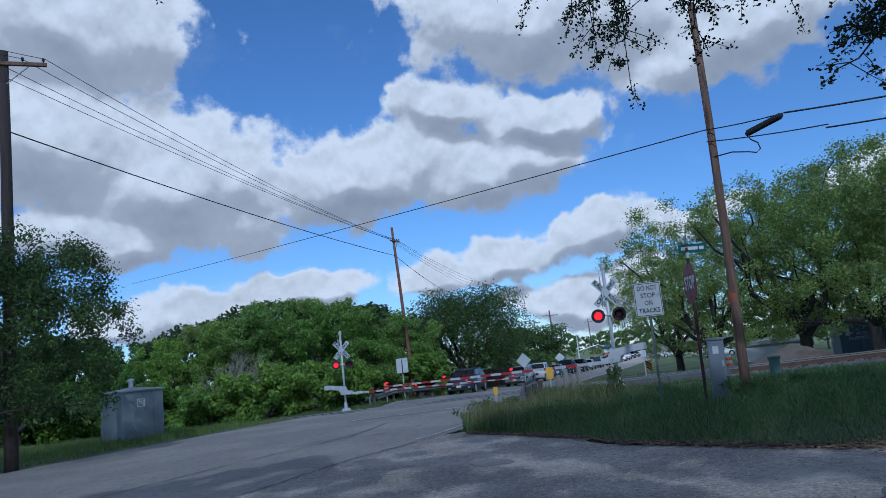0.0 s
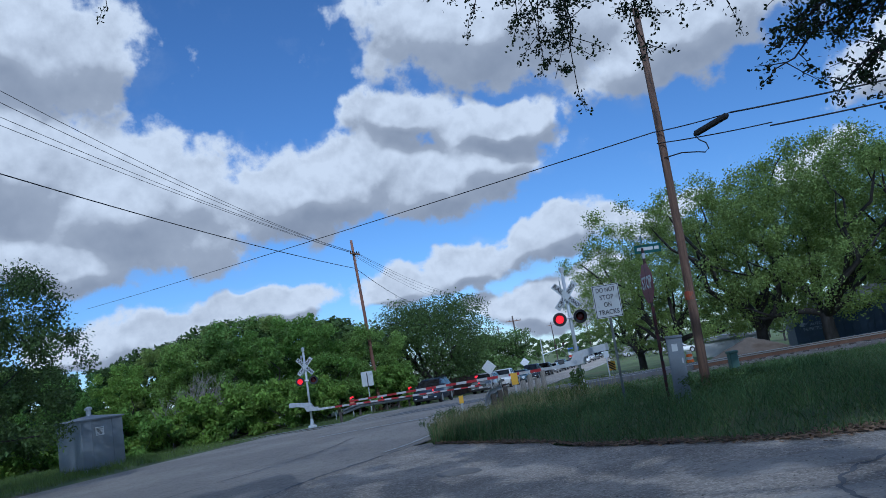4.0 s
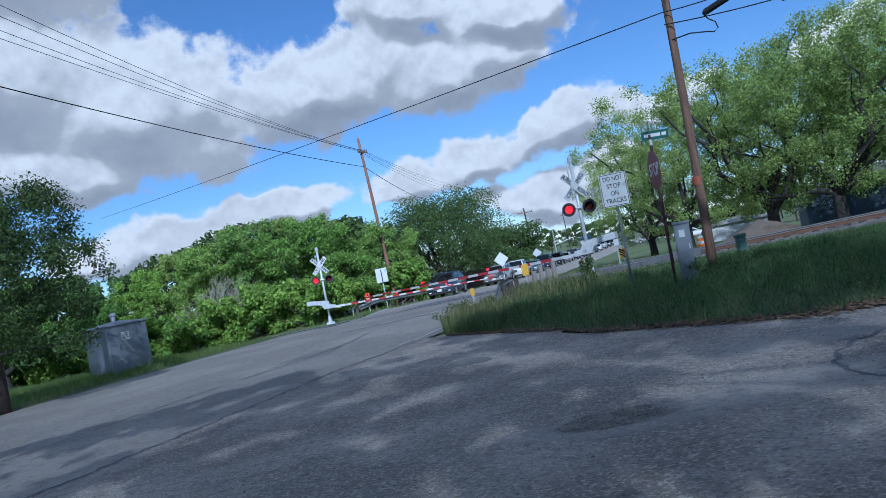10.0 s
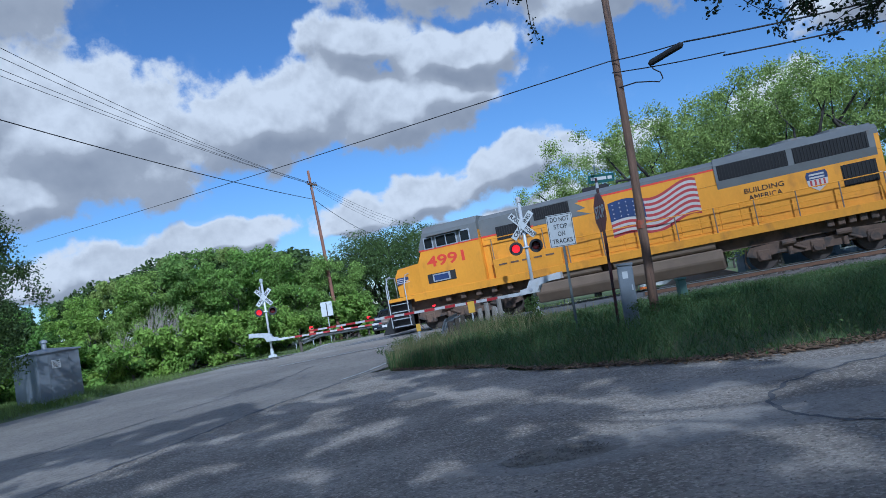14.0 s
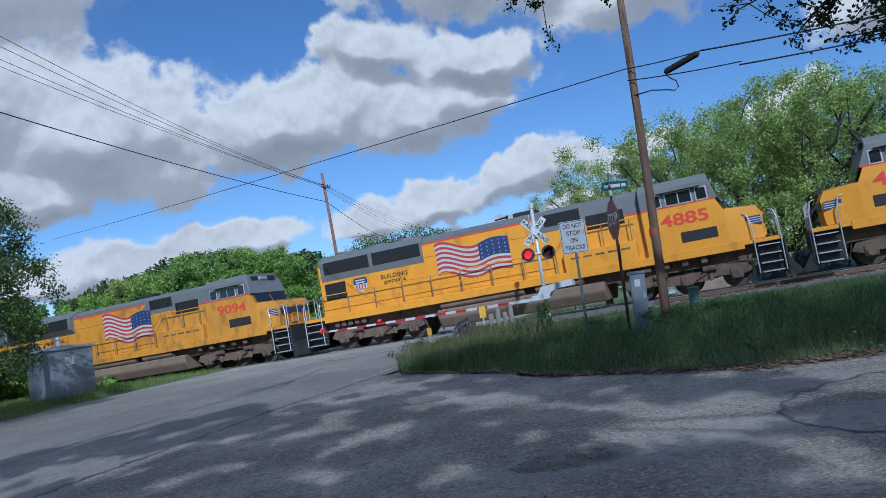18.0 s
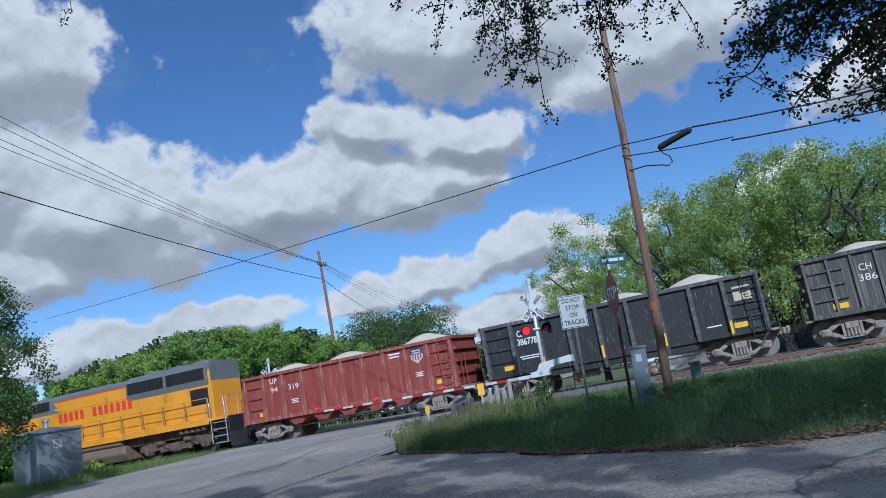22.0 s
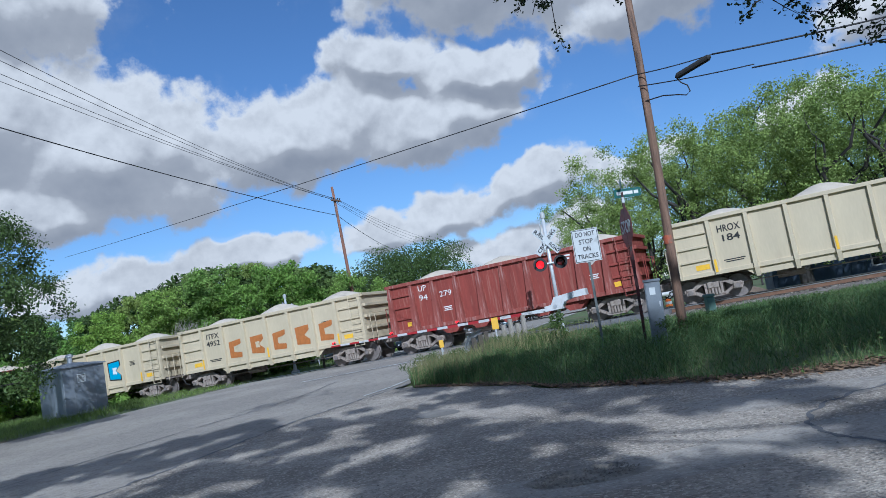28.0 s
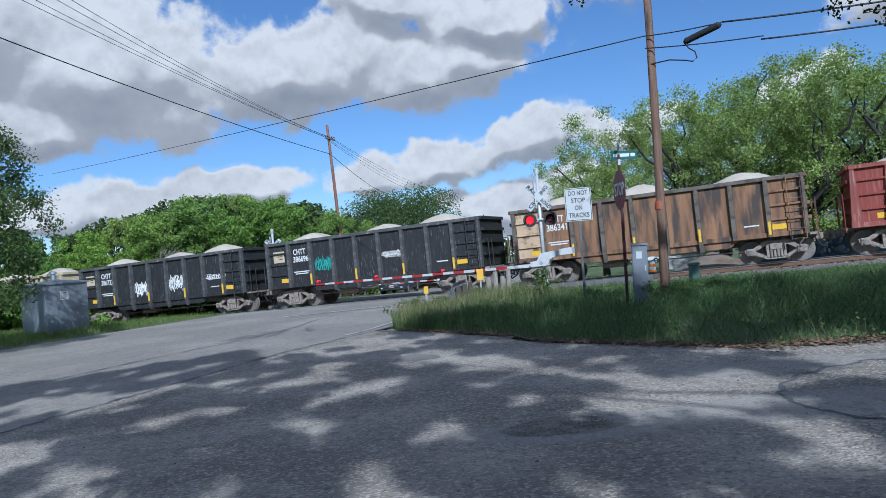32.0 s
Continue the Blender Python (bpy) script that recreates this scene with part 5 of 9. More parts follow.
def bare_shrub(at, height, seed):
    """A leafless thicket of pale forking stems before the woods."""
    rnd = random.Random(seed)
    root = thing("bare_shrub", "leafless pale grey forking shrub at the edge of the woods", "shrub", Matrix.Translation(at), group="bare shrubs")

    def fork(bm, p, d, ln, r, depth):
        q = p + d * ln
        mid = (p + q) / 2 + Vector((rnd.uniform(-1, 1), rnd.uniform(-1, 1), 0)) * ln * 0.07
        add_tube(bm, [p, mid, q], [r, r * 0.85, r * 0.7], 5)
        if depth:
            for _ in range(rnd.choice((2, 2, 3))):
                n = (d + Vector((rnd.uniform(-1, 1), rnd.uniform(-1, 1), rnd.uniform(-0.2, 0.5))) * 0.55).normalized()
                fork(bm, q, n, ln * rnd.uniform(0.6, 0.85), r * 0.62, depth - 1)
    for k in range(5):
        bm = bmesh.new()
        a = rnd.uniform(0, 6.28)
        fork(bm, Vector((0.3 * math.cos(a), 0.3 * math.sin(a), -0.2)), Vector((0.42 * math.cos(a), 0.3 * math.sin(a), 1)).normalized(), height * 0.32, 0.05, 4)
        part("stem", bm, "bark_pale", root)


M["bark_pale"] = material("bark_pale", (0.34, 0.30, 0.25), 0.9, vary=0.3, scale=3, fine=20, bump=0.4)
for az_, d_, h_, seed_ in ((-15.6, 49.5, 5.2, 3), (-13.4, 50.0, 4.2, 4), (-17.0, 50.5, 3.6, 6)):
    bare_shrub(bearing(az_, d_), h_, seed_)

# ---- train ----
W_R = 0.457


def wheelset(name, radius, parent, x, gauge=1.5, mat="wheel"):
    bm = bmesh.new()
    add_tube(bm, [(0, -gauge / 2 - 0.15, 0), (0, gauge / 2 + 0.15, 0)], 0.08, 10)
    for sg in (-1, 1):
        y = sg * (gauge / 2)
        prof = [(y - sg * 0.07, radius + 0.028), (y - sg * 0.045, radius + 0.025), (y - sg * 0.03, radius), (y + sg * 0.065, radius - 0.006), (y + sg * 0.07, radius - 0.07), (y + sg * 0.03, radius - 0.09), (y + sg * 0.02, 0.18), (y + sg * 0.075, 0.15), (y + sg * 0.075, 0.02)]
        add_tube(bm, [(0, p[0], 0) for p in prof], [p[1] for p in prof], 28)
        for k in range(6):
            a = k * math.pi / 3
            add_tube(bm, [(0.26 * math.cos(a), y + sg * 0.02, 0.26 * math.sin(a)), (0.26 * math.cos(a), y + sg * 0.05, 0.26 * math.sin(a))], 0.03, 6)
    ob = part(name, bm, mat, parent, at=Matrix.Translation((x, 0, radius)))
    return ob


def freight_bogie(parent, x):
    root = part("bogie", add_box(add_box(bmesh.new(), -0.22, 0.22, -1.0, 1.0, 0.40, 0.72, 0.03), -0.35, 0.35, -0.3, 0.3, 0.66, 0.86, 0.02), "truck_steel", parent, "three-piece steel bogie", at=Matrix.Translation((x, 0, 0)))
    for sg in (-1, 1):
        y0, y1 = sg * 0.98, sg * 1.16
        chord = [(-1.12, 0.58), (-0.80, 0.63), (-0.45, 0.87), (0.45, 0.87), (0.80, 0.63), (1.12, 0.58), (1.10, 0.44), (0.78, 0.47), (0.42, 0.69), (-0.42, 0.69), (-0.78, 0.47), (-1.10, 0.44)]
        part("side_frame", prism(chord, y0, y1), "truck_steel", root)
        part("tension_bar", prism([(-0.88, 0.50), (-0.38, 0.17), (0.38, 0.17), (0.88, 0.50), (0.72, 0.50), (0.33, 0.29), (-0.33, 0.29), (-0.72, 0.50)], y0 + sg * 0.01, y1 - sg * 0.01), "truck_steel", root)
        for k in (-1, 1):
            part("frame_column", box(k * 0.30 - 0.05, k * 0.30 + 0.05, min(y0, y1) + 0.02, max(y0, y1) + 0.012, 0.24, 0.74, 0.01), "truck_steel", root)
        for k in (-1, 1):
            part("bearing_box", box(k * 0.89 - 0.17, k * 0.89 + 0.17, min(y0, y1) - 0.03, max(y0, y1) + 0.05, 0.34, 0.62, 0.03), "truck_steel", root)
            part("bearing_cap", tube([(k * 0.89, y1, 0.46), (k * 0.89, y1 + sg * 0.09, 0.46)], 0.10, 10), "wheel", root)
        for k in (-0.18, -0.06, 0.06, 0.18):
            part("spring", tube([(k, y1 + sg * 0.02, 0.26), (k, y1 + sg * 0.02, 0.52)], 0.05, 8), "truck_steel", root)
        part("bolster_end", box(-0.22, 0.22, min(y1, y1 + sg * 0.08), max(y1, y1 + sg * 0.08), 0.52, 0.76, 0.02), "truck_steel", root)
    for k in (-1, 1):
        wheelset("wheelset", W_R, root, k * 0.89)
    return root


def coupler(parent, x, sg):
    c = part("coupler", box(min(x, x + sg * 0.75), max(x, x + sg * 0.75), -0.11, 0.11, 0.72, 0.98, 0.03), "truck_steel", parent)
    part("knuckle", box(min(x + sg * 0.62, x + sg * 0.95), max(x + sg * 0.62, x + sg * 0.95), -0.19, 0.17, 0.68, 1.02, 0.05), "truck_steel", c)
    part("air_hose", tube([(x + sg * 0.3, 0.35, 0.85), (x + sg * 0.5, 0.36, 0.5), (x + sg * 0.75, 0.3, 0.38), (x + sg * 0.95, 0.22, 0.5)], 0.03, 6), "steel_black", c)


GON_LEN, GON_BODY, GON_TOP = 13.0, 11.5, 3.25


def gondola(mat, label, ribs=9, heap_seed=1, rib_mat=None, foot=(0.10, 0.20), head=(0.075, 0.13), pockets=False, strips=(1, 2)):
    """An open-topped aggregate car: ribbed sides, top chord, skirts or pockets between the bogies, and its load."""
    root = thing("gondola_car", label, "freight car", group="freight cars of the train")
    L2, hw, top, bot = GON_BODY / 2, 1.52, GON_TOP, 1.08
    rib_mat = rib_mat or mat
    for sg in (-1, 1):
        side = part("side_wall", box(-L2, L2, min(sg * (hw - 0.06), sg * (hw - 0.10)), max(sg * (hw - 0.06), sg * (hw - 0.10)), bot, top), mat, root)
        part("top_chord", box(-L2 - 0.03, L2 + 0.03, min(sg * (hw - 0.12), sg * (hw + 0.06)), max(sg * (hw - 0.12), sg * (hw + 0.06)), top - 0.10, top + 0.05, 0.012), rib_mat, root)
        part("side_sill", box(-L2, L2, min(sg * (hw - 0.12), sg * (hw + 0.02)), max(sg * (hw - 0.12), sg * (hw + 0.02)), bot - 0.08, bot + 0.10, 0.012), rib_mat if pockets else mat, root)
        if not pockets:
            part("skirt", prism([(-3.25, bot - 0.08), (3.25, bot - 0.08), (2.95, bot - 0.34), (-2.95, bot - 0.34)], min(sg * (hw - 0.14), sg * (hw - 0.07)), max(sg * (hw - 0.14), sg * (hw - 0.07))), mat, root)
        kinds = {}
        for k in range(ribs):
            x = -L2 + 0.08 + (GON_BODY - 0.16) * k / (ribs - 1)
            low = bot - (0.40 if abs(x) < 3.1 and not pockets else 0.06)
            at = Matrix.Translation((x, sg * (hw - 0.06), 0)) @ pose(0, 0, 0, 0, 0, 0 if sg > 0 else 180)
            if low in kinds:
                again(kinds[low], root, at)
                continue
            bm = bmesh.new()
            rings = [(bot - 0.06, *foot), (top - 0.1, *head)]
            if low < bot - 0.1:
                rings.insert(0, (low, foot[0] * 0.8, foot[1] * 0.5))
            vs = []
            for z, w0, dep in rings:
                vs.append([bm.verts.new((xx, yy, z)) for xx, yy in ((-w0 - 0.02, 0), (-w0, dep), (w0, dep), (w0 + 0.02, 0))])
            for lo, hi in zip(vs, vs[1:]):
                for j in range(3):
                    bm.faces.new((lo[j], lo[j + 1], hi[j + 1], hi[j]))
            bm.faces.new(vs[0])
            bm.faces.new(vs[-1][::-1])
            kinds[low] = part("rib", bm, rib_mat, root, at=at)
        # discharge pockets below the sill
        n = 5 if pockets else 0
        for k in range(n):
            x = -2.9 + 5.8 * k / (n - 1)
            part("floor_pocket", prism([(x - 0.62, bot - 0.05), (x + 0.62, bot - 0.05), (x + 0.24, bot - 0.42), (x - 0.24, bot - 0.42)], min(sg * 0.75, sg * 1.40), max(sg * 0.75, sg * 1.40)), mat, root)
        # yellow reflective strips
        for k in range(strips[0], ribs - 1, strips[1]):
            x = -L2 + 0.08 + (GON_BODY - 0.16) * k / (ribs - 1)
            part("reflector", box(x - 0.045, x + 0.045, min(sg * (hw - 0.058 + foot[1] * 0.86), sg * (hw - 0.05 + foot[1])), max(sg * (hw - 0.058 + foot[1] * 0.86), sg * (hw - 0.05 + foot[1])), bot + 0.02, bot + 0.52), "reflector", root, "yellow reflective strip")
        # ladders near both ends
        # level stiffeners in the end bays
        for k in (-1, 1):
            for z in (1.62, 2.15, 2.68):
                part("side_bar", box(min(k * (L2 - 0.15), k * (L2 - 1.35)), max(k * (L2 - 0.15), k * (L2 - 1.35)), min(sg * (hw - 0.06), sg * (hw + 0.015)), max(sg * (hw - 0.06), sg * (hw + 0.015)), z, z + 0.09, 0.01), mat, root)
        for k in (-sg,):
            x0, x1 = k * (L2 - 0.10), k * (L2 - 0.62)
            lad = part("ladder", tube([(x0, sg * (hw + 0.13), bot - 0.25), (x0, sg * (hw + 0.13), top)], 0.02, 6), mat, root)
            part("stile", tube([(x1, sg * (hw + 0.13), bot - 0.25), (x1, sg * (hw + 0.13), top)], 0.02, 6), mat, lad)
            for j in range(7):
                z = bot - 0.22 + j * 0.38
                part("rung", tube([(x0, sg * (hw + 0.13), z), (x1, sg * (hw + 0.13), z)], 0.016, 6), mat, lad)
    for sg in (-1, 1):
        part("end_wall", box(min(sg * (L2 - 0.05), sg * L2), max(sg * (L2 - 0.05), sg * L2), -hw + 0.08, hw - 0.08, bot, top), mat, root)
        part("end_chord", box(min(sg * (L2 - 0.05), sg * (L2 + 0.12)), max(sg * (L2 - 0.05), sg * (L2 + 0.12)), -hw, hw, top - 0.10, top + 0.05, 0.012), mat, root)
        for z in (1.55, 2.1, 2.65):
            part("end_beam", box(min(sg * L2, sg * (L2 + 0.14)), max(sg * L2, sg * (L2 + 0.14)), -hw + 0.1, hw - 0.1, z, z + 0.14, 0.01), mat, root)
        part("end_platform", box(min(sg * L2, sg * (L2 + 0.34)), max(sg * L2, sg * (L2 + 0.34)), -1.4, 1.4, bot - 0.12, bot - 0.04), "truck_steel", root)
        for y in (-1.42, -0.95, 0.95, 1.42):
            part("end_post", tube([(sg * (L2 + 0.30), y, bot - 0.2), (sg * (L2 + 0.30), y, bot + 1.2)], 0.018, 6), mat, root)
        part("end_rail", tube([(sg * (L2 + 0.30), -1.42, bot + 1.2), (sg * (L2 + 0.30), 1.42, bot + 1.2)], 0.018, 6), mat, root)
        if sg > 0:
            part("brake_wheel", tube([(sg * (L2 + 0.34), 0.6, bot + 0.9), (sg * (L2 + 0.37), 0.6, bot + 0.9)], 0.28, 16), "truck_steel", root)
        coupler(root, sg * (GON_LEN / 2 - 0.85), sg)
        freight_bogie(root, sg * (GON_LEN / 2 - 1.95))
    part("centre_sill", box(-GON_LEN / 2 + 0.8, GON_LEN / 2 - 0.8, -0.3, 0.3, 0.72, 1.08), "truck_steel", root)
    part("brake_tank", tube([(1.2, 0.5, 0.62), (2.2, 0.5, 0.62)], 0.2, 12), "truck_steel", root)
    part("brake_rod", tube([(-3.4, 0.9, 0.55), (3.4, 0.9, 0.55)], 0.025, 6), "truck_steel", root)
    # the load: three soft heaps
    rnd = random.Random(heap_seed)
    hx = [(-3.7 + rnd.uniform(-0.3, 0.3), rnd.uniform(0.36, 0.50)), (0.1 + rnd.uniform(-0.5, 0.5), rnd.uniform(0.36, 0.56)), (3.7 + rnd.uniform(-0.3, 0.3), rnd.uniform(0.34, 0.48))]
    nx, ny = 48, 12
    verts, faces = [], []
    for i in range(nx + 1):
        for j in range(ny + 1):
            x, y = -L2 + 0.06 + (GON_BODY - 0.12) * i / nx, -hw + 0.12 + (2 * hw - 0.24) * j / ny
            z = top - 0.42
            for cx, hgt in hx:
                d = math.hypot((x - cx) / 2.15, y / 1.75)
                z = max(z, top - 0.42 + (hgt + 0.42) * max(0.0, 1 - d ** 1.5))
            z += 0.03 * noise.noise((x * 1.7, y * 1.7, heap_seed))
            verts.append((x, y, z))
    for i in range(nx):
        for j in range(ny):
            a = i * (ny + 1) + j
            faces.append((a, a + 1, a + ny + 2, a + ny + 1))
    mesh_part("aggregate_load", sheet_mesh("aggregate_load", verts, faces), "aggregate", root, "heaped pale crushed limestone", smooth=True)
    return root


def side_plane(sg, x, z, out):
    """The pose of flat marks on a vehicle's side: sg is the side, out the distance from its middle."""
    return Matrix.Translation((x, sg * out, z)) @ pose(0, 0, 0, 0, 0, 180 if sg > 0 else 0)


def mark(car, text, x, z, h, mat, width=None, out=1.475, sides=(1, -1)):
    for sg in sides:
        lettering(text, h, mat, car, side_plane(sg, x * sg, z, out), width=width, depth=0.003)


def bars(car, x, z, w, h, rows, mat, out=1.475):
    for sg in (1, -1):
        for k in range(rows):
            ww = w * (1 - 0.18 * (k % 2))
            bm = box(-ww / 2, ww / 2, -0.004, 0.004, -h / 2, h / 2)
            part("print_bar", bm, mat, car, at=side_plane(sg, x * sg, z - k * h * 1.9, out))


def shield(car, x, z, size, out, turned=True):
    """The railway's badge as a plain shield in its colours."""
    for sg in (1, -1):
        at = side_plane(sg, x * sg if turned else x, z, out)
        s = size
        base = part("badge", prism([(-0.42 * s, 0.5 * s), (0.42 * s, 0.5 * s), (0.5 * s, 0.30 * s), (0.44 * s, -0.22 * s), (0.0, -0.55 * s), (-0.44 * s, -0.22 * s), (-0.5 * s, 0.30 * s)], -0.003, 0.003), "flag_white", car, "shield badge", at=at)
        part("badge_head", prism([(-0.42 * s, 0.5 * s), (0.42 * s, 0.5 * s), (0.5 * s, 0.30 * s), (0.47 * s, 0.08 * s), (-0.47 * s, 0.08 * s), (-0.5 * s, 0.30 * s)], -0.006, 0.0), "flag_blue", base)
        for k in range(4):
            xx = (-0.30 + 0.2 * k) * s
            part("badge_stripe", prism([(xx - 0.045 * s, 0.06 * s), (xx + 0.045 * s, 0.06 * s), (xx + 0.045 * s, (-0.38 + 0.5 * abs(xx / s)) * s), (xx - 0.045 * s, (-0.38 + 0.5 * abs(xx / s)) * s)], -0.006, 0.0), "flag_red", base)
        for zz in (0.34, 0.18):
            part("badge_bar", box(-0.34 * s, 0.34 * s, -0.009, -0.006, (zz - 0.045) * s, (zz + 0.045) * s), "flag_white", base)


LOCO_LEN = 22.8


def loco_bogie(parent, x):
    root = part("bogie", box(-2.35, 2.35, -0.7, 0.7, 0.50, 0.95, 0.04), "loco_under", parent, "three-axle brown bogie", at=Matrix.Translation((x, 0, 0)))
    for sg in (-1, 1):
        y0, y1 = sg * 0.98, sg * 1.18
        prof = [(-2.55, 0.62), (-2.35, 0.92), (-1.3, 0.98), (-0.9, 0.82), (0.9, 0.82), (1.3, 0.98), (2.35, 0.92), (2.55, 0.62), (2.2, 0.50), (1.15, 0.56), (0.8, 0.44), (-0.8, 0.44), (-1.15, 0.56), (-2.2, 0.50)]
        part("side_frame", prism(prof, y0, y1), "loco_under", root)
        for k in (-1.9, 0.0, 1.9):
            part("axle_box", box(k - 0.24, k + 0.24, min(y0, y1 + sg * 0.06), max(y0, y1 + sg * 0.06), 0.34, 0.78, 0.04), "loco_under", root)
            part("axle_cap", tube([(k, y1 + sg * 0.06, 0.53), (k, y1 + sg * 0.14, 0.53)], 0.16, 12), "loco_under", root)
        for k in (-0.95, 0.95):
            part("brake_cylinder", tube([(k - 0.25, y1 + sg * 0.10, 0.90), (k + 0.25, y1 + sg * 0.10, 0.90)], 0.12, 10), "loco_under", root)
            part("spring", tube([(k, y1 + sg * 0.03, 0.42), (k, y1 + sg * 0.03, 0.72)], 0.10, 10), "loco_under", root)
            part("damper", tube([(k - 0.55, y1 + sg * 0.06, 0.55), (k - 0.15, y1 + sg * 0.06, 0.75)], 0.05, 8), "loco_under", root)
        part("sand_pipe", tube([(2.5, y1, 0.9), (2.62, y1 - sg * 0.2, 0.4), (2.5, y1 - sg * 0.35, 0.12)], 0.025, 6), "loco_under", root)
    for k in (-1.9, 0.0, 1.9):
        wheelset("wheelset", 0.53, root, k, mat="loco_wheel")
    return root


def wave_flag(loco, x0, z0, w, h, out, sides=(1, -1)):
    """A painted waving striped flag on the hood's side."""
    for sg in sides:
        at = side_plane(sg, x0, z0, out)
        n = 24
        side = 1 if sg > 0 else -1      # the stars fly towards the nose on both sides

        def wav(u):
            return 0.13 * h * math.sin(u * 8.2 + 0.6) * (0.35 + u) + 0.10 * h * u

        def band(a, b, u0, u1, lift):
            bm = bmesh.new()
            k0, k1 = int(u0 * n), int(u1 * n)
            low, high = [], []
            for k in range(k0, k1 + 1):
                u = k / n
                edge = 0.5 * w * (0.03 * math.sin(9 * u))
                xx = ((u - 0.5) * w + edge) * side
                low.append(bm.verts.new((xx, lift, (a - 0.5) * h + wav(u))))
                high.append(bm.verts.new((xx, lift, (b - 0.5) * h + wav(u))))
            for k in range(len(low) - 1):
                bm.faces.new((low[k], low[k + 1], high[k + 1], high[k]))
            return bm
        root = part("flag_field", band(0, 1, 0, 1, -0.002), "flag_white", loco, "painted striped flag", at=at)
        for k in range(0, 13, 2):
            part("flag_stripe", band(k / 13, (k + 1) / 13, 0, 1, -0.005), "flag_red", root)
        u0, u1 = (0.0, 0.42)
        can = part("flag_canton", band(6 / 13, 1.0, u0, u1, -0.008), "flag_blue", root)
        star = None
        for i in range(5):
            for j in range(4):
                u = u0 + 0.05 + 0.08 * i
                spot = Matrix.Translation(((u - 0.5) * w * side, 0, (6 / 13 + 0.07 + 0.125 * j - 0.5) * h + wav(u)))
                if star is None:
                    star = part("flag_star", box(-0.022, 0.022, -0.012, -0.009, -0.022, 0.022), "flag_white", root, at=spot)
                else:
                    again(star, root, spot)


def grille_panel(loco, x0, x1, z0, z1, out, slats, mat="grille", frame=None):
    for sg in (1, -1):
        xa, xb = min(x0, x1), max(x0, x1)
        p = part("grille", box(xa, xb, min(sg * (out - 0.03), sg * (out + 0.006)), max(sg * (out - 0.03), sg * (out + 0.006)), z0, z1), mat, loco, "black louvred grille")
        bm = bmesh.new()
        for k in range(slats):
            x = xa + (xb - xa) * (k + 0.5) / slats
            add_box(bm, x - 0.012, x + 0.012, min(sg * out, sg * (out + 0.03)), max(sg * out, sg * (out + 0.03)), z0 + 0.02, z1 - 0.02)
        part("slats", bm, "steel_black", p)


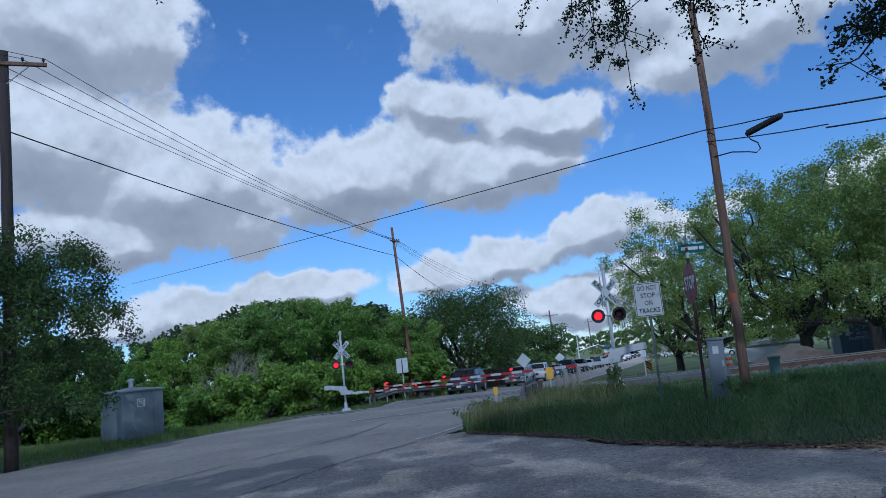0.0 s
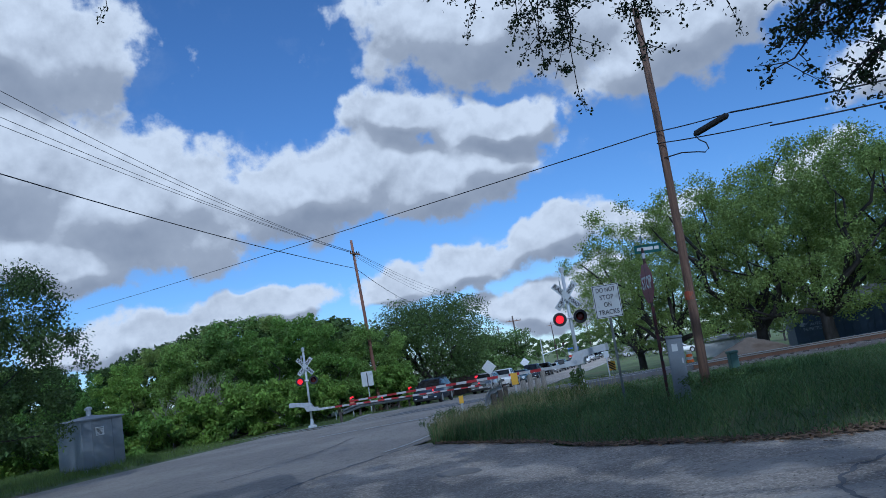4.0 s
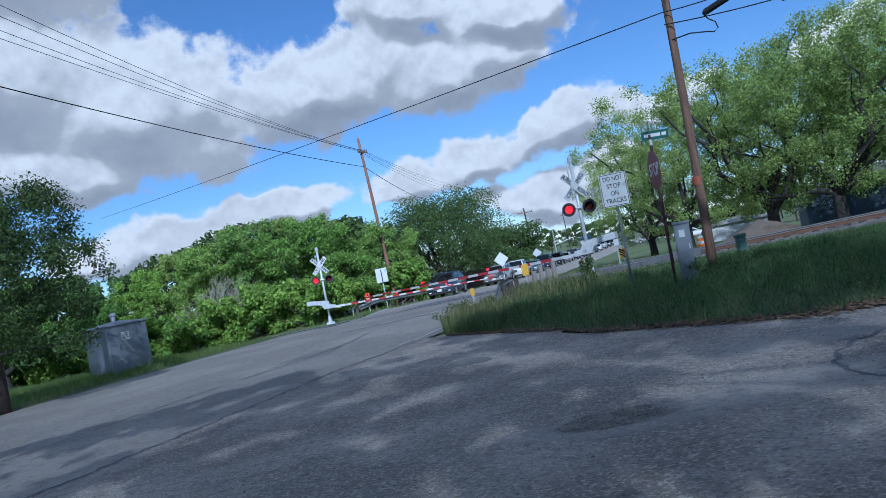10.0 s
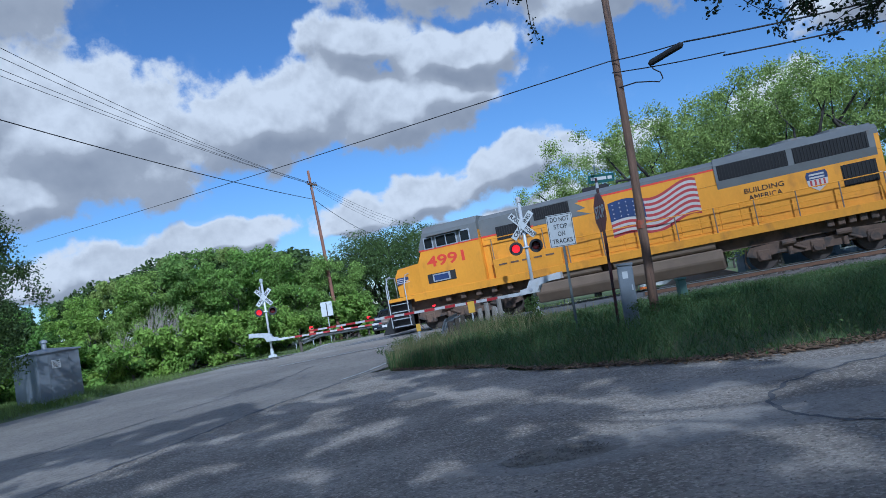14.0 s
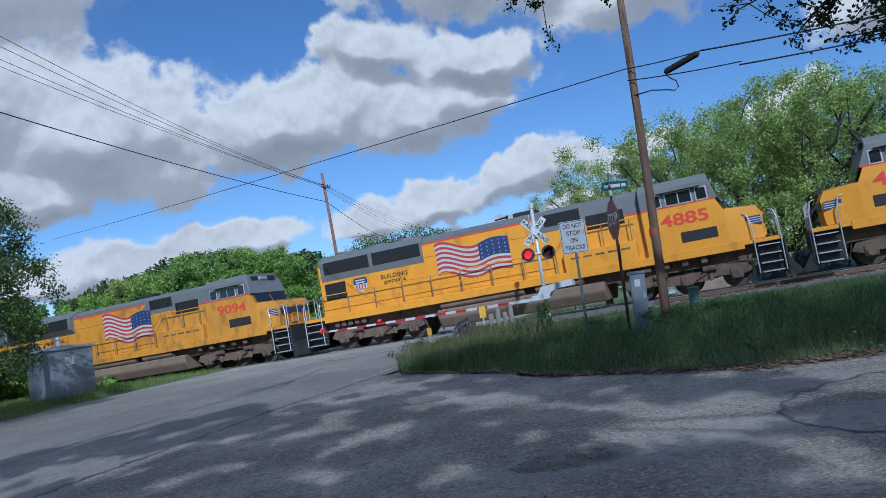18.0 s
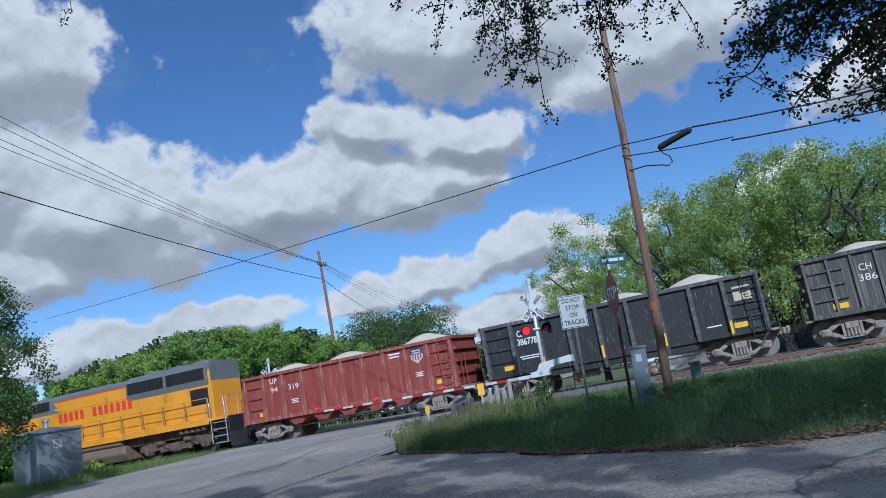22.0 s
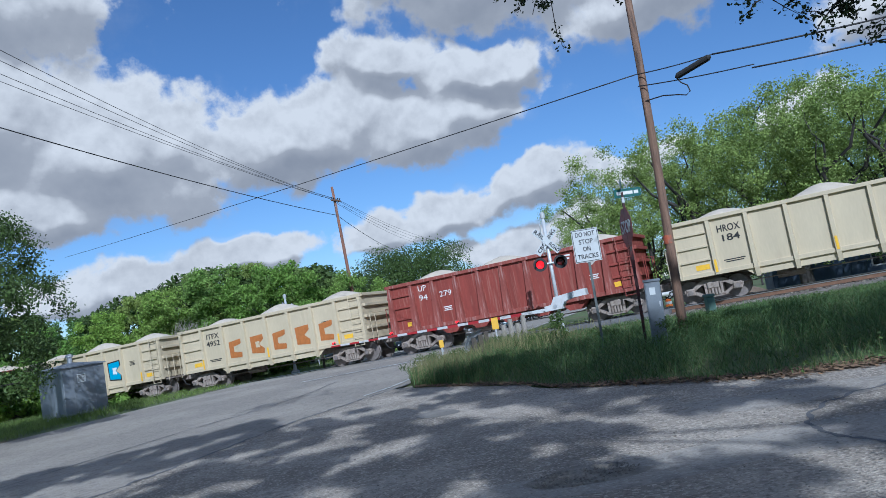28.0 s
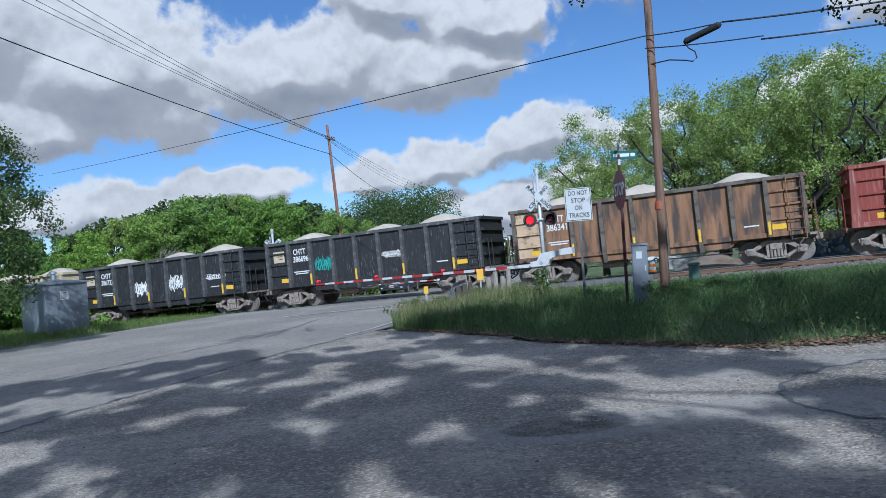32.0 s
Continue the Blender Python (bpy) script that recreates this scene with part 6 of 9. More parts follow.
def locomotive(number, label, badge="flag", wide_rad=False, flag_x=-0.55, paint="loco_yellow"):
    """A six-axle road engine, nose towards +x: cab, hood, radiators, walkways with rails, tank, bogies."""
    root = thing("locomotive", label, "locomotive", group="engines of the train")
    dk = 1.72
    # frame and walkway
    part("underframe", box(-10.2, 10.2, -1.0, 1.0, 0.98, dk - 0.08), "loco_under", root)
    part("walkway", box(-10.3, 10.3, -1.53, 1.53, dk - 0.16, dk, 0.015), paint, root)
    for sg in (-1, 1):
        part("side_skirt", box(-9.2, 9.0, min(sg * 1.50, sg * 1.56), max(sg * 1.50, sg * 1.56), dk - 0.30, dk + 0.03, 0.01), paint, root)
    # long hood: yellow below, grey above, a red line between
    hx0, hx1, hw = -9.35, 5.6, 1.18
    part("hood", box(hx0, hx1, -hw, hw, dk, 3.62, 0.02), paint, root)
    part("hood_top", prism([(hx0, 3.62), (hx1, 3.62), (hx1, 4.40), (hx0, 4.40)], -hw, hw), "loco_gray", root)
    roof = [(-hw, 4.40), (hw, 4.40), (hw - 0.42, 4.60), (-hw + 0.42, 4.60)]
    bm = bmesh.new()
    a = [bm.verts.new((hx0, y, z)) for y, z in roof]
    b = [bm.verts.new((hx1, y, z)) for y, z in roof]
    bm.faces.new(a)
    bm.faces.new(b[::-1])
    for k in range(4):
        bm.faces.new((a[k], b[k], b[(k + 1) % 4], a[(k + 1) % 4]))
    part("hood_roof", bm, "loco_gray", root)
    for sg in (-1, 1):
        # stripe, with its step behind the dynamic brake
        part("stripe", box(3.3, hx1, min(sg * hw, sg * (hw + 0.008)), max(sg * hw, sg * (hw + 0.008)), 3.60, 3.67), "loco_red", root)
        part("upper_panel", prism([(hx0, 3.625), (0.9, 3.625), (1.45, 3.85), (1.05, 3.90), (1.45, 4.20), (hx0, 4.20)], min(sg * hw, sg * (hw + 0.005)), max(sg * hw, sg * (hw + 0.005))), paint, root)
        part("stripe", box(hx0 + 3.9, 1.3, min(sg * hw, sg * (hw + 0.010)), max(sg * hw, sg * (hw + 0.010)), 4.20, 4.27), "loco_red", root)
        # doors along the hood
        for k in range(9):
            x = -5.2 + k * 0.72
            part("hood_door", box(x + 0.02, x + 0.70, min(sg * hw, sg * (hw + 0.02)), max(sg * hw, sg * (hw + 0.02)), dk + 0.12, 2.75, 0.008), paint, root)
        # equipment cabinet ahead, below the walkway rail
        part("air_cabinet", box(2.3, 5.2, min(sg * hw, sg * (hw + 0.30)), max(sg * hw, sg * (hw + 0.30)), dk, 2.55, 0.02), paint, root)
        for k in range(5):
            part("louvre", box(2.6 + 0.5 * k, 2.95 + 0.5 * k, min(sg * (hw + 0.30), sg * (hw + 0.315)), max(sg * (hw + 0.30), sg * (hw + 0.315)), 2.25, 2.32), "loco_under", root)
    grille_panel(root, 3.4, 4.9, 3.35, 3.95, hw + 0.012, 14)
    grille_panel(root, 1.7, 3.2, 3.85, 4.36, hw + 0.012, 16)
    # radiators, flared at the rear
    fl = 1.44 if wide_rad else 1.235
    for sg in (-1, 1):
        bm = bmesh.new()
        sec = [(sg * hw, 3.42), (sg * fl, 3.72), (sg * fl, 4.36), (sg * (hw - 0.3), 4.66), (sg * 0.02, 4.66), (sg * 0.02, 3.42)]
        a = [bm.verts.new((-9.2, y, z)) for y, z in sec]
        b = [bm.verts.new((-3.9, y, z)) for y, z in sec]
        bm.faces.new(a)
        bm.faces.new(b[::-1])
        for k in range(6):
            bm.faces.new((a[k], b[k], b[(k + 1) % 6], a[(k + 1) % 6]))
        part("radiator_housing", bm, "loco_gray", root)
    if wide_rad:
        grille_panel(root, -9.0, -4.1, 3.74, 4.34, fl + 0.004, 40)
    else:
        grille_panel(root, -9.0, -6.6, 3.74, 4.34, fl + 0.004, 22)
        grille_panel(root, -6.4, -4.0, 3.74, 4.34, fl + 0.004, 22)
    grille_panel(root, -9.1, -8.0, 2.50, 3.30, hw + 0.012, 9)
    for k in range(3):
        part("roof_fan", tube([(-8.2 + 1.6 * k, 0, 4.64), (-8.2 + 1.6 * k, 0, 4.78)], 0.66, 18), "loco_gray", root)
    part("exhaust", box(0.2, 1.2, -0.35, 0.35, 4.58, 4.82, 0.03), "steel_black", root)
    part("horn", tube([(-0.8, 0.2, 4.75), (-0.3, 0.2, 4.78), (-0.2, 0.2, 4.78)], [0.04, 0.05, 0.10], 8), "steel_black", root)
    # cab and nose
    cw = 1.50
    part("cab", prism([(5.6, dk), (8.55, dk), (8.55, 3.05), (8.15, 3.95), (8.0, 4.02), (5.6, 4.02)], -cw, cw), paint, root)
    bm = bmesh.new()
    secs = []
    for y, zt in ((-cw, 4.35), (-cw + 0.28, 4.66), (cw - 0.28, 4.66), (cw, 4.35)):
        secs.append((y, zt))
    lo = [(-cw - 0.006, 3.62), (cw + 0.006, 3.62)]
    pts = [lo[0]] + [(-cw - 0.006, 4.35)] + secs[1:3] + [(cw + 0.006, 4.35)] + [lo[1]]
    a = [bm.verts.new((5.6, y, z)) for y, z in pts]
    b = [bm.verts.new((8.42 if z < 4 else 8.12, y, z)) for y, z in pts]
    bm.faces.new(a)
    bm.faces.new(b[::-1])
    for k in range(len(pts)):
        bm.faces.new((a[k], b[k], b[(k + 1) % len(pts)], a[(k + 1) % len(pts)]))
    part("cab_roof", bm, "loco_gray", root)
    part("sunshade", box(6.3, 7.9, 1.50, 1.78, 4.18, 4.21), "loco_gray", root, at=None)
    part("sunshade", box(6.3, 7.9, -1.78, -1.50, 4.18, 4.21), "loco_gray", root)
    for sg in (-1, 1):
        yo = cw + 0.012
        part("cab_stripe", box(5.6, 8.38, min(sg * cw, sg * (cw + 0.012)), max(sg * cw, sg * (cw + 0.012)), 3.58, 3.645), "loco_red", root)
        for x0, x1 in ((5.95, 6.42), (6.55, 7.55), (7.66, 8.10)):
            wnd = part("cab_window", box(x0, x1, min(sg * yo, sg * (yo + 0.02)), max(sg * yo, sg * (yo + 0.02)), 3.62, 4.16, 0.01), "galv", root, "side cab window")
            part("pane", box(x0 + 0.05, x1 - 0.05, min(sg * (yo + 0.02), sg * (yo + 0.028)), max(sg * (yo + 0.02), sg * (yo + 0.028)), 3.67, 4.11), "cab_glass", wnd)
            if x1 - x0 > 0.8:
                part("window_bar", box(7.03, 7.07, min(sg * (yo + 0.02), sg * (yo + 0.035)), max(sg * (yo + 0.02), sg * (yo + 0.035)), 3.66, 4.12), "galv", wnd)
        lower = part("nose_window", box(6.9, 8.2, min(sg * cw, sg * (cw + 0.015)), max(sg * cw, sg * (cw + 0.015)), 2.08, 2.50, 0.01), "steel_black", root, "lower side opening with a screen")
        if number == "4991":
            part("screen", box(7.15, 7.95, min(sg * (cw + 0.015), sg * (cw + 0.05)), max(sg * (cw + 0.015), sg * (cw + 0.05)), 2.12, 2.46), "galv", lower)
            part("screen_glass", box(7.22, 7.88, min(sg * (cw + 0.05), sg * (cw + 0.056)), max(sg * (cw + 0.05), sg * (cw + 0.056)), 2.17, 2.41), "flag_blue", lower)
        lettering(number, 0.48, "loco_red", root, side_plane(sg, 7.15, 3.02, cw + 0.006), label="red road number", width=1.75, bold=0.014)
    nose = [(8.55, dk), (9.75, dk + 0.02), (9.80, 2.70), (9.62, 3.02), (8.55, 3.10)]
    bm = bmesh.new()
    a = [bm.verts.new((x, -cw + (0.16 if x > 9 else 0.0), z)) for x, z in nose]
    b = [bm.verts.new((x, cw - (0.16 if x > 9 else 0.0), z)) for x, z in nose]
    bm.faces.new(a)
    bm.faces.new(b[::-1])
    for k in range(5):
        bm.faces.new((a[k], b[k], b[(k + 1) % 5], a[(k + 1) % 5]))
    part("nose", bm, paint, root)
    part("nose_top", prism([(8.6, 3.10), (9.58, 3.035), (9.56, 3.055), (8.6, 3.12)], -1.2, 1.2), "loco_gray", root)
    for y0, y1 in ((-1.3, -0.08), (0.08, 1.3)):
        wnd = part("windscreen", prism([(8.585, 3.16), (8.62, 3.16), (8.26, 3.98), (8.22, 3.98)], y0, y1), "cab_glass", root, "raked front window")
    part("nose_door", box(9.74, 9.83, -0.35, 0.35, dk + 0.1, 2.75, 0.02), paint, root)
    wing = part("nose_badge", prism([(9.80, 2.30), (9.83, 2.30), (9.83, 2.62), (9.80, 2.62)], -1.25, 1.25), "flag_blue", root, "blue winged badge")
    for sg in (-1, 1):
        part("wing_tip", prism([(8.9, 2.62), (9.72, 2.62), (9.74, 2.28), (9.45, 2.34)], min(sg * 1.40, sg * 1.43), max(sg * 1.40, sg * 1.43)), "flag_blue", root, at=Matrix.Translation((0, sg * -0.02, 0)))
        for k in range(3):
            part("wing_line", box(9.1 + 0.1 * k, 9.73, min(sg * 1.41, sg * 1.416), max(sg * 1.41, sg * 1.416), 2.36 + 0.085 * k, 2.39 + 0.085 * k), "flag_white", root)
    part("headlight", box(8.12, 8.24, -0.3, 0.3, 4.32, 4.5, 0.02), "galv", root)
    part("number_board", box(8.10, 8.22, -1.0, -0.45, 4.30, 4.52), "steel_black", root)
    part("number_board", box(8.10, 8.22, 0.45, 1.0, 4.30, 4.52), "steel_black", root)
    # ends: pilot, plough, steps and hand rails
    for e, x in ((1, 10.3), (-1, -10.3)):
        xe = e * 10.3
        part("pilot", box(min(xe, xe + e * 0.08), max(xe, xe + e * 0.08), -1.5, 1.5, 0.45, dk - 0.05, 0.02), "steel_black", root)
        part("plough", prism([(xe, 0.15), (xe + e * 0.55, 0.15), (xe + e * 0.10, 0.85), (xe, 0.85)], -1.45, 1.45), "steel_black", root)
        coupler(root, e * (LOCO_LEN / 2 - 0.85), e)
        for sg in (-1, 1):
            st = part("step_well", box(min(xe - e * 0.95, xe), max(xe - e * 0.95, xe), min(sg * 1.15, sg * 1.2), max(sg * 1.15, sg * 1.2), 0.35, dk), "steel_black", root)
            for k in range(4):
                part("step_tread", box(min(xe - e * 0.85, xe - e * 0.12), max(xe - e * 0.85, xe - e * 0.12), min(sg * 1.15, sg * 1.55), max(sg * 1.15, sg * 1.55), 0.40 + 0.34 * k, 0.44 + 0.34 * k), "galv", st)
            for xr in (xe - e * 0.95, xe - e * 0.05):
                part("grab_rail", tube([(xr, sg * 1.57, 0.40), (xr, sg * 1.57, dk + 0.55), (xr - e * 0.10, sg * 1.50, dk + 1.0), (xr - e * 0.25, sg * 1.45, dk + 1.05)], 0.024, 6), "galv", st, "pale steel grab rail")
            part("end_rail", tube([(xe - e * 0.05, sg * 1.4, dk), (xe - e * 0.05, sg * 1.4, dk + 1.0), (xe - e * 0.05, sg * 0.5, dk + 1.0), (xe - e * 0.05, sg * 0.5, dk)], 0.022, 6), "galv", root)
    # side hand rails
    for sg in (-1, 1):
        rail = part("hand_rail", tube([(-9.2, sg * 1.50, dk + 0.05), (-9.2, sg * 1.50, dk + 1.02), (2.0, sg * 1.50, dk + 1.02), (2.6, sg * 1.50, dk + 1.75), (5.4, sg * 1.50, dk + 1.75)], 0.024, 6), paint, root)
        part("mid_rail", tube([(-9.2, sg * 1.50, dk + 0.55), (2.0, sg * 1.50, dk + 0.55)], 0.016, 6), paint, rail)
        for k in range(9):
            x = -9.2 + k * 1.40
            part("stanchion", tube([(x, sg * 1.50, dk - 0.2), (x, sg * 1.50, dk + 1.02)], 0.026, 6), "tank_brown", rail)
        for k in range(3):
            x = 2.9 + k * 1.1
            part("stanchion", tube([(x, sg * 1.50, dk + 0.85), (x, sg * 1.50, dk + 1.75)], 0.022, 6), "tank_brown", rail)
    # tank and air reservoirs
    bm = bmesh.new()
    sec = [(-1.42, 1.12), (-1.42, 0.72), (-1.10, 0.30), (1.10, 0.30), (1.42, 0.72), (1.42, 1.12)]
    a = [bm.verts.new((-3.6, y, z)) for y, z in sec]
    b = [bm.verts.new((3.7, y, z)) for y, z in sec]
    bm.faces.new(a)
    bm.faces.new(b[::-1])
    for k in range(6):
        bm.faces.new((a[k], b[k], b[(k + 1) % 6], a[(k + 1) % 6]))
    bmesh.ops.bevel(bm, geom=list(bm.edges), offset=0.05, segments=1, affect="EDGES")
    part("fuel_tank", bm, "tank_brown", root, "brown dusty fuel tank")
    for sg in (-1, 1):
        part("air_reservoir", tube([(-3.4, sg * 1.25, 1.33), (0.4, sg * 1.25, 1.33)], 0.19, 12), "tank_brown", root)
        part("air_reservoir", tube([(0.9, sg * 1.25, 1.33), (2.9, sg * 1.25, 1.33)], 0.19, 12), "tank_brown", root)
        for k in range(10):
            x = -8.8 + k * 0.35 if k < 5 else 4.6 + (k - 5) * 0.7
            part("underfloor_gear", box(x, x + 0.24, min(sg * 1.1, sg * 1.38), max(sg * 1.1, sg * 1.38), 1.15, 1.45, 0.03), "loco_under", root)
    for e in (-1, 1):
        loco_bogie(root, e * 6.75)
    if badge == "flag":
        wave_flag(root, flag_x, 3.08, 3.35, 1.45, hw + 0.022)
        shield(root, -7.2, 2.95, 0.72, hw + 0.016, False)
        for sg in (1, -1):
            for k, wd in enumerate(("BUILDING", "AMERICA")):
                lettering(wd, 0.20, "letter_black", root, side_plane(sg, -5.45, 3.12 - 0.29 * k, hw + 0.022), width=(1.35, 1.15)[k], depth=0.003)
    else:
        for sg in (1, -1):
            # the road's name as plain red bars
            for k, (x, w) in enumerate(((0.35, 2.0), (-2.6, 2.9))):
                n = 5 if k == 0 else 7
                for j in range(n):
                    xx = x - 0.0 + (j - n / 2 + 0.5) * (w / n)
                    part("name_bar", box(-0.13, 0.13, -0.004, 0.004, -0.25, 0.25, 0.003), "loco_red", root, "tall red bar of the faded name", at=side_plane(sg, xx - 0.2, 3.28, hw + 0.012))
    return root


def stretched(root, k):
    """Lengthens a vehicle's body; its bogies keep their size and move apart."""
    done = set()
    for ob in root.children_recursive:
        line = [ob]
        while line[-1].parent is not root:
            line.append(line[-1].parent)
        bogie = line[-1].name.startswith("bogie")
        if not bogie or ob is line[-1]:
            ob.location.x *= k
        if not bogie and ob.data.name not in done:
            done.add(ob.data.name)
            ob.data.transform(Matrix.Diagonal((k, 1, 1, 1)))
    return root


M["bleach_tan"] = material("bleach_tan", (0.56, 0.41, 0.26), 0.8, vary=0.2, scale=1.5, stain=(0.16, 0.09, 0.05), stain_at=(0.52, 0.68), stain_scale=2.5)


def build_train():
    """The vehicles from the front, with the place of each one's middle behind the front coupler."""
    cars, back = [], 0.0

    def join(ob, length, flip=False):
        nonlocal back
        cars.append((ob, -(back + length / 2), flip))
        back += length
        return ob

    join(stretched(locomotive("4991", "yellow and grey diesel locomotive with a painted flag, nose leading", flag_x=-1.5), 1.06), LOCO_LEN)
    join(stretched(locomotive("9094", "yellow and grey diesel locomotive with wide dark radiators, running backwards", wide_rad=True, flag_x=0.0, paint="loco_dull"), 1.06), LOCO_LEN, True)
    join(stretched(locomotive("4885", "yellow and grey diesel locomotive with a painted flag, running backwards", flag_x=-1.6), 1.06), LOCO_LEN, True)
    join(stretched(locomotive("4421", "faded yellow and grey diesel locomotive with red lettering bars", badge="name"), 1.06), LOCO_LEN)

    red = gondola("car_red", "rust-red aggregate car heaped with pale limestone", ribs=11, heap_seed=1, rib_mat="rib_red", foot=(0.20, 0.17), head=(0.07, 0.10), pockets=True, strips=(20, 1))
    black = gondola("car_black", "scuffed black aggregate car heaped with pale limestone", ribs=10, heap_seed=2, rib_mat="rib_black", foot=(0.075, 0.19), head=(0.075, 0.16))
    cream = gondola("car_cream", "cream aggregate car heaped with pale limestone", ribs=9, heap_seed=3, foot=(0.08, 0.15), head=(0.07, 0.12), strips=(1, 3))
    gray = gondola("car_gray", "worn grey aggregate car with white lettering", ribs=15, heap_seed=4, foot=(0.05, 0.09), head=(0.05, 0.08), strips=(20, 1))
    rust = gondola("car_rust", "rusty brown aggregate car with bleached end panels", ribs=10, heap_seed=5, rib_mat="rib_rust", foot=(0.075, 0.19), head=(0.075, 0.16))
    fresh = {"red": red, "black": black, "cream": cream, "gray": gray, "rust": rust}
    order = ["red", "black", "gray", "red", "cream", "cream", "red", "cream", "black", "black", "rust", "red"]
    count = {k: order.count(k) for k in fresh}
    stock = {}
    for k, v in fresh.items():
        stock[k] = [v] + [copy_thing(v, Matrix.Identity(4)) for _ in range(count[k] - 1)]
    used = {k: 0 for k in fresh}
    for i, k in enumerate(order):
        car = stock[k][used[k]]
        used[k] += 1
        join(car, GON_LEN)
        dress(car, i)
    return cars


def dress(car, i):
    """Numbers, badges and sprayed marks that set each car apart. Marks read on the side that faces the road."""
    def red_marks(num):
        for sg in (1, -1):
            lettering("UP", 0.26, "letter_white", car, side_plane(sg, sg * 3.97, 2.88, 1.465), width=0.42)
            lettering(num[:2], 0.26, "letter_white", car, side_plane(sg, sg * 3.97, 2.45, 1.465), width=0.42)
            lettering(num[2:], 0.26, "letter_white", car, side_plane(sg, sg * 2.84, 2.45, 1.465), width=0.60)
        bars(car, 2.84, 1.85, 0.4, 0.04, 3, "letter_white", 1.465)
        shield(car, -3.97, 2.72, 0.66, 1.468)
        bars(car, -2.84, 2.98, 0.6, 0.07, 2, "letter_white", 1.465)
        bars(car, -3.97, 1.95, 0.4, 0.04, 3, "letter_white", 1.465)

    def black_marks(num, x=3.78):
        lettering("CHTT", 0.28, "letter_white", car, side_plane(1, x + 0.05, 2.72, 1.466), width=0.72, bold=0.008)
        lettering(num, 0.28, "letter_white", car, side_plane(1, x, 2.36, 1.466), width=0.88, bold=0.008)
        bars(car, x, 1.75, 0.9, 0.05, 2, "letter_white", 1.465)
        bars(car, -3.78, 1.50, 0.55, 0.05, 1, "letter_white", 1.465)

    def cream_marks(a, b):
        lettering(a, 0.27, "letter_black", car, side_plane(1, 3.54, 2.72, 1.466), width=0.85, bold=0.006)
        lettering(b, 0.27, "letter_black", car, side_plane(1, 3.54, 2.34, 1.466), bold=0.006, width=0.25 * len(b) - 0.1)
        bars(car, 3.54, 1.5, 0.8, 0.04, 2, "letter_black", 1.465)
        bars(car, -3.54, 2.3, 0.4, 0.035, 4, "letter_black", 1.465)

    for x in (4.75, -4.75):
        part("reflector_panel", box(x - 0.26, x + 0.26, 1.462, 1.470, 1.28, 1.48), "reflector", car, "orange reflective panel")
    if i == 0:
        red_marks("94319")
    elif i == 1:
        black_marks("386778")
        placard(car, -5.36)
    elif i == 2:
        lettering("CH", 0.26, "letter_white", car, side_plane(1, 3.645, 2.60, 1.465), width=0.42)
        lettering("TT", 0.26, "letter_white", car, side_plane(1, 2.025, 2.60, 1.465), width=0.42)
        lettering("386", 0.26, "letter_white", car, side_plane(1, 3.645, 2.22, 1.465), width=0.6)
        lettering("250", 0.26, "letter_white", car, side_plane(1, 2.025, 2.22, 1.465), width=0.6)
        lettering("AGGREGATE", 0.15, "letter_white", car, side_plane(1, -3.645, 2.35, 1.465), width=0.62)
        lettering("SERVICE", 0.15, "letter_white", car, side_plane(1, -3.645, 2.13, 1.465), width=0.50)
        lettering("ONLY", 0.15, "letter_white", car, side_plane(1, -3.645, 1.91, 1.465), width=0.34)
    elif i == 3:
        red_marks("94215")
    elif i == 4:
        cream_marks("HROX", "107")
        for k, (x, m, n) in enumerate(((2.13, "spray_yellow", 0), (0.71, "spray_blue", 1), (-0.71, "spray_yellow", 2), (-2.13, "spray_blue", 3))):
            sprayed(car, x, 1.95, 1.02, m, n)
    elif i == 5:
        cream_marks("ITFX", "4952")
        for k in range(5):
            sprayed(car, 2.13 - 1.4175 * k, 1.85, 0.85, "spray_orange", 4 + k)
    elif i == 6:
        red_marks("94279")
    elif i == 7:
        cream_marks("HROX", "184")
    elif i == 8:
        black_marks("386722")
        scrawl(car, 1.26, 1.80, 0.9, "letter_white", 5)
        scrawl(car, -1.26, 1.90, 1.0, "letter_white", 6)
        scrawl(car, -3.78, 2.0, 1.1, "letter_white", 7, 0.35)
        placard(car)
    elif i == 9:
        black_marks("386696")
        scrawl(car, 2.52, 2.0, 0.8, "spray_teal", 8)
        scrawl(car, -1.26, 2.1, 0.9, "letter_white", 9, 0.4)
        placard(car)
    elif i == 10:
        black_marks("386341")
        part("bleached_panel", box(4.40, 5.75, 1.455, 1.464, 1.20, 3.18), "bleach_tan", car, "bleached tan end panel")
        part("bleached_end", box(5.751, 5.757, -1.40, 1.40, 1.10, 3.18), "bleach_tan", car, "bleached tan end sheet")
        for z in (1.62, 2.15, 2.68):
            part("bleached_bar", box(4.38, 5.62, 1.536, 1.542, z + 0.005, z + 0.085), "bleach_tan", car)
    else:
        lettering("CMO", 0.36, "letter_white", car, side_plane(1, 3.60, 2.82, 1.468), width=1.2)
        lettering("396", 0.36, "letter_white", car, side_plane(1, 3.60, 2.32, 1.468), width=1.0)


def placard(car, x=4.72):
    p = part("placard", box(x, x + 0.65, 1.470, 1.478, 2.30, 2.85), "car_cream", car, "cream notice plate")
    for k in range(3):
        part("placard_bar", box(x + 0.1, x + 0.5 - 0.1 * k, 1.478, 1.482, 2.70 - 0.12 * k, 2.74 - 0.12 * k), "letter_black", p)


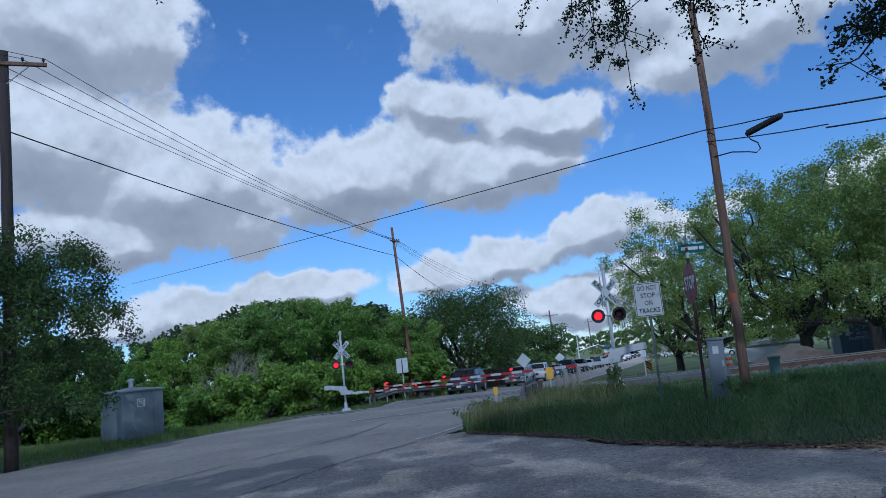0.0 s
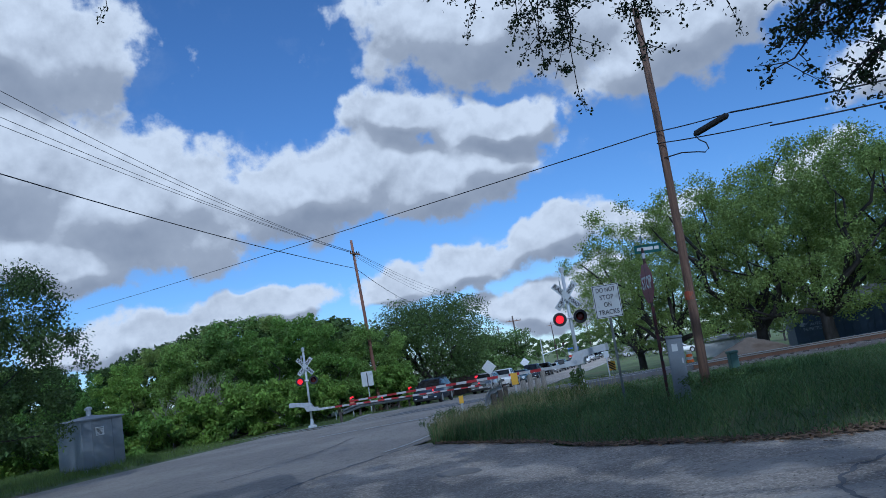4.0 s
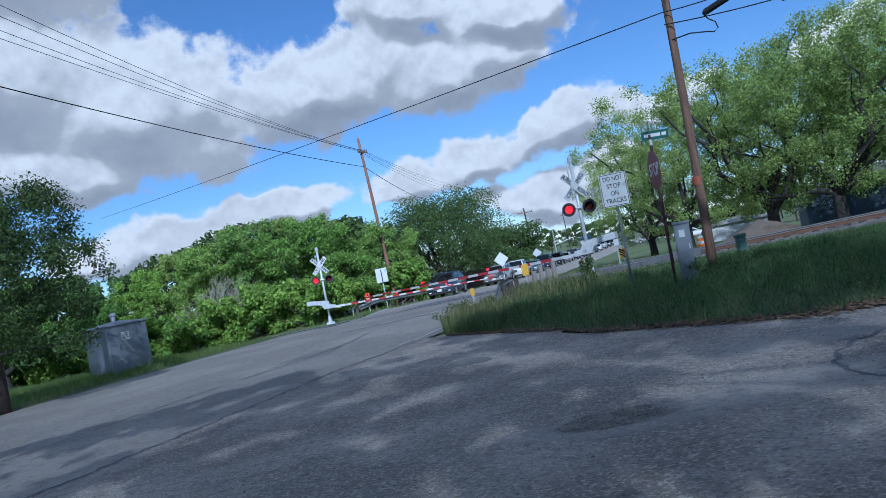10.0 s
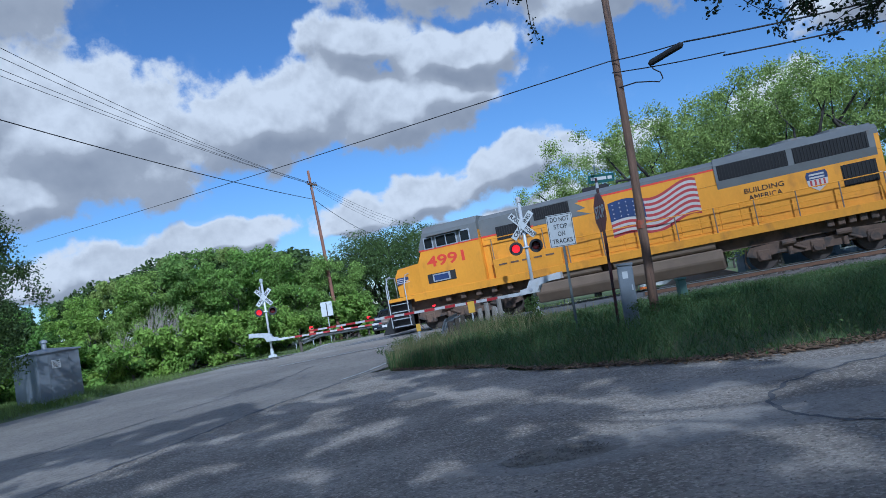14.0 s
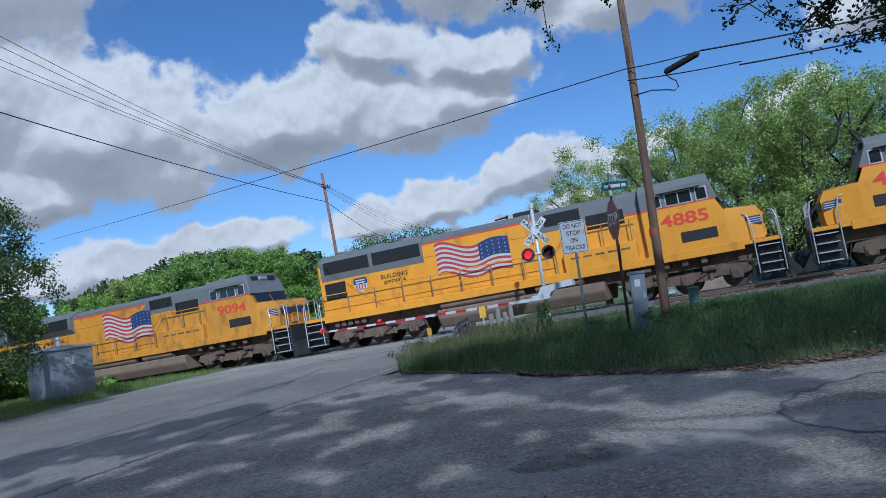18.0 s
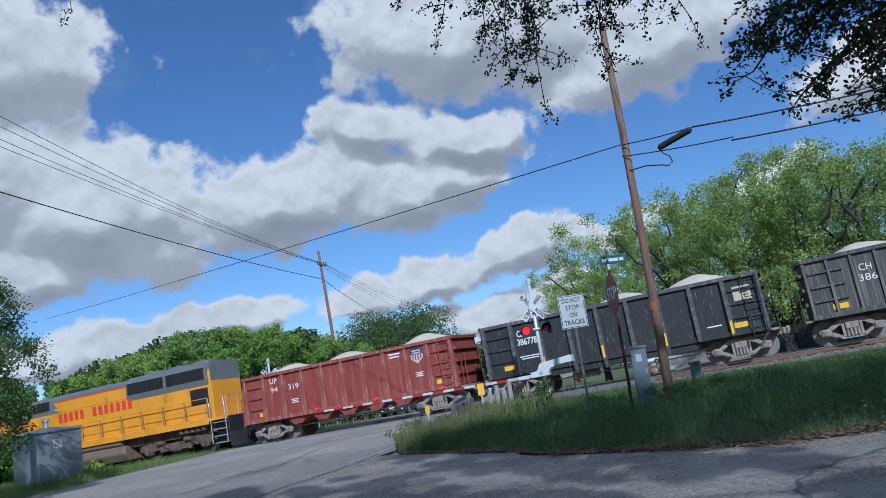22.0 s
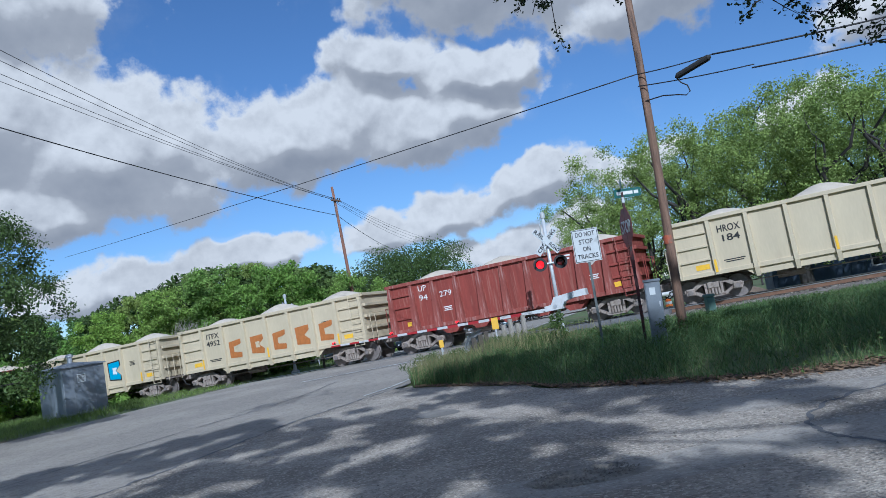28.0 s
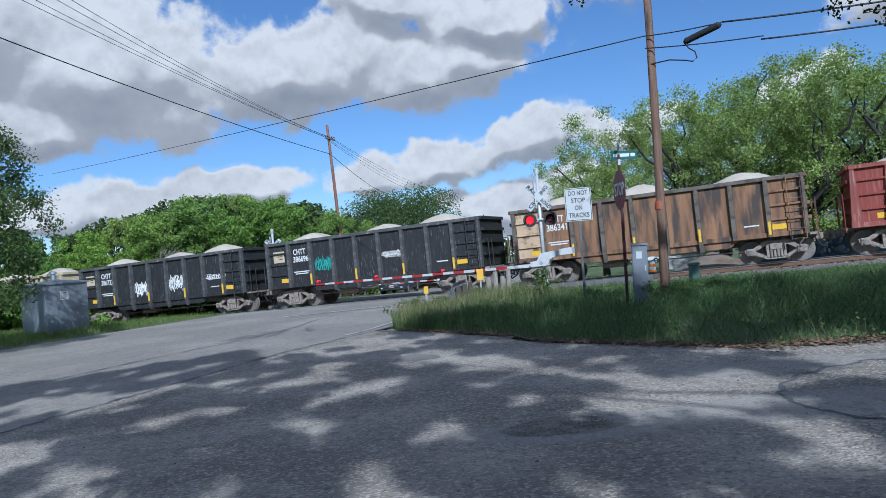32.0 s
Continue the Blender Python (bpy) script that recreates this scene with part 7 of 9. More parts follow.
def sprayed(car, x, z, s, mat, n):
    """One fat sprayed shape with a dark rim: a bent band, no letter."""
    shapes = [[(-0.35, 0.5), (-0.1, 0.45), (0.0, -0.05), (0.35, -0.2), (0.3, -0.5), (-0.3, -0.45)],
              [(-0.4, 0.35), (0.1, 0.5), (0.42, 0.3), (0.4, -0.35), (0.0, -0.5), (-0.42, -0.3)],
              [(-0.45, 0.5), (-0.15, 0.5), (0.0, -0.05), (0.2, 0.5), (0.48, 0.45), (0.12, -0.5), (-0.15, -0.5)],
              [(-0.42, 0.45), (0.4, 0.5), (0.42, 0.25), (0.1, 0.0), (0.42, -0.25), (0.38, -0.5), (-0.4, -0.42)],
              [(-0.4, 0.4), (0.4, 0.5), (0.38, 0.25), (-0.12, 0.15), (-0.1, -0.2), (0.4, -0.25), (0.36, -0.5), (-0.4, -0.45)]]
    sh = shapes[n % 5] if n < 4 else shapes[4 if n % 2 == 0 else 3]
    base = part("sprayed_shape", prism([(a * s * 1.16, b * s * 1.14) for a, b in sh], -0.003, 0.003), "letter_black" if n < 4 else mat, car, "fat sprayed shape", at=side_plane(1, x, z, 1.468))
    part("sprayed_fill", prism([(a * s, b * s) for a, b in sh], -0.006, 0.0), mat if n < 4 else "spray_orange", base)
    if n in (1, 3, 4, 5, 6, 8):
        part("sprayed_core", prism([(a * s * 0.38 + 0.03, b * s * 0.38) for a, b in sh], -0.009, 0.0), "letter_white" if n < 4 else "car_cream", base)


def scrawl(car, x, z, s, mat, seed, flat=1.0):
    """A thin sprayed scribble."""
    r = random.Random(seed)
    bm = bmesh.new()
    for stroke in range(3):
        a, b, c = r.uniform(0.55, 0.95), r.uniform(1.3, 2.2), r.uniform(0, 6.28)
        n = 34
        pts = []
        for k in range(n):
            u = k / (n - 1)
            x1 = s * ((-0.5 + 0.36 * stroke) + 0.34 * u + 0.11 * math.cos(k * a + c))
            pts.append((x1, 0, flat * s * (0.34 * math.sin(k * a + c) * (0.5 + 0.5 * math.sin(u * 3.14)) + 0.16 * math.sin(k * b))))
        add_tube(bm, pts, 0.019, 4)
    part("scribble", bm, mat, car, "thin sprayed scribble", at=side_plane(1, x, z, 1.475))


TRAIN = build_train()

# ---- guard rails, markers and signs round the crossing ----


def guard_rail(points, label, flare=True, dip=0.0):
    root = thing("guard_rail", label, "guard rail")
    pts = [Vector((x, y, ground_at(x, y))) for x, y in points]
    pts[0].z -= dip
    for a, b in zip(pts, pts[1:]):
        d = (b - a).normalized()
        n = Vector((-d.y, d.x, 0)) * (1 if flare else -1)
        bm = bmesh.new()
        prof = [(0.0, 0.48), (0.07, 0.52), (0.07, 0.58), (0.0, 0.63), (0.07, 0.68), (0.07, 0.74), (0.0, 0.78)]
        va = [bm.verts.new(a + n * o + Vector((0, 0, z))) for o, z in prof]
        vb = [bm.verts.new(b + n * o + Vector((0, 0, z))) for o, z in prof]
        for k in range(6):
            bm.faces.new((va[k], vb[k], vb[k + 1], va[k + 1]))
        bmesh.ops.solidify(bm, geom=list(bm.faces), thickness=0.012)
        part("rail_beam", bm, "rail_galv", root, "ribbed galvanised beam")
        k = max(1, int((b - a).length / 1.9))
        for j in range(k + 1):
            p = a.lerp(b, j / k)
            part("rail_post", box(-0.07, 0.07, -0.06, 0.06, -0.3, 0.66, 0.01), "bark", root, at=Matrix.Translation(p - n * 0.09))
    return root


def ray_ground(az, el, lift=0.0):
    """Where a line of sight meets the lie of the land."""
    best = None
    for k in range(60, 1400):
        d = k * 0.1
        x, y = d * math.sin(radians(az)), d * math.cos(radians(az))
        if EYE[2] + d * math.tan(radians(el)) <= ground_at(x, y) + lift:
            return Vector((x, y, ground_at(x, y)))
    return Vector((x, y, ground_at(x, y)))


M["marker_orange"] = material("marker_orange", (0.55, 0.22, 0.12), 0.6, vary=0.2)


def delineator(at, h, mat, label, wide=0.10):
    root = thing("marker_post", label, "marker post", Matrix.Translation(at))
    part("stake", box(-0.03, 0.03, -0.02, 0.02, -0.2, h, 0.005), "galv", root)
    part("marker_plate", box(-wide, wide, -0.035, -0.022, h - min(0.42, 3.4 * wide), h, 0.004), mat, root)
    return root


def build_roadside():
    guard_rail([(1.78, 19.4), (2.25, 21.4), (3.1, 25.2)], "galvanised guard rail half hidden in grass beside the road", dip=0.5)
    guard_rail([(-3.85, 43.6), (-2.9, 46.0), (0.1, 55.0)], "galvanised guard rail beyond the crossing", False)
    delineator(Vector((1.35, 20.4, ground_at(1.35, 20.4))), 0.82, "sign_yellow", "leaning yellow reflector marker in roadside grass", 0.06)
    delineator(Vector((3.75, 26.6, ground_at(3.75, 26.6))), 1.05, "sign_yellow", "yellow marker plate at the end of a guard rail", 0.12)
    delineator(bearing(-5.5, 47), 1.0, "sign_yellow", "yellow marker post by the far guard rail", 0.07)
    delineator(bearing(-4.2, 46), 1.2, "marker_orange", "small faded orange marker sign by the far guard rail", 0.13)
    for i, (dx, h) in enumerate(((0.0, 0.75), (0.28, 0.9), (0.55, 0.7), (0.8, 0.92))):
        p = Vector((3.95 + dx, 26.2 + 0.5 * dx, ground_at(3.95 + dx, 26.2)))
        st = thing("wooden_stump", "short weathered grey wooden post in the grass", "post", Matrix.Translation(p), group="old posts by the guard rail")
        part("post", tube([(0, 0, -0.2), (0.02, 0, h * 0.5), (0.03, 0.01, h)], [0.10, 0.095, 0.085], 9), "post_pale", st)
    # backs of road signs beyond the crossing
    p = bearing(-2.85, 50)
    s = thing("road_sign", "back of a white rectangular road sign on a post", "traffic sign", Matrix.Translation(p) @ pose(0, 0, 0, 0, 0, 10))
    part("post", box(-0.03, 0.03, -0.02, 0.02, -0.2, 2.6), "galv", s)
    part("plate", box(-0.38, 0.38, -0.032, -0.022, 1.75, 2.7, 0.003), "sign_white", s)
    part("post_front", box(-0.03, 0.03, -0.045, -0.034, 1.7, 2.62), "steel_black", s)
    for az, d, h in ((6.35, 66, 2.2), (9.1, 100, 2.2)):
        p = bearing(az, d)
        s = thing("road_sign", "back of a diamond-shaped road sign on a post", "traffic sign", Matrix.Translation(p))
        part("post", box(-0.03, 0.03, -0.02, 0.02, -0.2, h + 0.4), "galv", s)
        part("plate", box(-0.46, 0.46, -0.034, -0.024, -0.46, 0.46, 0.003), "sign_white" if d < 80 else "galv", s, at=Matrix.Translation((0, 0, h)) @ pose(0, 0, 0, 0, 45, 0))
    p = bearing(15.05, 36)
    s = thing("road_sign", "thin sign post with a small dark plate on gravel", "traffic sign", Matrix.Translation(p))
    part("post", box(-0.025, 0.025, -0.02, 0.02, -0.2, 1.5), "galv", s)
    part("plate", box(-0.12, 0.12, -0.032, -0.022, 1.2, 1.5), "sign_white", s)
    p = bearing(15.35, 60)
    s = thing("hazard_marker", "yellow and black striped hazard marker plate", "traffic sign", Matrix.Translation(p))
    part("post", box(-0.025, 0.025, -0.02, 0.02, -0.2, 1.1), "galv", s)
    part("plate", box(-0.3, 0.3, -0.032, -0.022, 0.4, 1.1), "sign_yellow", s)
    for k in range(3):
        part("plate_stripe", box(-0.32, 0.32, -0.036, -0.033, -0.05, 0.05), "sign_black", s, at=Matrix.Translation((0, 0, 0.55 + 0.2 * k)) @ pose(0, 0, 0, 0, 35, 0))


build_roadside()

# ---- cars waiting in line ----
M["tyre"] = material("tyre", (0.02, 0.02, 0.02), 0.85, vary=0.2)
M["rim"] = material("rim", (0.45, 0.45, 0.46), 0.35, 0.8, vary=0.1)
M["car_glass"] = material("car_glass", (0.02, 0.025, 0.03), 0.06, vary=0.05, bump=0, spec=0.9)
M["chrome"] = material("chrome", (0.65, 0.66, 0.68), 0.2, 0.9, vary=0.05, bump=0)
M["car_lamp"] = material("car_lamp", (0.75, 0.77, 0.8), 0.15, vary=0.05, bump=0)
M["plate_bar"] = material("plate_bar", (0.6, 0.6, 0.6), 0.5, vary=0.1, bump=0)
PAINTS = {"dark blue-grey": (0.045, 0.06, 0.085), "silver": (0.36, 0.36, 0.35), "white": (0.72, 0.72, 0.71), "black": (0.012, 0.012, 0.014), "dark grey": (0.05, 0.052, 0.055), "red": (0.25, 0.02, 0.02), "teal grey": (0.08, 0.13, 0.15)}
for k_, v_ in PAINTS.items():
    M["paint " + k_] = material("car_paint", v_, 0.22, 0.25, vary=0.05, scale=2, bump=0, spec=0.6)


def road_car(kind, paint, label):
    """A car with its nose towards -y: shell with rounded edges, glasshouse, wheels, lamps, grille."""
    root = thing("car", label, "car", group="cars waiting at the crossing")
    pm = M["paint " + paint]
    L, Wd, H = {"suv": (4.75, 1.92, 1.74), "pickup": (5.7, 1.98, 1.86), "sedan": (4.8, 1.84, 1.46)}[kind]
    b = L / 2
    deck = {"suv": 1.05, "pickup": 1.15, "sedan": 0.92}[kind]
    # side profile as y, z; nose at -y
    if kind == "suv":
        low = [(-b, 0.42), (-b, 0.80), (-b + 0.15, 0.95), (-b + 1.2, 1.08), (b - 0.1, 1.12), (b, 0.95), (b, 0.42), (b - 0.3, 0.26), (-b + 0.3, 0.26)]
        cab = [(-b + 1.15, 1.06), (-b + 1.95, H - 0.04), (b - 0.85, H), (b - 0.12, 1.10)]
    elif kind == "pickup":
        low = [(-b, 0.5), (-b, 0.98), (-b + 0.15, 1.12), (-b + 1.4, 1.20), (b - 0.05, 1.20), (b, 1.1), (b, 0.5), (b - 0.3, 0.34), (-b + 0.3, 0.34)]
        cab = [(-b + 1.35, 1.18), (-b + 1.95, H - 0.03), (-b + 3.45, H), (-b + 3.75, 1.18)]
    else:
        low = [(-b, 0.38), (-b, 0.66), (-b + 0.12, 0.76), (-b + 1.4, 0.92), (b - 0.6, 0.96), (b, 0.85), (b, 0.38), (b - 0.3, 0.22), (-b + 0.3, 0.22)]
        cab = [(-b + 1.3, 0.90), (-b + 2.15, H - 0.02), (b - 1.5, H), (b - 0.55, 0.95)]

    def shell(outline, w0, w1, bev):
        bm = bmesh.new()
        zs = [p[1] for p in outline]
        z0, z1 = min(zs), max(zs)

        def wid(z):
            return w0 + (w1 - w0) * (z - z0) / (z1 - z0)
        a = [bm.verts.new((-wid(z), y, z)) for y, z in outline]
        c = [bm.verts.new((wid(z), y, z)) for y, z in outline]
        n = len(outline)
        bm.faces.new(a)
        bm.faces.new(c[::-1])
        for i in range(n):
            bm.faces.new((a[i], c[i], c[(i + 1) % n], a[(i + 1) % n]))
        bmesh.ops.recalc_face_normals(bm, faces=bm.faces)
        bmesh.ops.bevel(bm, geom=list(bm.edges), offset=bev, segments=2, affect="EDGES")
        return bm
    body = part("body", shell(low, Wd / 2, Wd / 2 - 0.06, 0.06), pm, root, smooth=True)
    roof = part("cabin", shell(cab, Wd / 2 - 0.06, Wd / 2 - 0.25, 0.05), pm, root, smooth=True)
    (y0, z0), (y1, z1), (y2, z2), (y3, z3) = cab
    wl, wh = Wd / 2 - 0.06, Wd / 2 - 0.25

    def quad(name, pts):
        bm = bmesh.new()
        f = bm.faces.new([bm.verts.new(p) for p in pts])
        bmesh.ops.solidify(bm, geom=[f], thickness=0.01)
        part(name, bm, "car_glass", root)
    e = 0.12
    n = Vector((0, -(z1 - z0), (y1 - y0))).normalized() * 0.012
    quad("windscreen", [(-wl + 0.1, y0 + (y1 - y0) * e + n.y, z0 + (z1 - z0) * e + n.z), (wl - 0.1, y0 + (y1 - y0) * e + n.y, z0 + (z1 - z0) * e + n.z), (wh - 0.03, y0 + (y1 - y0) * 0.9 + n.y, z0 + (z1 - z0) * 0.9 + n.z), (-wh + 0.03, y0 + (y1 - y0) * 0.9 + n.y, z0 + (z1 - z0) * 0.9 + n.z)])
    for sg in (-1, 1):
        ym = (y1 + y2) / 2
        for ya, yb, yc, yd in ((y0 + 0.45, ym - 0.05, ym - 0.05, y1 + 0.1), (ym + 0.05, y3 - 0.25, y2 - 0.1, ym + 0.05)):
            zl, zh = z0 + 0.10, z1 - 0.10
            quad("side_window", [(sg * (wl - 0.02), ya, zl), (sg * (wl - 0.02), yb, zl), (sg * (wh + 0.045), yc, zh), (sg * (wh + 0.045), yd, zh)])
        part("mirror", box(min(sg * (wl + 0.02), sg * (wl + 0.22)), max(sg * (wl + 0.02), sg * (wl + 0.22)), y0 + 0.35, y0 + 0.47, z0 + 0.05, z0 + 0.22, 0.03), pm, root)
        part("headlamp", box(min(sg * 0.55, sg * (Wd / 2 - 0.05)), max(sg * 0.55, sg * (Wd / 2 - 0.05)), -b - 0.012, -b + 0.2, deck - 0.33, deck - 0.18, 0.03), "car_lamp", root)
        part("fog_lamp", box(min(sg * 0.62, sg * 0.8), max(sg * 0.62, sg * 0.8), -b - 0.01, -b + 0.1, 0.45, 0.53, 0.02), "car_lamp", root)
        for yy in (-b + 0.92, b - 0.95):
            r = 0.37 if kind != "sedan" else 0.33
            x = sg * (Wd / 2 - 0.10)
            wheel = part("wheel", tube([(x - sg * 0.12, yy, r), (x - sg * 0.09, yy, r), (x + sg * 0.09, yy, r), (x + sg * 0.115, yy, r)], [r - 0.03, r, r, r - 0.04], 20), "tyre", root)
            part("rim", tube([(x + sg * 0.112, yy, r), (x + sg * 0.122, yy, r), (x + sg * 0.10, yy, r)], [r - 0.10, r - 0.12, 0.05], 14), "rim", wheel)
            part("wheel_arch", tube([(x - sg * 0.02, yy, r + 0.02), (x + sg * 0.095, yy, r + 0.02)], r + 0.07, 20), "steel_black", wheel)
    gr = part("grille", box(-0.5, 0.5, -b - 0.014, -b + 0.1, deck - 0.46, deck - 0.20, 0.02), "steel_black", root)
    for k in range(3):
        part("grille_bar", box(-0.48, 0.48, -b - 0.024, -b - 0.014, deck - 0.43 + 0.08 * k, deck - 0.40 + 0.08 * k), "chrome", gr)
    part("bumper", box(-Wd / 2 + 0.08, Wd / 2 - 0.08, -b - 0.05, -b + 0.1, 0.32, 0.46, 0.03), "steel_black", root)
    part("number_plate", box(-0.17, 0.17, -b - 0.06, -b - 0.05, 0.50, 0.66), "plate_bar", root, "blank number plate")
    if kind == "suv":
        for sg in (-1, 1):
            part("roof_rail", tube([(sg * (wh - 0.02), y1 + 0.1, H + 0.01), (sg * (wh - 0.02), y1 + 0.2, H + 0.05), (sg * (wh - 0.02), y2 - 0.1, H + 0.05)], 0.018, 6), "steel_black", root)
    if kind == "pickup":
        part("bed", box(-Wd / 2 + 0.12, Wd / 2 - 0.12, -b + 3.85, b - 0.1, 1.19, 1.215), "steel_black", root)
    return root


def build_queue():
    stock = {}
    r = random.Random(12)
    line = [("suv", "dark blue-grey", 55.0), ("suv", "silver", 69.5), ("pickup", "white", 77.5), ("sedan", "teal grey", 85.5), ("pickup", "dark blue-grey", 93.5), ("suv", "black", 101.5), ("sedan", "silver", 109),
            ("suv", "dark grey", 117), ("sedan", "black", 125), ("suv", "white", 133), ("suv", "dark grey", 142), ("sedan", "white", 151), ("pickup", "silver", 160), ("suv", "black", 170), ("sedan", "dark grey", 180), ("suv", "white", 191), ("sedan", "silver", 203), ("suv", "dark blue-grey", 216)]
    for kind, paint, y in line:
        x = float(edge_x(LEFT_EDGE, y)) + (0.75 if y < 60 else 1.75)
        x2 = x + float(edge_x(LEFT_EDGE, y + 3)) - float(edge_x(LEFT_EDGE, y))
        turn = -math.degrees(math.atan2(x2 - x, 3.0))
        at = Matrix.Translation((x, y, float(road_z(x, y)) + 0.004)) @ pose(0, 0, 0, 0, 0, turn - (4 if y < 52 else 0))
        key = (kind, paint)
        if key in stock:
            copy_thing(stock[key], at)
        else:
            stock[key] = road_car(kind, paint, paint + " " + {"suv": "sport utility car", "pickup": "pickup truck", "sedan": "saloon car"}[kind] + " waiting in line on the road")
            stock[key].matrix_basis = at
    # parked beyond the crossing, and in the lot on the right
    for kind, paint, az, d, turn in (("pickup", "black", -0.6, 62, 95), ("sedan", "white", 20.4, 112, 80), ("sedan", "white", 17.3, 150, 75), ("suv", "white", 18.4, 158, 80), ("suv", "silver", 16.0, 162, 75), ("sedan", "white", 19.3, 140, 85)):
        key = (kind, paint)
        at = Matrix.Translation(bearing(az, d)) @ pose(0, 0, 0, 0, 0, turn)
        if key in stock:
            tagged(copy_thing(stock[key], at), paint + " car parked off the road", group="parked cars")
        else:
            stock[key] = road_car(kind, paint, paint + " car parked off the road")
            tagged(stock[key], group="parked cars")
            stock[key].matrix_basis = at


build_queue()

# ---- beyond the track ----
M["sand"] = material("sand", (0.215, 0.172, 0.13), 0.95, vary=0.25, scale=1.2, fine=14, bump=0.8, stain=(0.15, 0.11, 0.075), stain_at=(0.5, 0.65), stain_scale=0.8)
M["siding_blue"] = material("siding_blue", (0.055, 0.085, 0.13), 0.6, vary=0.15, scale=1, stain=(0.09, 0.12, 0.16), stain_at=(0.55, 0.7))
M["siding_white"] = material("siding_white", (0.52, 0.52, 0.50), 0.6, vary=0.12, scale=1)
M["letter_dim"] = material("letter_dim", (0.30, 0.35, 0.42), 0.7, vary=0.25, stain=(0.09, 0.12, 0.16), stain_at=(0.5, 0.62), stain_scale=6)
M["fence_brown"] = material("fence_brown", (0.085, 0.05, 0.035), 0.85, vary=0.3, each=0.25, stretch=(4, 4, 0.5))
M["roof_gray"] = material("roof_gray", (0.30, 0.30, 0.29), 0.7, vary=0.15)
M["barrel_orange"] = material("barrel_orange", (0.75, 0.16, 0.02), 0.5, vary=0.1)
M["green_box"] = material("green_box", (0.085, 0.155, 0.125), 0.6, vary=0.15)
M["drive"] = material("drive", (0.46, 0.42, 0.35), 0.95, vary=0.2, scale=0.8, fine=20, bump=0.4)


def sand_mound():
    c = bearing(25.1, 39.8)
    n, m = 36, 14
    verts, faces = [], []
    for i in range(m + 1):
        f = i / m
        for k in range(n):
            a = 2 * math.pi * k / n
            rx, ry = 2.35 * f, 1.7 * f
            x, y = rx * math.cos(a), ry * math.sin(a)
            z = 1.02 * (1 - f) ** 0.85 + 0.10 * noise.noise((x * 1.3, y * 1.3, 2)) * (1 - f) + 0.05 * noise.noise((x * 4, y * 4, 5)) * min(1, 3 * (1 - f))
            verts.append((x, y, z - 0.06))
    for i in range(m):
        for k in range(n):
            faces.append((i * n + k, i * n + (k + 1) % n, (i + 1) * n + (k + 1) % n, (i + 1) * n + k))
    ob = mesh_part("sand_mound", sheet_mesh("sand_mound", verts, faces), "sand", at=Matrix.Translation(c) @ pose(0, 0, 0, 0, 0, -24), smooth=True)
    tagged(ob, "heap of brown sandy earth beyond the track", "earth heap")


def clad_building(name, label, at, w, d, h, mat, roof_rise, words=None):
    root = thing(name, label, "building", at)
    part("wall", box(-w / 2, w / 2, -d / 2, d / 2, -0.4, h), mat, root)
    part("roof", prism([(-w / 2 - 0.2, h), (w / 2 + 0.2, h), (w / 2 + 0.2, h + 0.12), (0, h + roof_rise), (-w / 2 - 0.2, h + 0.12)], -d / 2 - 0.3, d / 2 + 0.3), "roof_gray", root)
    first = None
    for k in range(int(w / 0.45)):
        at2 = Matrix.Translation((-w / 2 + 0.3 + 0.45 * k, -d / 2, 0))
        if first is None:
            first = part("siding_rib", box(-0.03, 0.03, -0.03, 0.0, 0.0, h), mat, root, at=at2)
        else:
            again(first, root, at2)
    if words:
        for k, wd in enumerate(words):
            lettering(wd, 0.20, "letter_dim", root, Matrix.Translation((-w / 2 + 1.35 - 0.1 * k, -d / 2 - 0.04, 1.62 - 0.30 * k)), width=(0.75, 1.45)[k], name="lettering", bold=0.006)
        part("painted_shape", prism([(-w / 2 + 0.3, 1.60), (-w / 2 + 0.5, 1.85), (-w / 2 + 0.75, 1.70), (-w / 2 + 0.95, 1.82), (-w / 2 + 0.6, 1.48)], -d / 2 - 0.045, -d / 2 - 0.035), "letter_dim", root, "pale painted shape")
        win = part("window", box(w / 2 - 4.0, w / 2 - 2.8, -d / 2 - 0.04, -d / 2, 0.9, 2.0), "siding_white", root)
        part("pane", box(w / 2 - 3.9, w / 2 - 2.9, -d / 2 - 0.05, -d / 2 - 0.04, 1.0, 1.9), "car_glass", win)
    return root


def barrel(at, label="orange and white striped traffic barrel"):
    root = thing("traffic_barrel", label, "traffic barrel", Matrix.Translation(at), group="traffic barrels")
    part("foot", tube([(0, 0, 0), (0, 0, 0.07)], 0.34, 14), "tyre", root)
    for k in range(4):
        part("band", tube([(0, 0, 0.07 + 0.22 * k), (0, 0, 0.28 + 0.22 * k)], [0.29 - 0.025 * k, 0.275 - 0.025 * k], 14), "barrel_orange" if k % 2 == 0 else "sign_white", root)


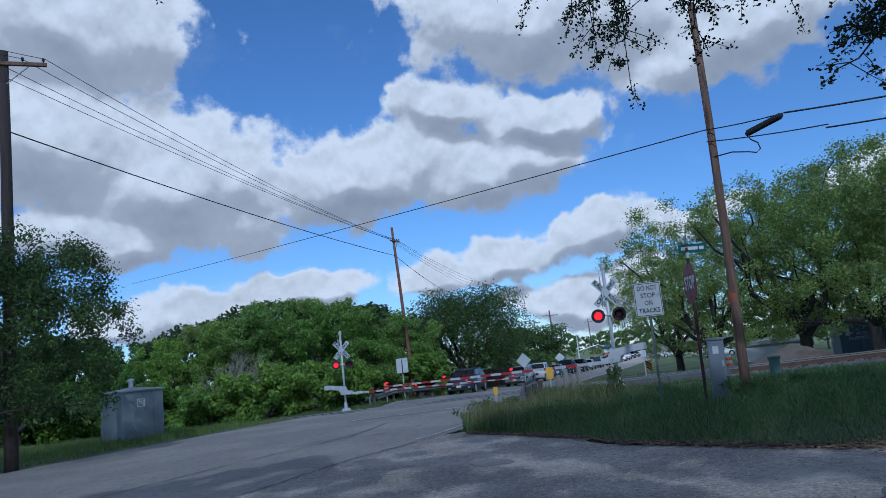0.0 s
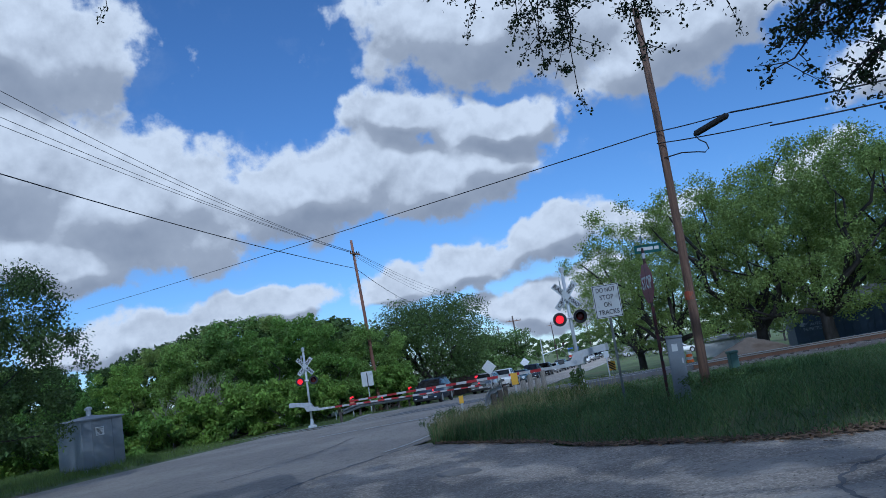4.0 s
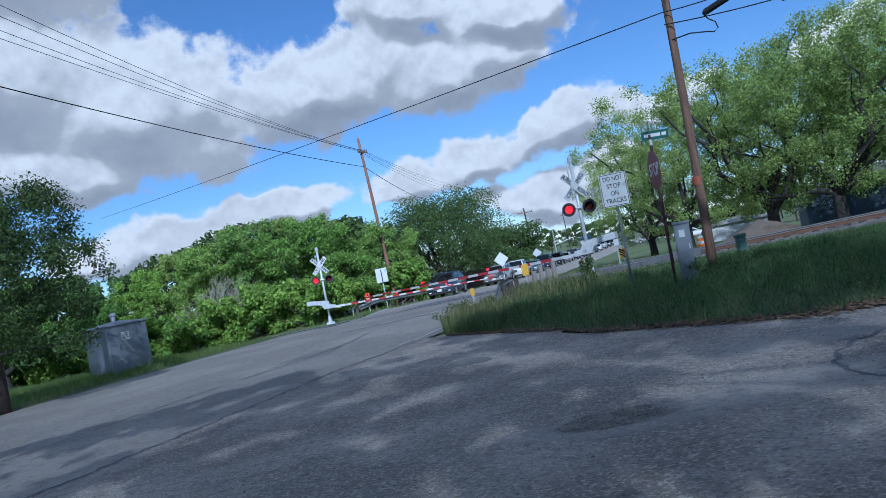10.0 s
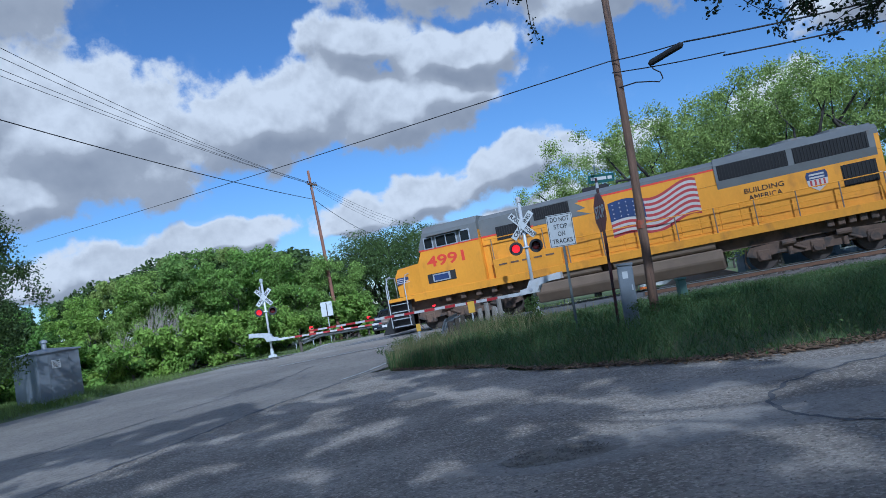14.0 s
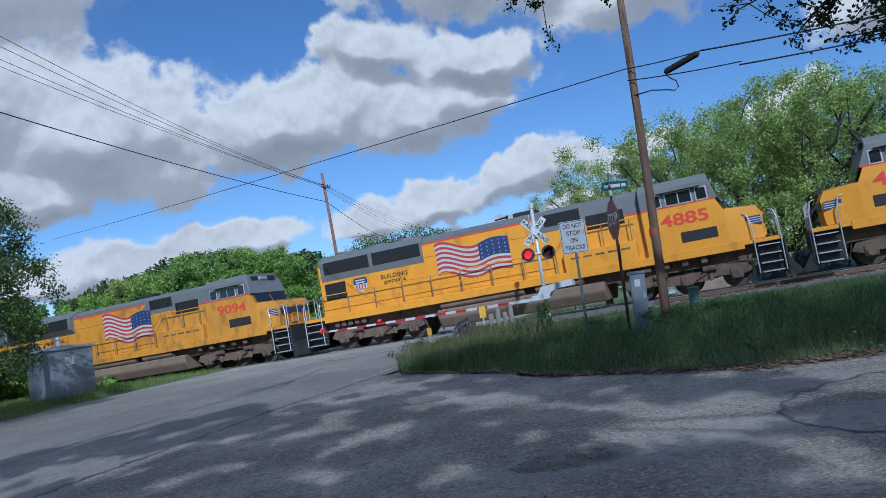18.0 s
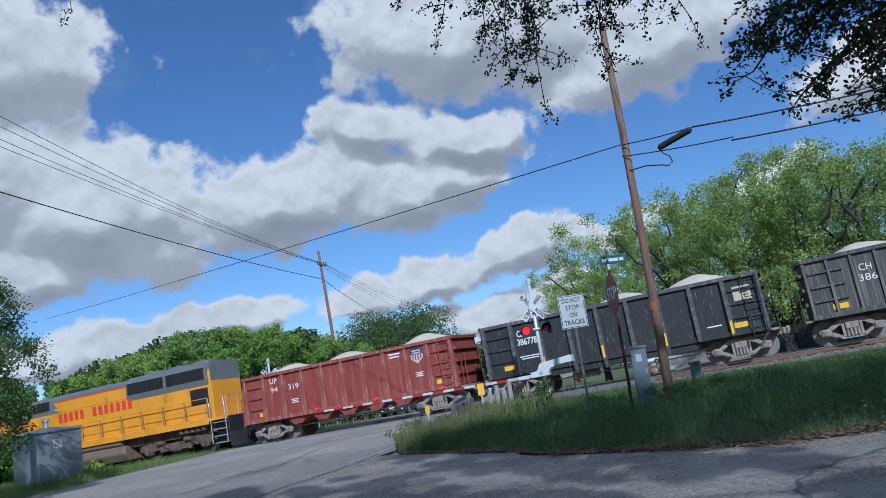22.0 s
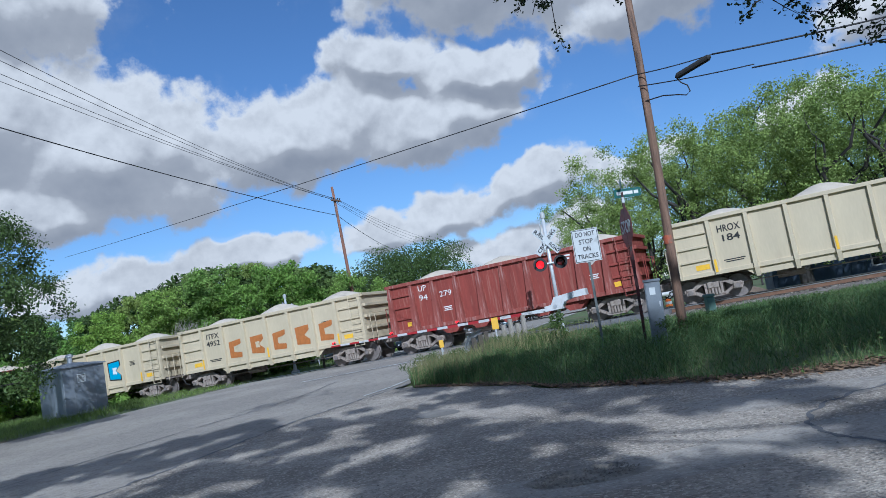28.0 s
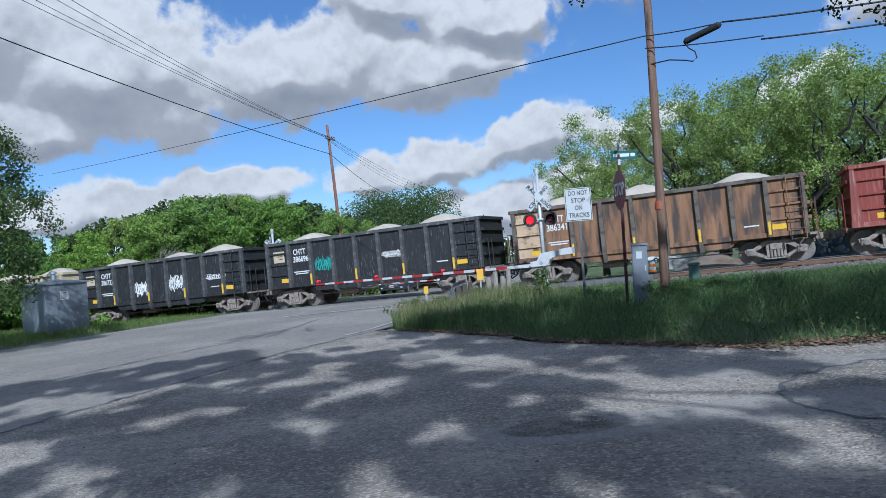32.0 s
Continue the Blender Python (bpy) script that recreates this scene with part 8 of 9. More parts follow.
def build_beyond():
    sand_mound()
    clad_building("workshop", "dark blue sheet-metal workshop with white painted words", Matrix.Translation(bearing(32.6, 60)) @ pose(0, 0, 0, 0, 0, -24), 10.0, 8.0, 2.7, "siding_blue", 0.9, ("AUTO", "INSPECTIONS"))
    clad_building("shed", "long low white sheet-metal shed behind the trees", Matrix.Translation(bearing(23.7, 78)) @ pose(0, 0, 0, 0, 0, -20), 6.0, 6.0, 1.5, "siding_white", 0.4)
    clad_building("shed", "pale low shop building far along the road", Matrix.Translation(bearing(18.8, 175)) @ pose(0, 0, 0, 0, 0, -10), 10.0, 9.0, 2.4, "siding_white", 0.5)
    barrel(bearing(20.9, 62))
    barrel(bearing(25.0, 60))
    ped = thing("cable_pedestal", "small faded green cable pedestal in tall grass", "utility cabinet", Matrix.Translation(bearing(23.65, 21.5)))
    part("pedestal_body", box(-0.11, 0.11, -0.11, 0.11, -0.2, 0.62, 0.02), "green_box", ped)
    part("pedestal_cap", box(-0.13, 0.13, -0.13, 0.13, 0.62, 0.70, 0.02), "green_box", ped)
    # paved drive beyond the track
    pts = [bearing(14.5, 60), bearing(18.2, 46), bearing(22, 44), bearing(28, 47), bearing(36, 54)]
    verts, faces = [], []
    P = []
    for a, b in zip(pts, pts[1:]):
        for k in range(8):
            P.append(a.lerp(b, k / 8))
    for i, p in enumerate(P):
        d = (P[min(i + 1, len(P) - 1)] - P[max(i - 1, 0)]).normalized()
        n = Vector((-d.y, d.x, 0)) * 2.2
        for s in (-1, -0.33, 0.33, 1):
            q = p + n * s
            verts.append((q.x, q.y, ground_at(q.x, q.y) + 0.04))
    for i in range(len(P) - 1):
        for k in range(3):
            j = i * 4 + k
            faces.append((j, j + 1, j + 5, j + 4))
    tagged(mesh_part("driveway", sheet_mesh("driveway", verts, faces), "drive", smooth=True), "pale gravel drive beyond the track", "driveway", kind="structure")
    # brown board fence behind the first cars
    fence = thing("board_fence", "tall dark brown board fence under an oak", "fence")
    a, b = bearing(-1.3, 68), bearing(7.4, 84)
    n = 46
    d = (b - a).normalized()
    turn = math.degrees(math.atan2(d.y, d.x))
    first = None
    for k in range(n):
        p = a.lerp(b, k / n)
        at = Matrix.Translation((p.x, p.y, ground_at(p.x, p.y))) @ pose(0, 0, 0, 0, 0, turn)
        if first is None:
            first = part("board", box(0, (b - a).length / n - 0.015, -0.015, 0.015, -0.1, 1.75), "fence_brown", fence, at=at)
        else:
            again(first, fence, at)
    # power poles, signal mast and shop signs far along the road
    for az, dist, el in ((8.85, 120, 3.05), (7.6, 170, 2.5), (11.6, 200, 2.1), (14.2, 230, 1.9)):
        b0 = bearing(az, dist)
        utility_pole(b0, Vector((b0.x - 0.2, b0.y, EYE[2] + dist * math.tan(radians(el)))), 0.15, 0.11, "far wooden power pole with a crossarm beside the road", arm=(0.8, 1.3, 12), wood="pole_dark")
    sp = bearing(10.55, 150)
    sig = thing("traffic_light", "grey traffic-light mast with a long arm over the road", "traffic light", Matrix.Translation(sp))
    part("mast", tube([(0, 0, -0.2), (0, 0, 6.2)], [0.14, 0.09], 8), "galv", sig)
    part("mast_arm", tube([(0, 0, 3.0), (4.6, 0.5, 3.9)], [0.10, 0.05], 8), "galv", sig)
    for k in (0.62, 0.97):
        head = part("light_head", box(4.6 * k - 0.16, 4.6 * k + 0.16, 0.3, 0.6, 3.15 + 0.7 * k, 4.1 + 0.7 * k, 0.03), "steel_black", sig)
        part("lens", tube([(4.6 * k, 0.3, 3.95 + 0.7 * k), (4.6 * k, 0.27, 3.95 + 0.7 * k)], 0.10, 10), "lamp_off", head)
    sp = bearing(12.85, 210)
    gs = thing("shop_sign", "tall red, white and blue roadside shop sign", "shop sign", Matrix.Translation(sp))
    part("post", tube([(0, 0, -0.2), (0, 0, 3.6)], 0.15, 8), "galv", gs)
    for k, m in enumerate(("arm_red", "sign_white", "sign_blue")):
        part("panel", box(-1.5, 1.5, -0.15, 0.15, 0.6 + 1.0 * k, 1.55 + 1.0 * k), m, gs)


build_beyond()

# ---- grass ----


def blades(name, x, y, h, width, mat, label, seed, lean=0.35, base=None, simple=False):
    """Many bent blades of grass as one stand."""
    rng = np.random.default_rng(seed)
    n = len(x)
    z = ground_z(x, y) - 0.02 if base is None else base
    a = rng.random(n) * 2 * np.pi
    l = lean * h * (0.25 + 0.75 * rng.random(n))
    dx, dy = np.cos(a), np.sin(a)
    b = rng.random(n) * np.pi
    wx, wy = np.cos(b) * width * (0.6 + 0.8 * rng.random(n)), np.sin(b) * width * (0.6 + 0.8 * rng.random(n))
    lo, hi = np.stack([x - wx, y - wy, z], -1), np.stack([x + wx, y + wy, z], -1)
    tip = np.stack([x + dx * l, y + dy * l, z + h], -1)
    if simple:
        v = np.stack([lo, hi, tip], 1).reshape(-1, 3)
        faces = np.arange(3 * n).reshape(-1, 3).tolist()
    else:
        bend = np.stack([dx * l * 0.3, dy * l * 0.3, h * 0.62], -1)
        v = np.stack([lo, hi, hi + bend, lo + bend, tip], 1).reshape(-1, 3)
        i = np.arange(n) * 5
        faces = np.stack([i, i + 1, i + 2, i + 3], -1).tolist() + np.stack([i + 3, i + 2, i + 4], -1).tolist()
    return tagged(mesh_part(name, sheet_mesh(name, v.tolist(), faces), mat), label, "grass", kind="stuff")


def build_grass():
    rng = np.random.default_rng(5)

    def patch(n, x0, x1, y0, y1, keep):
        x, y = x0 + (x1 - x0) * rng.random(n), y0 + (y1 - y0) * rng.random(n)
        k = keep(x, y)
        return x[k], y[k]

    def track_p(x, y):
        return x * TN[0] + y * TN[1]

    def island(x, y):
        paved = np.maximum(in_road(x, y), on_apron(x, y))
        clump = np.sin(x * 1.3 + 1.1 * np.sin(y * 0.8)) * np.cos(y * 1.1 + 0.7 * x)
        return (paved < 0.10 + 0.14 * np.sin(x * 5.1) * np.sin(x * 1.7 + 1)) & (track_p(x, y) < 28.6) & (x > 0.0) & (rng.random(len(x)) < 0.75 + 0.35 * clump)
    x, y = patch(190000, 0, 27, 5, 30, island)
    edge = np.clip(-np.maximum(in_road(x, y), on_apron(x, y)) / 1.7, -0.15, 1)
    far = step(track_p(x, y), 14, 25)
    tall = (0.17 + 0.24 * edge) * (1 - 0.62 * far) + 0.06 * np.sin(x * 1.9) * np.sin(y * 1.3) * (1 - 0.7 * far)
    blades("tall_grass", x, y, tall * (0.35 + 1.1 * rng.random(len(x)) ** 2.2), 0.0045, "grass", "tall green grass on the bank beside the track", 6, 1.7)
    x, y = patch(46000, 0, 27, 5, 30, island)
    blades("seed_grass", x, y, (0.22 + 0.26 * rng.random(len(x))) * (1 - 0.6 * step(track_p(x, y), 14, 25)), 0.0025, "grass_dry", "pale seeding grass stems among tall grass", 7, 0.7, simple=True)
    # weeds at the island's tip and round the posts
    x = np.concatenate([1.2 + 1.3 * rng.normal(size=5000) * 0.5, 3.2 + 0.9 * rng.normal(size=3500), 8.6 + 0.6 * rng.normal(size=2500)])
    y = np.concatenate([18.2 + 1.3 * rng.normal(size=5000), 25.5 + 1.5 * rng.normal(size=3500), 18.0 + 0.5 * rng.normal(size=2500)])
    k = np.maximum(in_road(x, y), on_apron(x, y)) < -0.02
    x, y = x[k], y[k]
    blades("weeds", x, y, 0.18 + 0.30 * rng.random(len(x)), 0.008, "grass", "rank green weeds at the tip of the verge", 8, 0.6)

    x = np.concatenate([1.0 + 0.7 * rng.normal(size=1500), 3.4 + 1.3 * rng.normal(size=1600)])
    y = np.concatenate([18.0 + 1.0 * rng.normal(size=1500), 22.5 + 2.0 * rng.normal(size=1600)])
    k = np.maximum(in_road(x, y), on_apron(x, y)) < -0.05
    x, y = x[k], y[k]
    blades("plume_grass", x, y, 0.38 + 0.34 * rng.random(len(x)), 0.004, "grass_dry", "pale wispy plume grass at the tip of the verge", 18, 0.45)

    def verge(x, y):
        return (in_road(x, y) < -0.5) & (x < edge_x(LEFT_EDGE, y)) & (track_p(x, y) < 29.0)
    x, y = patch(110000, -42, -5, 8, 37, verge)
    near = np.clip(1 - (np.abs(x + 13) + np.abs(y - 31)) / 8, 0, 1)
    # both short stands below take the green with sunlight mixed in
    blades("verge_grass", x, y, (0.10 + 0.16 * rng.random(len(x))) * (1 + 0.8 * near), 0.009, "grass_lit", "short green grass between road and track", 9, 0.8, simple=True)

    def beyond(x, y):
        p = track_p(x, y)
        return (p > 35.2) & (p < 43) & (in_road(x, y) < -0.4)
    x, y = patch(70000, -45, 28, 18, 62, beyond)
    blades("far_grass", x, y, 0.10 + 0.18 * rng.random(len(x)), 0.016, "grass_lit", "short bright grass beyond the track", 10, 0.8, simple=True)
    # low broad-leaved plants between the blades
    x, y = patch(26000, 0, 22, 6, 28, island)
    n = len(x)
    hgt = ground_z(x, y) + 0.04 + 0.24 * rng.random(n) ** 1.5 * (1 - 0.5 * step(track_p(x, y), 14, 25))
    cen = np.stack([x, y, hgt], -1)
    nr = rng.normal(size=(n, 3)) * 0.7 + np.array([0, -0.4, 1.0])
    nr /= np.linalg.norm(nr, axis=1)[:, None]
    ta = np.cross(nr, rng.normal(size=(n, 3)))
    ta /= np.linalg.norm(ta, axis=1)[:, None]
    tb = np.cross(nr, ta)
    sz = (0.015 + 0.03 * rng.random(n))[:, None]
    v = np.stack([cen - ta * sz, cen - tb * sz * 0.55, cen + ta * sz, cen + tb * sz * 0.55], 1).reshape(-1, 3)
    tagged(mesh_part("broadleaf_weeds", sheet_mesh("broadleaf_weeds", v.tolist(), np.arange(4 * n).reshape(-1, 4).tolist()), "leaf_dark"), "low broad-leaved weeds among the grass", "weeds", kind="stuff")
    # a few dark weed stalks
    for i, (wx, wy) in enumerate(((4.9, 21.8), (5.05, 22.1), (4.7, 21.6))):
        w = thing("weed_stalk", "single tall dark leafy weed in the grass", "weed", Matrix.Translation((wx, wy, ground_at(wx, wy))), group="weed stalks")
        part("stem", tube([(0, 0, 0), (0.03, 0, 0.5), (0.05, 0.02, 0.95 - 0.1 * i)], [0.012, 0.009, 0.004], 6), "grass", w)
        cs = [(0.03 + 0.02 * math.sin(q), 0.02 * math.cos(q), 0.2 + 0.07 * q) for q in range(10)]
        v, f = leaf_cloud(cs, [0.10] * 10, 130, 0.05, np.random.default_rng(i), 0.3)
        mesh_part("foliage", sheet_mesh("foliage", v.tolist(), f.tolist()), "leaf_dark", w)
    # leafy clumps in the grass
    for i, (az, d, wide, high) in enumerate(((22.9, 16.6, 0.75, 0.55), (24.2, 17.4, 0.6, 0.45), (3.4, 19.6, 0.8, 0.62), (5.4, 20.5, 0.6, 0.5), (10.5, 21.8, 0.7, 0.42), (16.4, 20.5, 0.6, 0.35), (7.6, 18.2, 0.7, 0.4))):
        p = bearing(az, d)
        w = thing("weed_clump", "rank leafy weed clump in the tall grass", "weed", Matrix.Translation((p.x, p.y, ground_at(p.x, p.y))), group="weed clumps")
        rr = np.random.default_rng(60 + i)
        for j in range(5):
            a = rr.random() * 6.28
            part("stem", tube([(0, 0, -0.03), (0.15 * math.cos(a), 0.15 * math.sin(a), high * 0.5), (0.45 * wide * math.cos(a), 0.45 * wide * math.sin(a), high * 0.9)], [0.008, 0.006, 0.003], 5), "grass", w)
        cs = [(wide * 0.55 * float(rr.normal()), wide * 0.45 * float(rr.normal()), high * (0.15 + 0.7 * float(rr.random()))) for _ in range(26)]
        v, f = leaf_cloud(cs, [0.16] * 26, 1500, 0.028, rr, 0.2)
        mesh_part("foliage", sheet_mesh("foliage", v.tolist(), f.tolist()), "leaf_dark", w)
    # leaf litter and soil along the island's edge
    n = 15000
    x = 0.4 + 24 * rng.random(n)
    y = island_y(x) + 0.24 * rng.normal(size=n) + 0.10
    z = road_z(x, y) + 0.015 + 0.02 * rng.random(n)
    s = 0.018 + 0.02 * rng.random(n)
    a = rng.random(n) * 6.28
    t = rng.normal(size=n) * 0.5
    v = np.stack([np.stack([x + s * np.cos(a + q), y + s * np.sin(a + q), z + s * t * math.cos(q) * 0.5 + 0.006], -1) for q in (0, 1.57, 3.14, 4.71)], 1).reshape(-1, 3)
    tagged(mesh_part("leaf_litter", sheet_mesh("leaf_litter", v.tolist(), np.arange(4 * n).reshape(-1, 4).tolist()), "leaf_brown"), "dry brown leaf litter along the paving's edge", "leaf litter", kind="stuff")
    verts, faces = [], []
    X = np.concatenate([np.arange(0.4, 7, 0.12), np.arange(7, 44, 0.5)])
    for i, xx in enumerate(X):
        yy = float(island_y(xx))
        for off, zz in ((-0.10 + 0.05 * math.sin(xx * 3.1) + 0.04 * math.sin(xx * 9), 0.012), (0.10, 0.022), (0.5, 0.02)):
            verts.append((xx, yy + off, float(road_z(xx, yy + off)) + zz))
    for i in range(len(X) - 1):
        for k in range(2):
            j = 3 * i + k
            faces.append((j, j + 3, j + 4, j + 1))
    M["litter_soil"] = material("litter_soil", (0.075, 0.055, 0.035), 0.95, vary=0.4, scale=3, fine=40, bump=0.8)
    tagged(mesh_part("verge_soil", sheet_mesh("verge_soil", verts, faces), "litter_soil", smooth=True), "dark soil edge between paving and grass", "soil", kind="structure")


build_grass()

# ---- the live oak over the road mouth, whose shade and hanging twigs reach into view ----


def hanging_branch(bm, leaves, start, tip, rng, rnd, twigs, per, thick):
    """A limb from start to tip, with side twigs and the places of their leaves."""
    start, tip = Vector(start), Vector(tip)
    n = 10
    pts = []
    ln = (tip - start).length
    side = Vector((rnd.uniform(-1, 1), rnd.uniform(-1, 1), 0)) * 0.08 * ln
    for i in range(n + 1):
        t = i / n
        p = start.lerp(tip, t) + side * math.sin(math.pi * t) + Vector((rnd.uniform(-1, 1), rnd.uniform(-1, 1), rnd.uniform(-1, 1))) * 0.02 * ln
        p.z += 0.10 * ln * math.sin(math.pi * t)
        pts.append(p)
    add_tube(bm, pts, [thick * (1 - 0.85 * i / n) + 0.0025 for i in range(n + 1)], 5)
    for k in range(twigs):
        t = 0.25 + 0.75 * (k + rnd.random()) / twigs
        i = min(n - 1, int(t * n))
        p = pts[i].lerp(pts[i + 1], t * n - i)
        d = (tip - start).normalized() * 0.5 + Vector((rnd.uniform(-1, 1), rnd.uniform(-1, 1), rnd.uniform(-0.8, 0.6)))
        q = p + d.normalized() * rnd.uniform(0.14, 0.46)
        mid = (p + q) / 2 + Vector((rnd.uniform(-1, 1), rnd.uniform(-1, 1), rnd.uniform(-0.2, 1))) * 0.04
        add_tube(bm, [p, mid, q], [0.0055, 0.004, 0.002], 4)
        for j in range(per):
            f = rnd.uniform(0.2, 1.05)
            c = (p.lerp(mid, f * 2) if f < 0.5 else mid.lerp(q, f * 2 - 1))
            leaves.append(c + Vector((rnd.gauss(0, 1), rnd.gauss(0, 1), rnd.gauss(0, 1))) * 0.030)


def overhead_oak():
    rnd, rng = random.Random(90), np.random.default_rng(90)
    root = thing("overhanging_oak", "big live oak whose dark twigs hang over the road mouth", "tree", Matrix.Translation((9.5, -6.0, ground_at(9.5, -6.0))))
    org = root.matrix_basis.translation
    bm = bmesh.new()
    fork = Vector((-0.6, 0.4, 3.4))
    limb(bm, (0, 0, -0.3), fork, 0.55, 0.42, rnd, 12, 0.03)
    cs, rs = [], []
    for k in range(9000):
        x, y = rnd.uniform(-17, 17), rnd.uniform(-17, 2.6)
        z = rnd.uniform(5.4, 13.4) - 0.010 * (x - 1) ** 2
        # ground y on which this lump's shade lands
        under = y + z * 1.54
        if z < 4.6 or under > 17.4 + 0.62 * min(x, 0) + 0.62 * max(0, x - 2) or (y > -1 and z < 3.8 + (y + 2.4) * 1.25):
            continue
        # boughs and gaps out of view, shaped by the shade wanted on road and bank
        gap = 0.75 * noise.noise(Vector((x * 0.62, under * 0.50, 3.7))) + 0.75 * noise.noise(Vector((x * 1.6, under * 1.2, 8.1)))
        if gap < (-0.5 if x > 3 and under > 10 else -0.06 if x > 0.5 and under > 4 else 0.0) + rnd.uniform(-0.05, 0.05):
            continue
        cs.append(Vector((x, y, z)) - org)
        rs.append(rnd.uniform(0.14, 0.26) if rnd.random() < 0.5 else rnd.uniform(0.26, 0.50))
        if len(cs) >= 1900:
            break
    for k in range(5):
        limb(bm, fork, cs[(k * len(cs)) // 5], 0.06, 0.02, rnd, 8, 0.12)
    part("trunk", bm, "bark_dark", root, smooth=True)
    v, f = leaf_cloud(cs, rs, 115000, 0.155, rng, 0.0)
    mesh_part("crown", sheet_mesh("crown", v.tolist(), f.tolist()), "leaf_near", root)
    # hanging ends: bearing and height of each tip, distance, bearing and height of where it comes from
    tips = []
    for az, el in ((2.9, 30), (5, 31), (7.2, 28), (9.6, 26), (9.0, 28.5), (11, 28.5), (12.5, 24.5), (14.1, 21.2), (15.3, 20.2), (16.5, 19.5), (15, 25), (14, 23), (16.8, 22), (17.5, 25), (13.4, 27), (18.5, 28),
                   (22, 20), (21.5, 22.5), (23, 23.5), (24.2, 24.6), (26, 23.8), (28.4, 22), (27.2, 25), (24, 27), (20.5, 29), (13, 30), (10, 31), (26.5, 27.5)):
        tips.append((az, el, 7.4 + rnd.uniform(-0.5, 0.5), az * 0.75 + 4.5 + rnd.uniform(-1.5, 1.5), max(38, el + 10), 20, 34, 0.012))
    for az, el in ((30.1, 16.6), (30.8, 18.2), (33.8, 14.4), (32.1, 19.6), (34.2, 17.5), (36, 15.6), (38.1, 12.4), (36.6, 18.2), (39.5, 13.4), (39, 17), (31.5, 23.6), (33, 25), (34, 22.5), (37, 22), (36, 25), (40, 20), (42, 16), (41, 23), (35, 20), (38.5, 15)):
        tips.append((az, el, 6.4 + rnd.uniform(-0.4, 0.4), 48 + rnd.uniform(-2, 2), el * 0.75 + 8, 24, 31, 0.020))
    for az, el in ((-19, 28.2), (-21.3, 29.3), (-16, 30), (-18, 31), (-23, 30.5), (-20, 31.5), (-9, 31.6), (-15, 32)):
        tips.append((az, el, 8.8, az + rnd.uniform(-2, 2), 41, 14, 24, 0.010))
    for group in (tips[:14], tips[14:28], tips[28:38], tips[38:48], tips[48:]):
        bm, leaves = bmesh.new(), []
        for az, el, dist, az0, el0, tw, per, th in group:
            hanging_branch(bm, leaves, toward(az0, el0, dist * 0.9) - org, toward(az, el, dist) - org, rng, rnd, tw, per, th)
        br = part("branch", bm, "bark_dark", root)
        c = np.array([p[:] for p in leaves])
        n = len(c)
        nr = rng.normal(size=(n, 3))
        nr /= np.linalg.norm(nr, axis=1)[:, None]
        a = np.cross(nr, rng.normal(size=(n, 3)))
        a /= np.linalg.norm(a, axis=1)[:, None]
        b = np.cross(nr, a)
        s = (0.0115 + 0.008 * rng.random(n))[:, None]
        v = np.stack([c - a * s * 1.3, c - b * s * 0.8 + nr * s * 0.15, c + a * s * 1.3, c + b * s * 0.8 + nr * s * 0.15], 1).reshape(-1, 3)
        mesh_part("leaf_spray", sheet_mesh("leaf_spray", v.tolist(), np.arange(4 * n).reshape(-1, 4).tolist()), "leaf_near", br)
    return root


overhead_oak()

# ---- the cumulus behind the camera that covers the sun at first and drifts off it ----
SUN_WAY = Vector((math.sin(radians(SUN_FROM)) * math.cos(radians(SUN_EL)), -math.cos(radians(SUN_FROM)) * math.cos(radians(SUN_EL)), math.sin(radians(SUN_EL))))
DRIFT = Vector((-0.12, -0.993, 0.0))      # the way the wind carries it
CLOUD_HIGH, CLOUD_THIN = 360.0, 0.75


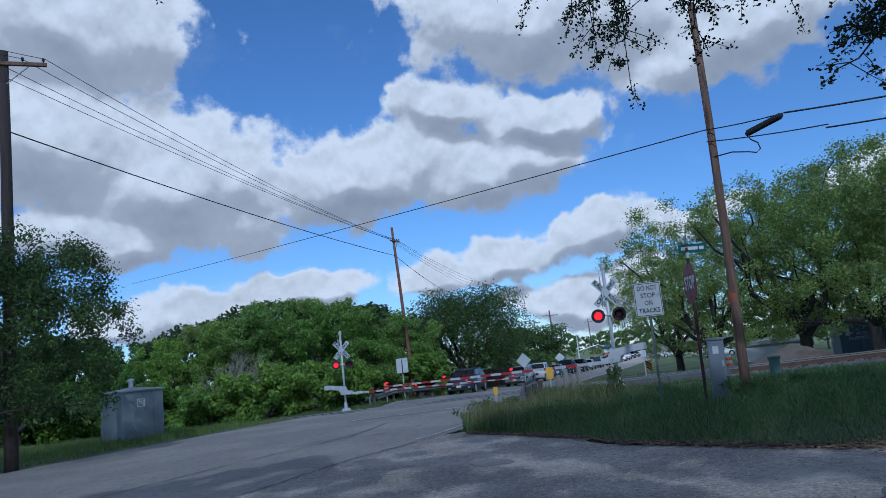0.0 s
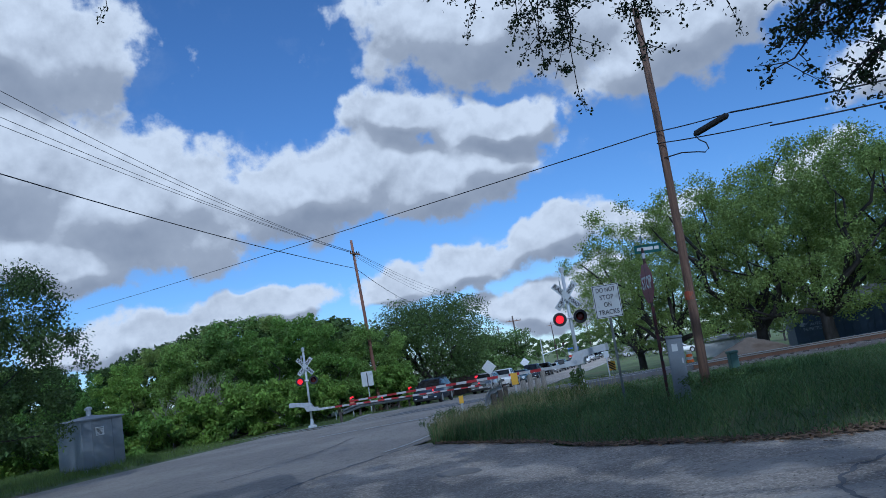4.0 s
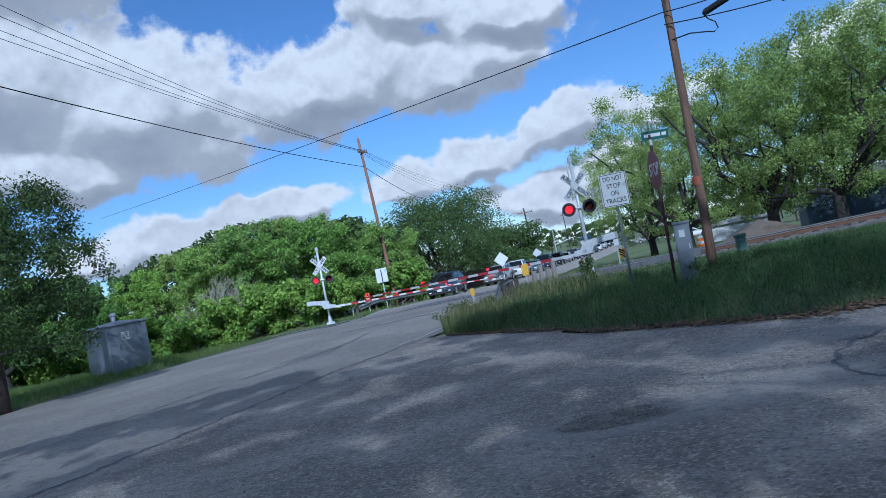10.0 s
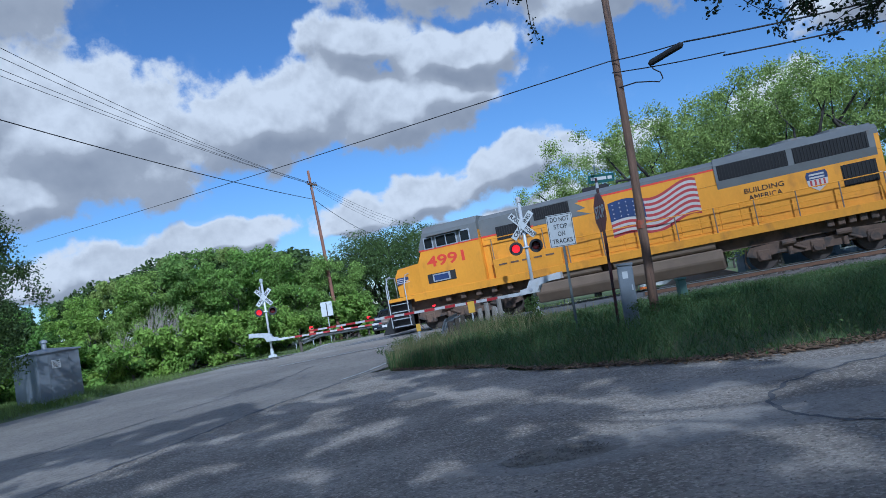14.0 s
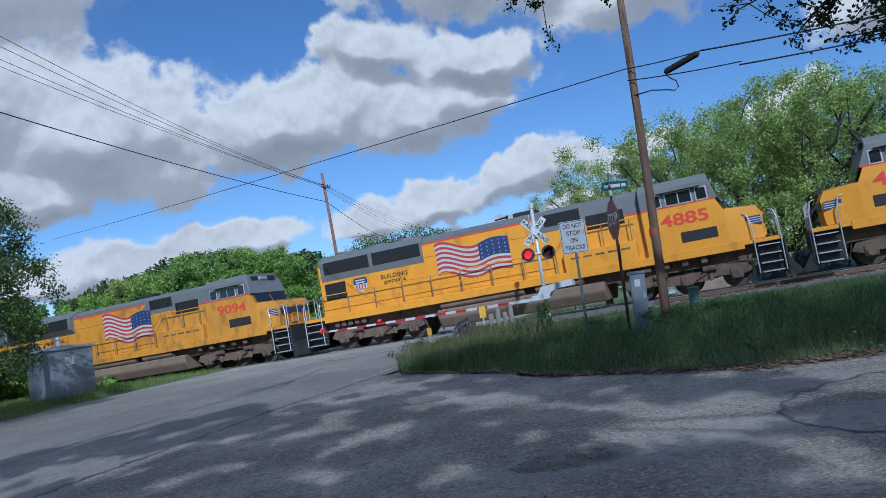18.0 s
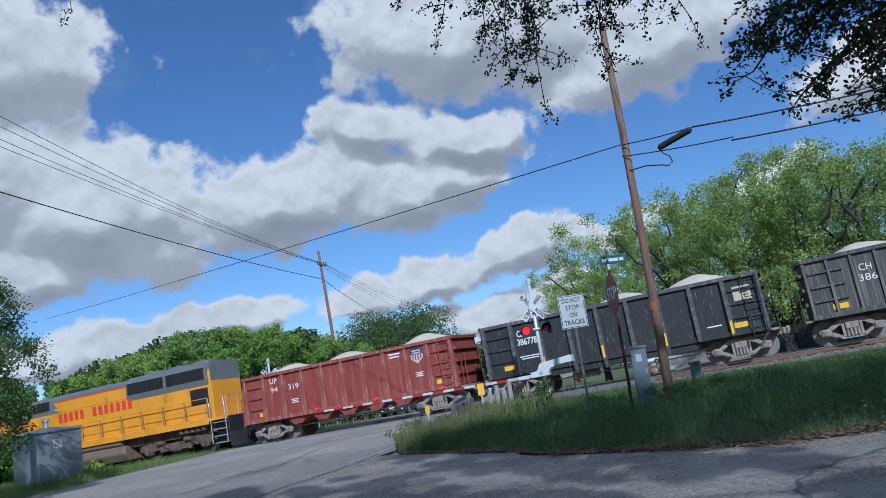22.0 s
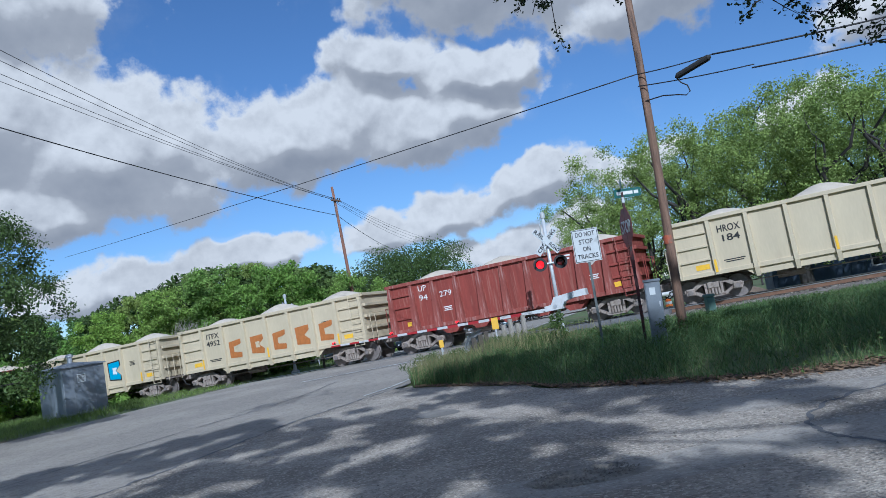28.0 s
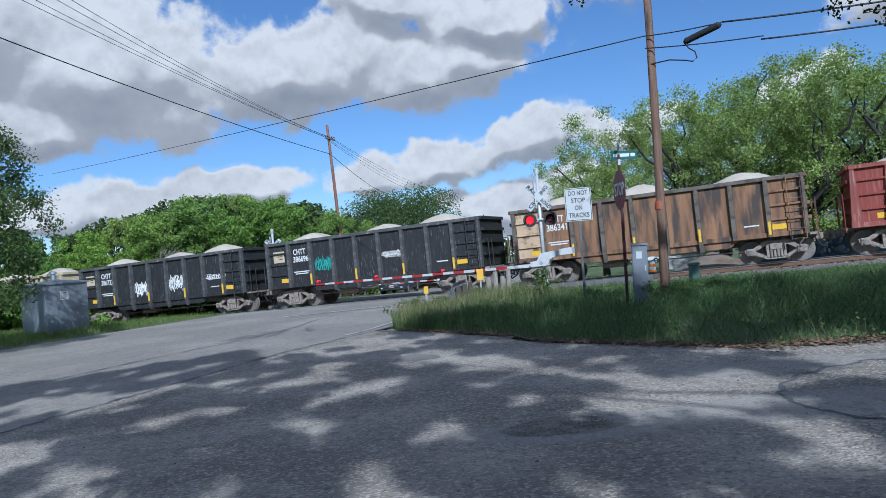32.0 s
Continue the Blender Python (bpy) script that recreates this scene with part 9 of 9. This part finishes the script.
def cumulus():
    """A thin billowing bank with a ragged trailing side; its origin stands on the trailing edge. Two shells, so that its rim lets more light through than its core."""
    side = Vector((DRIFT.y, -DRIFT.x, 0))
    M["cloud_white"] = material("cloud_white", (0.82, 0.82, 0.82), 1.0, vary=0.06, scale=0.05, fine=0.5, bump=0, spec=0.0)
    nt = M["cloud_white"].node_tree
    thin, mixed = nt.nodes.new("ShaderNodeBsdfTransparent"), nt.nodes.new("ShaderNodeMixShader")
    mixed.inputs[0].default_value = CLOUD_THIN
    nt.links.new(nt.nodes["Principled BSDF"].outputs[0], mixed.inputs[1])
    nt.links.new(thin.outputs[0], mixed.inputs[2])
    nt.links.new(mixed.outputs[0], nt.nodes["Material Output"].inputs["Surface"])

    def shell(inset, thick, seed):
        nq, ns = 56, 84
        verts, faces = [], []
        for top in (0, 1):
            for a in range(nq + 1):
                for c in range(ns + 1):
                    u, w = a / nq, 2 * c / ns - 1
                    p = side * (w * (170 - inset))
                    rag = 7 * noise.noise((w * 9, seed, 0)) + 3 * noise.noise((w * 27, seed, 3))
                    p = p + DRIFT * (inset + rag * (1 - u) + u * (210 - 2 * inset))
                    edge = math.sqrt(max(0.0, min(1, 8 * u, 8 * (1 - u), 8 * (1 - abs(w)))))
                    puff = 0.6 + 0.7 * abs(noise.noise((p.x * 0.035, p.y * 0.035, seed))) + 0.4 * abs(noise.noise((p.x * 0.09, p.y * 0.09, seed + 4)))
                    z = thick * edge * (puff if top else -0.25)
                    verts.append((p.x, p.y, z))
        m = (nq + 1) * (ns + 1)
        for a in range(nq):
            for c in range(ns):
                k = a * (ns + 1) + c
                q = (k, k + 1, k + ns + 2, k + ns + 1)
                faces += [q[::-1], tuple(m + v for v in q)]
        rim = [a * (ns + 1) for a in range(nq)] + [nq * (ns + 1) + c for c in range(ns)] + [a * (ns + 1) + ns for a in range(nq, 0, -1)] + list(range(ns, 0, -1))
        for k, v in enumerate(rim):
            w = rim[(k + 1) % len(rim)]
            faces.append((v, w, m + w, m + v))
        return sheet_mesh("cumulus_cloud", verts, faces)
    ob = mesh_part("cumulus_cloud", shell(0, 26.0, 7), "cloud_white", smooth=True)
    mesh_part("cloud_core", shell(20, 14.0, 3), "cloud_white", ob, smooth=True)
    return tagged(ob, "broad white cumulus cloud drifting across the sun", "cloud")


drifting_cloud = cumulus()

# ---- what moves ----


def front_at(t):
    """Place of the front coupler along the track."""
    u = t - 22.0
    return 25.04 + 4 * LOCO_LEN + 12.044 * u - 0.05177 * u ** 2 + 0.00052 * u ** 3


def motions():
    times = [0, 2, 4, 6, 8, 10, 12, 13, 14, 15, 16, 17, 18, 19, 20, 21, 22, 23, 24, 25, 26, 27, 28, 29, 30, 31, 32]
    # metres that the cloud's edge still has to go, over the ground, to clear the sun at the camera's spot
    far = [(0, 112), (3, 92), (6, 69), (8, 47), (10, 31), (12.5, 22), (17, 18), (20, 13), (22, 7.5), (23.5, 1), (25, -6), (28, -16), (32, -30)]
    walk(drifting_cloud, [(t, Matrix.Translation(-DRIFT * d + SUN_WAY * (CLOUD_HIGH / SUN_WAY.z))) for t, d in far])
    for ob, mid, flip in TRAIN:
        turn = pose(0, 0, 0, 0, 0, 180) if flip else Matrix.Identity(4)
        walk(ob, [(t, track_pose(front_at(t) + mid) @ turn) for t in times])
        # wheels turn while their vehicle is near
        for bogie in [c for c in ob.children if c.name.startswith("bogie")]:
            for ws in [c for c in bogie.children if c.name.startswith("wheelset")]:
                radius = ws.location.z
                base = ws.location.copy()
                rows, t = [(0.0, Matrix.Translation(base))], 0.0
                a0, on = 0.0, [k / 20 for k in range(0, 641) if -12 < front_at(k / 20) + mid < 42]
                if on:
                    s0 = front_at(on[0])
                    for t in on:
                        a = math.degrees((front_at(t) - s0) / radius) * (-1 if flip else 1)
                        if t > 0:
                            rows.append((t, Matrix.Translation(base) @ pose(0, 0, 0, 0, a % 360, 0)))
                if rows[-1][0] < 32:
                    rows.append((32.0, rows[-1][1]))
                walk(ws, rows)


motions()
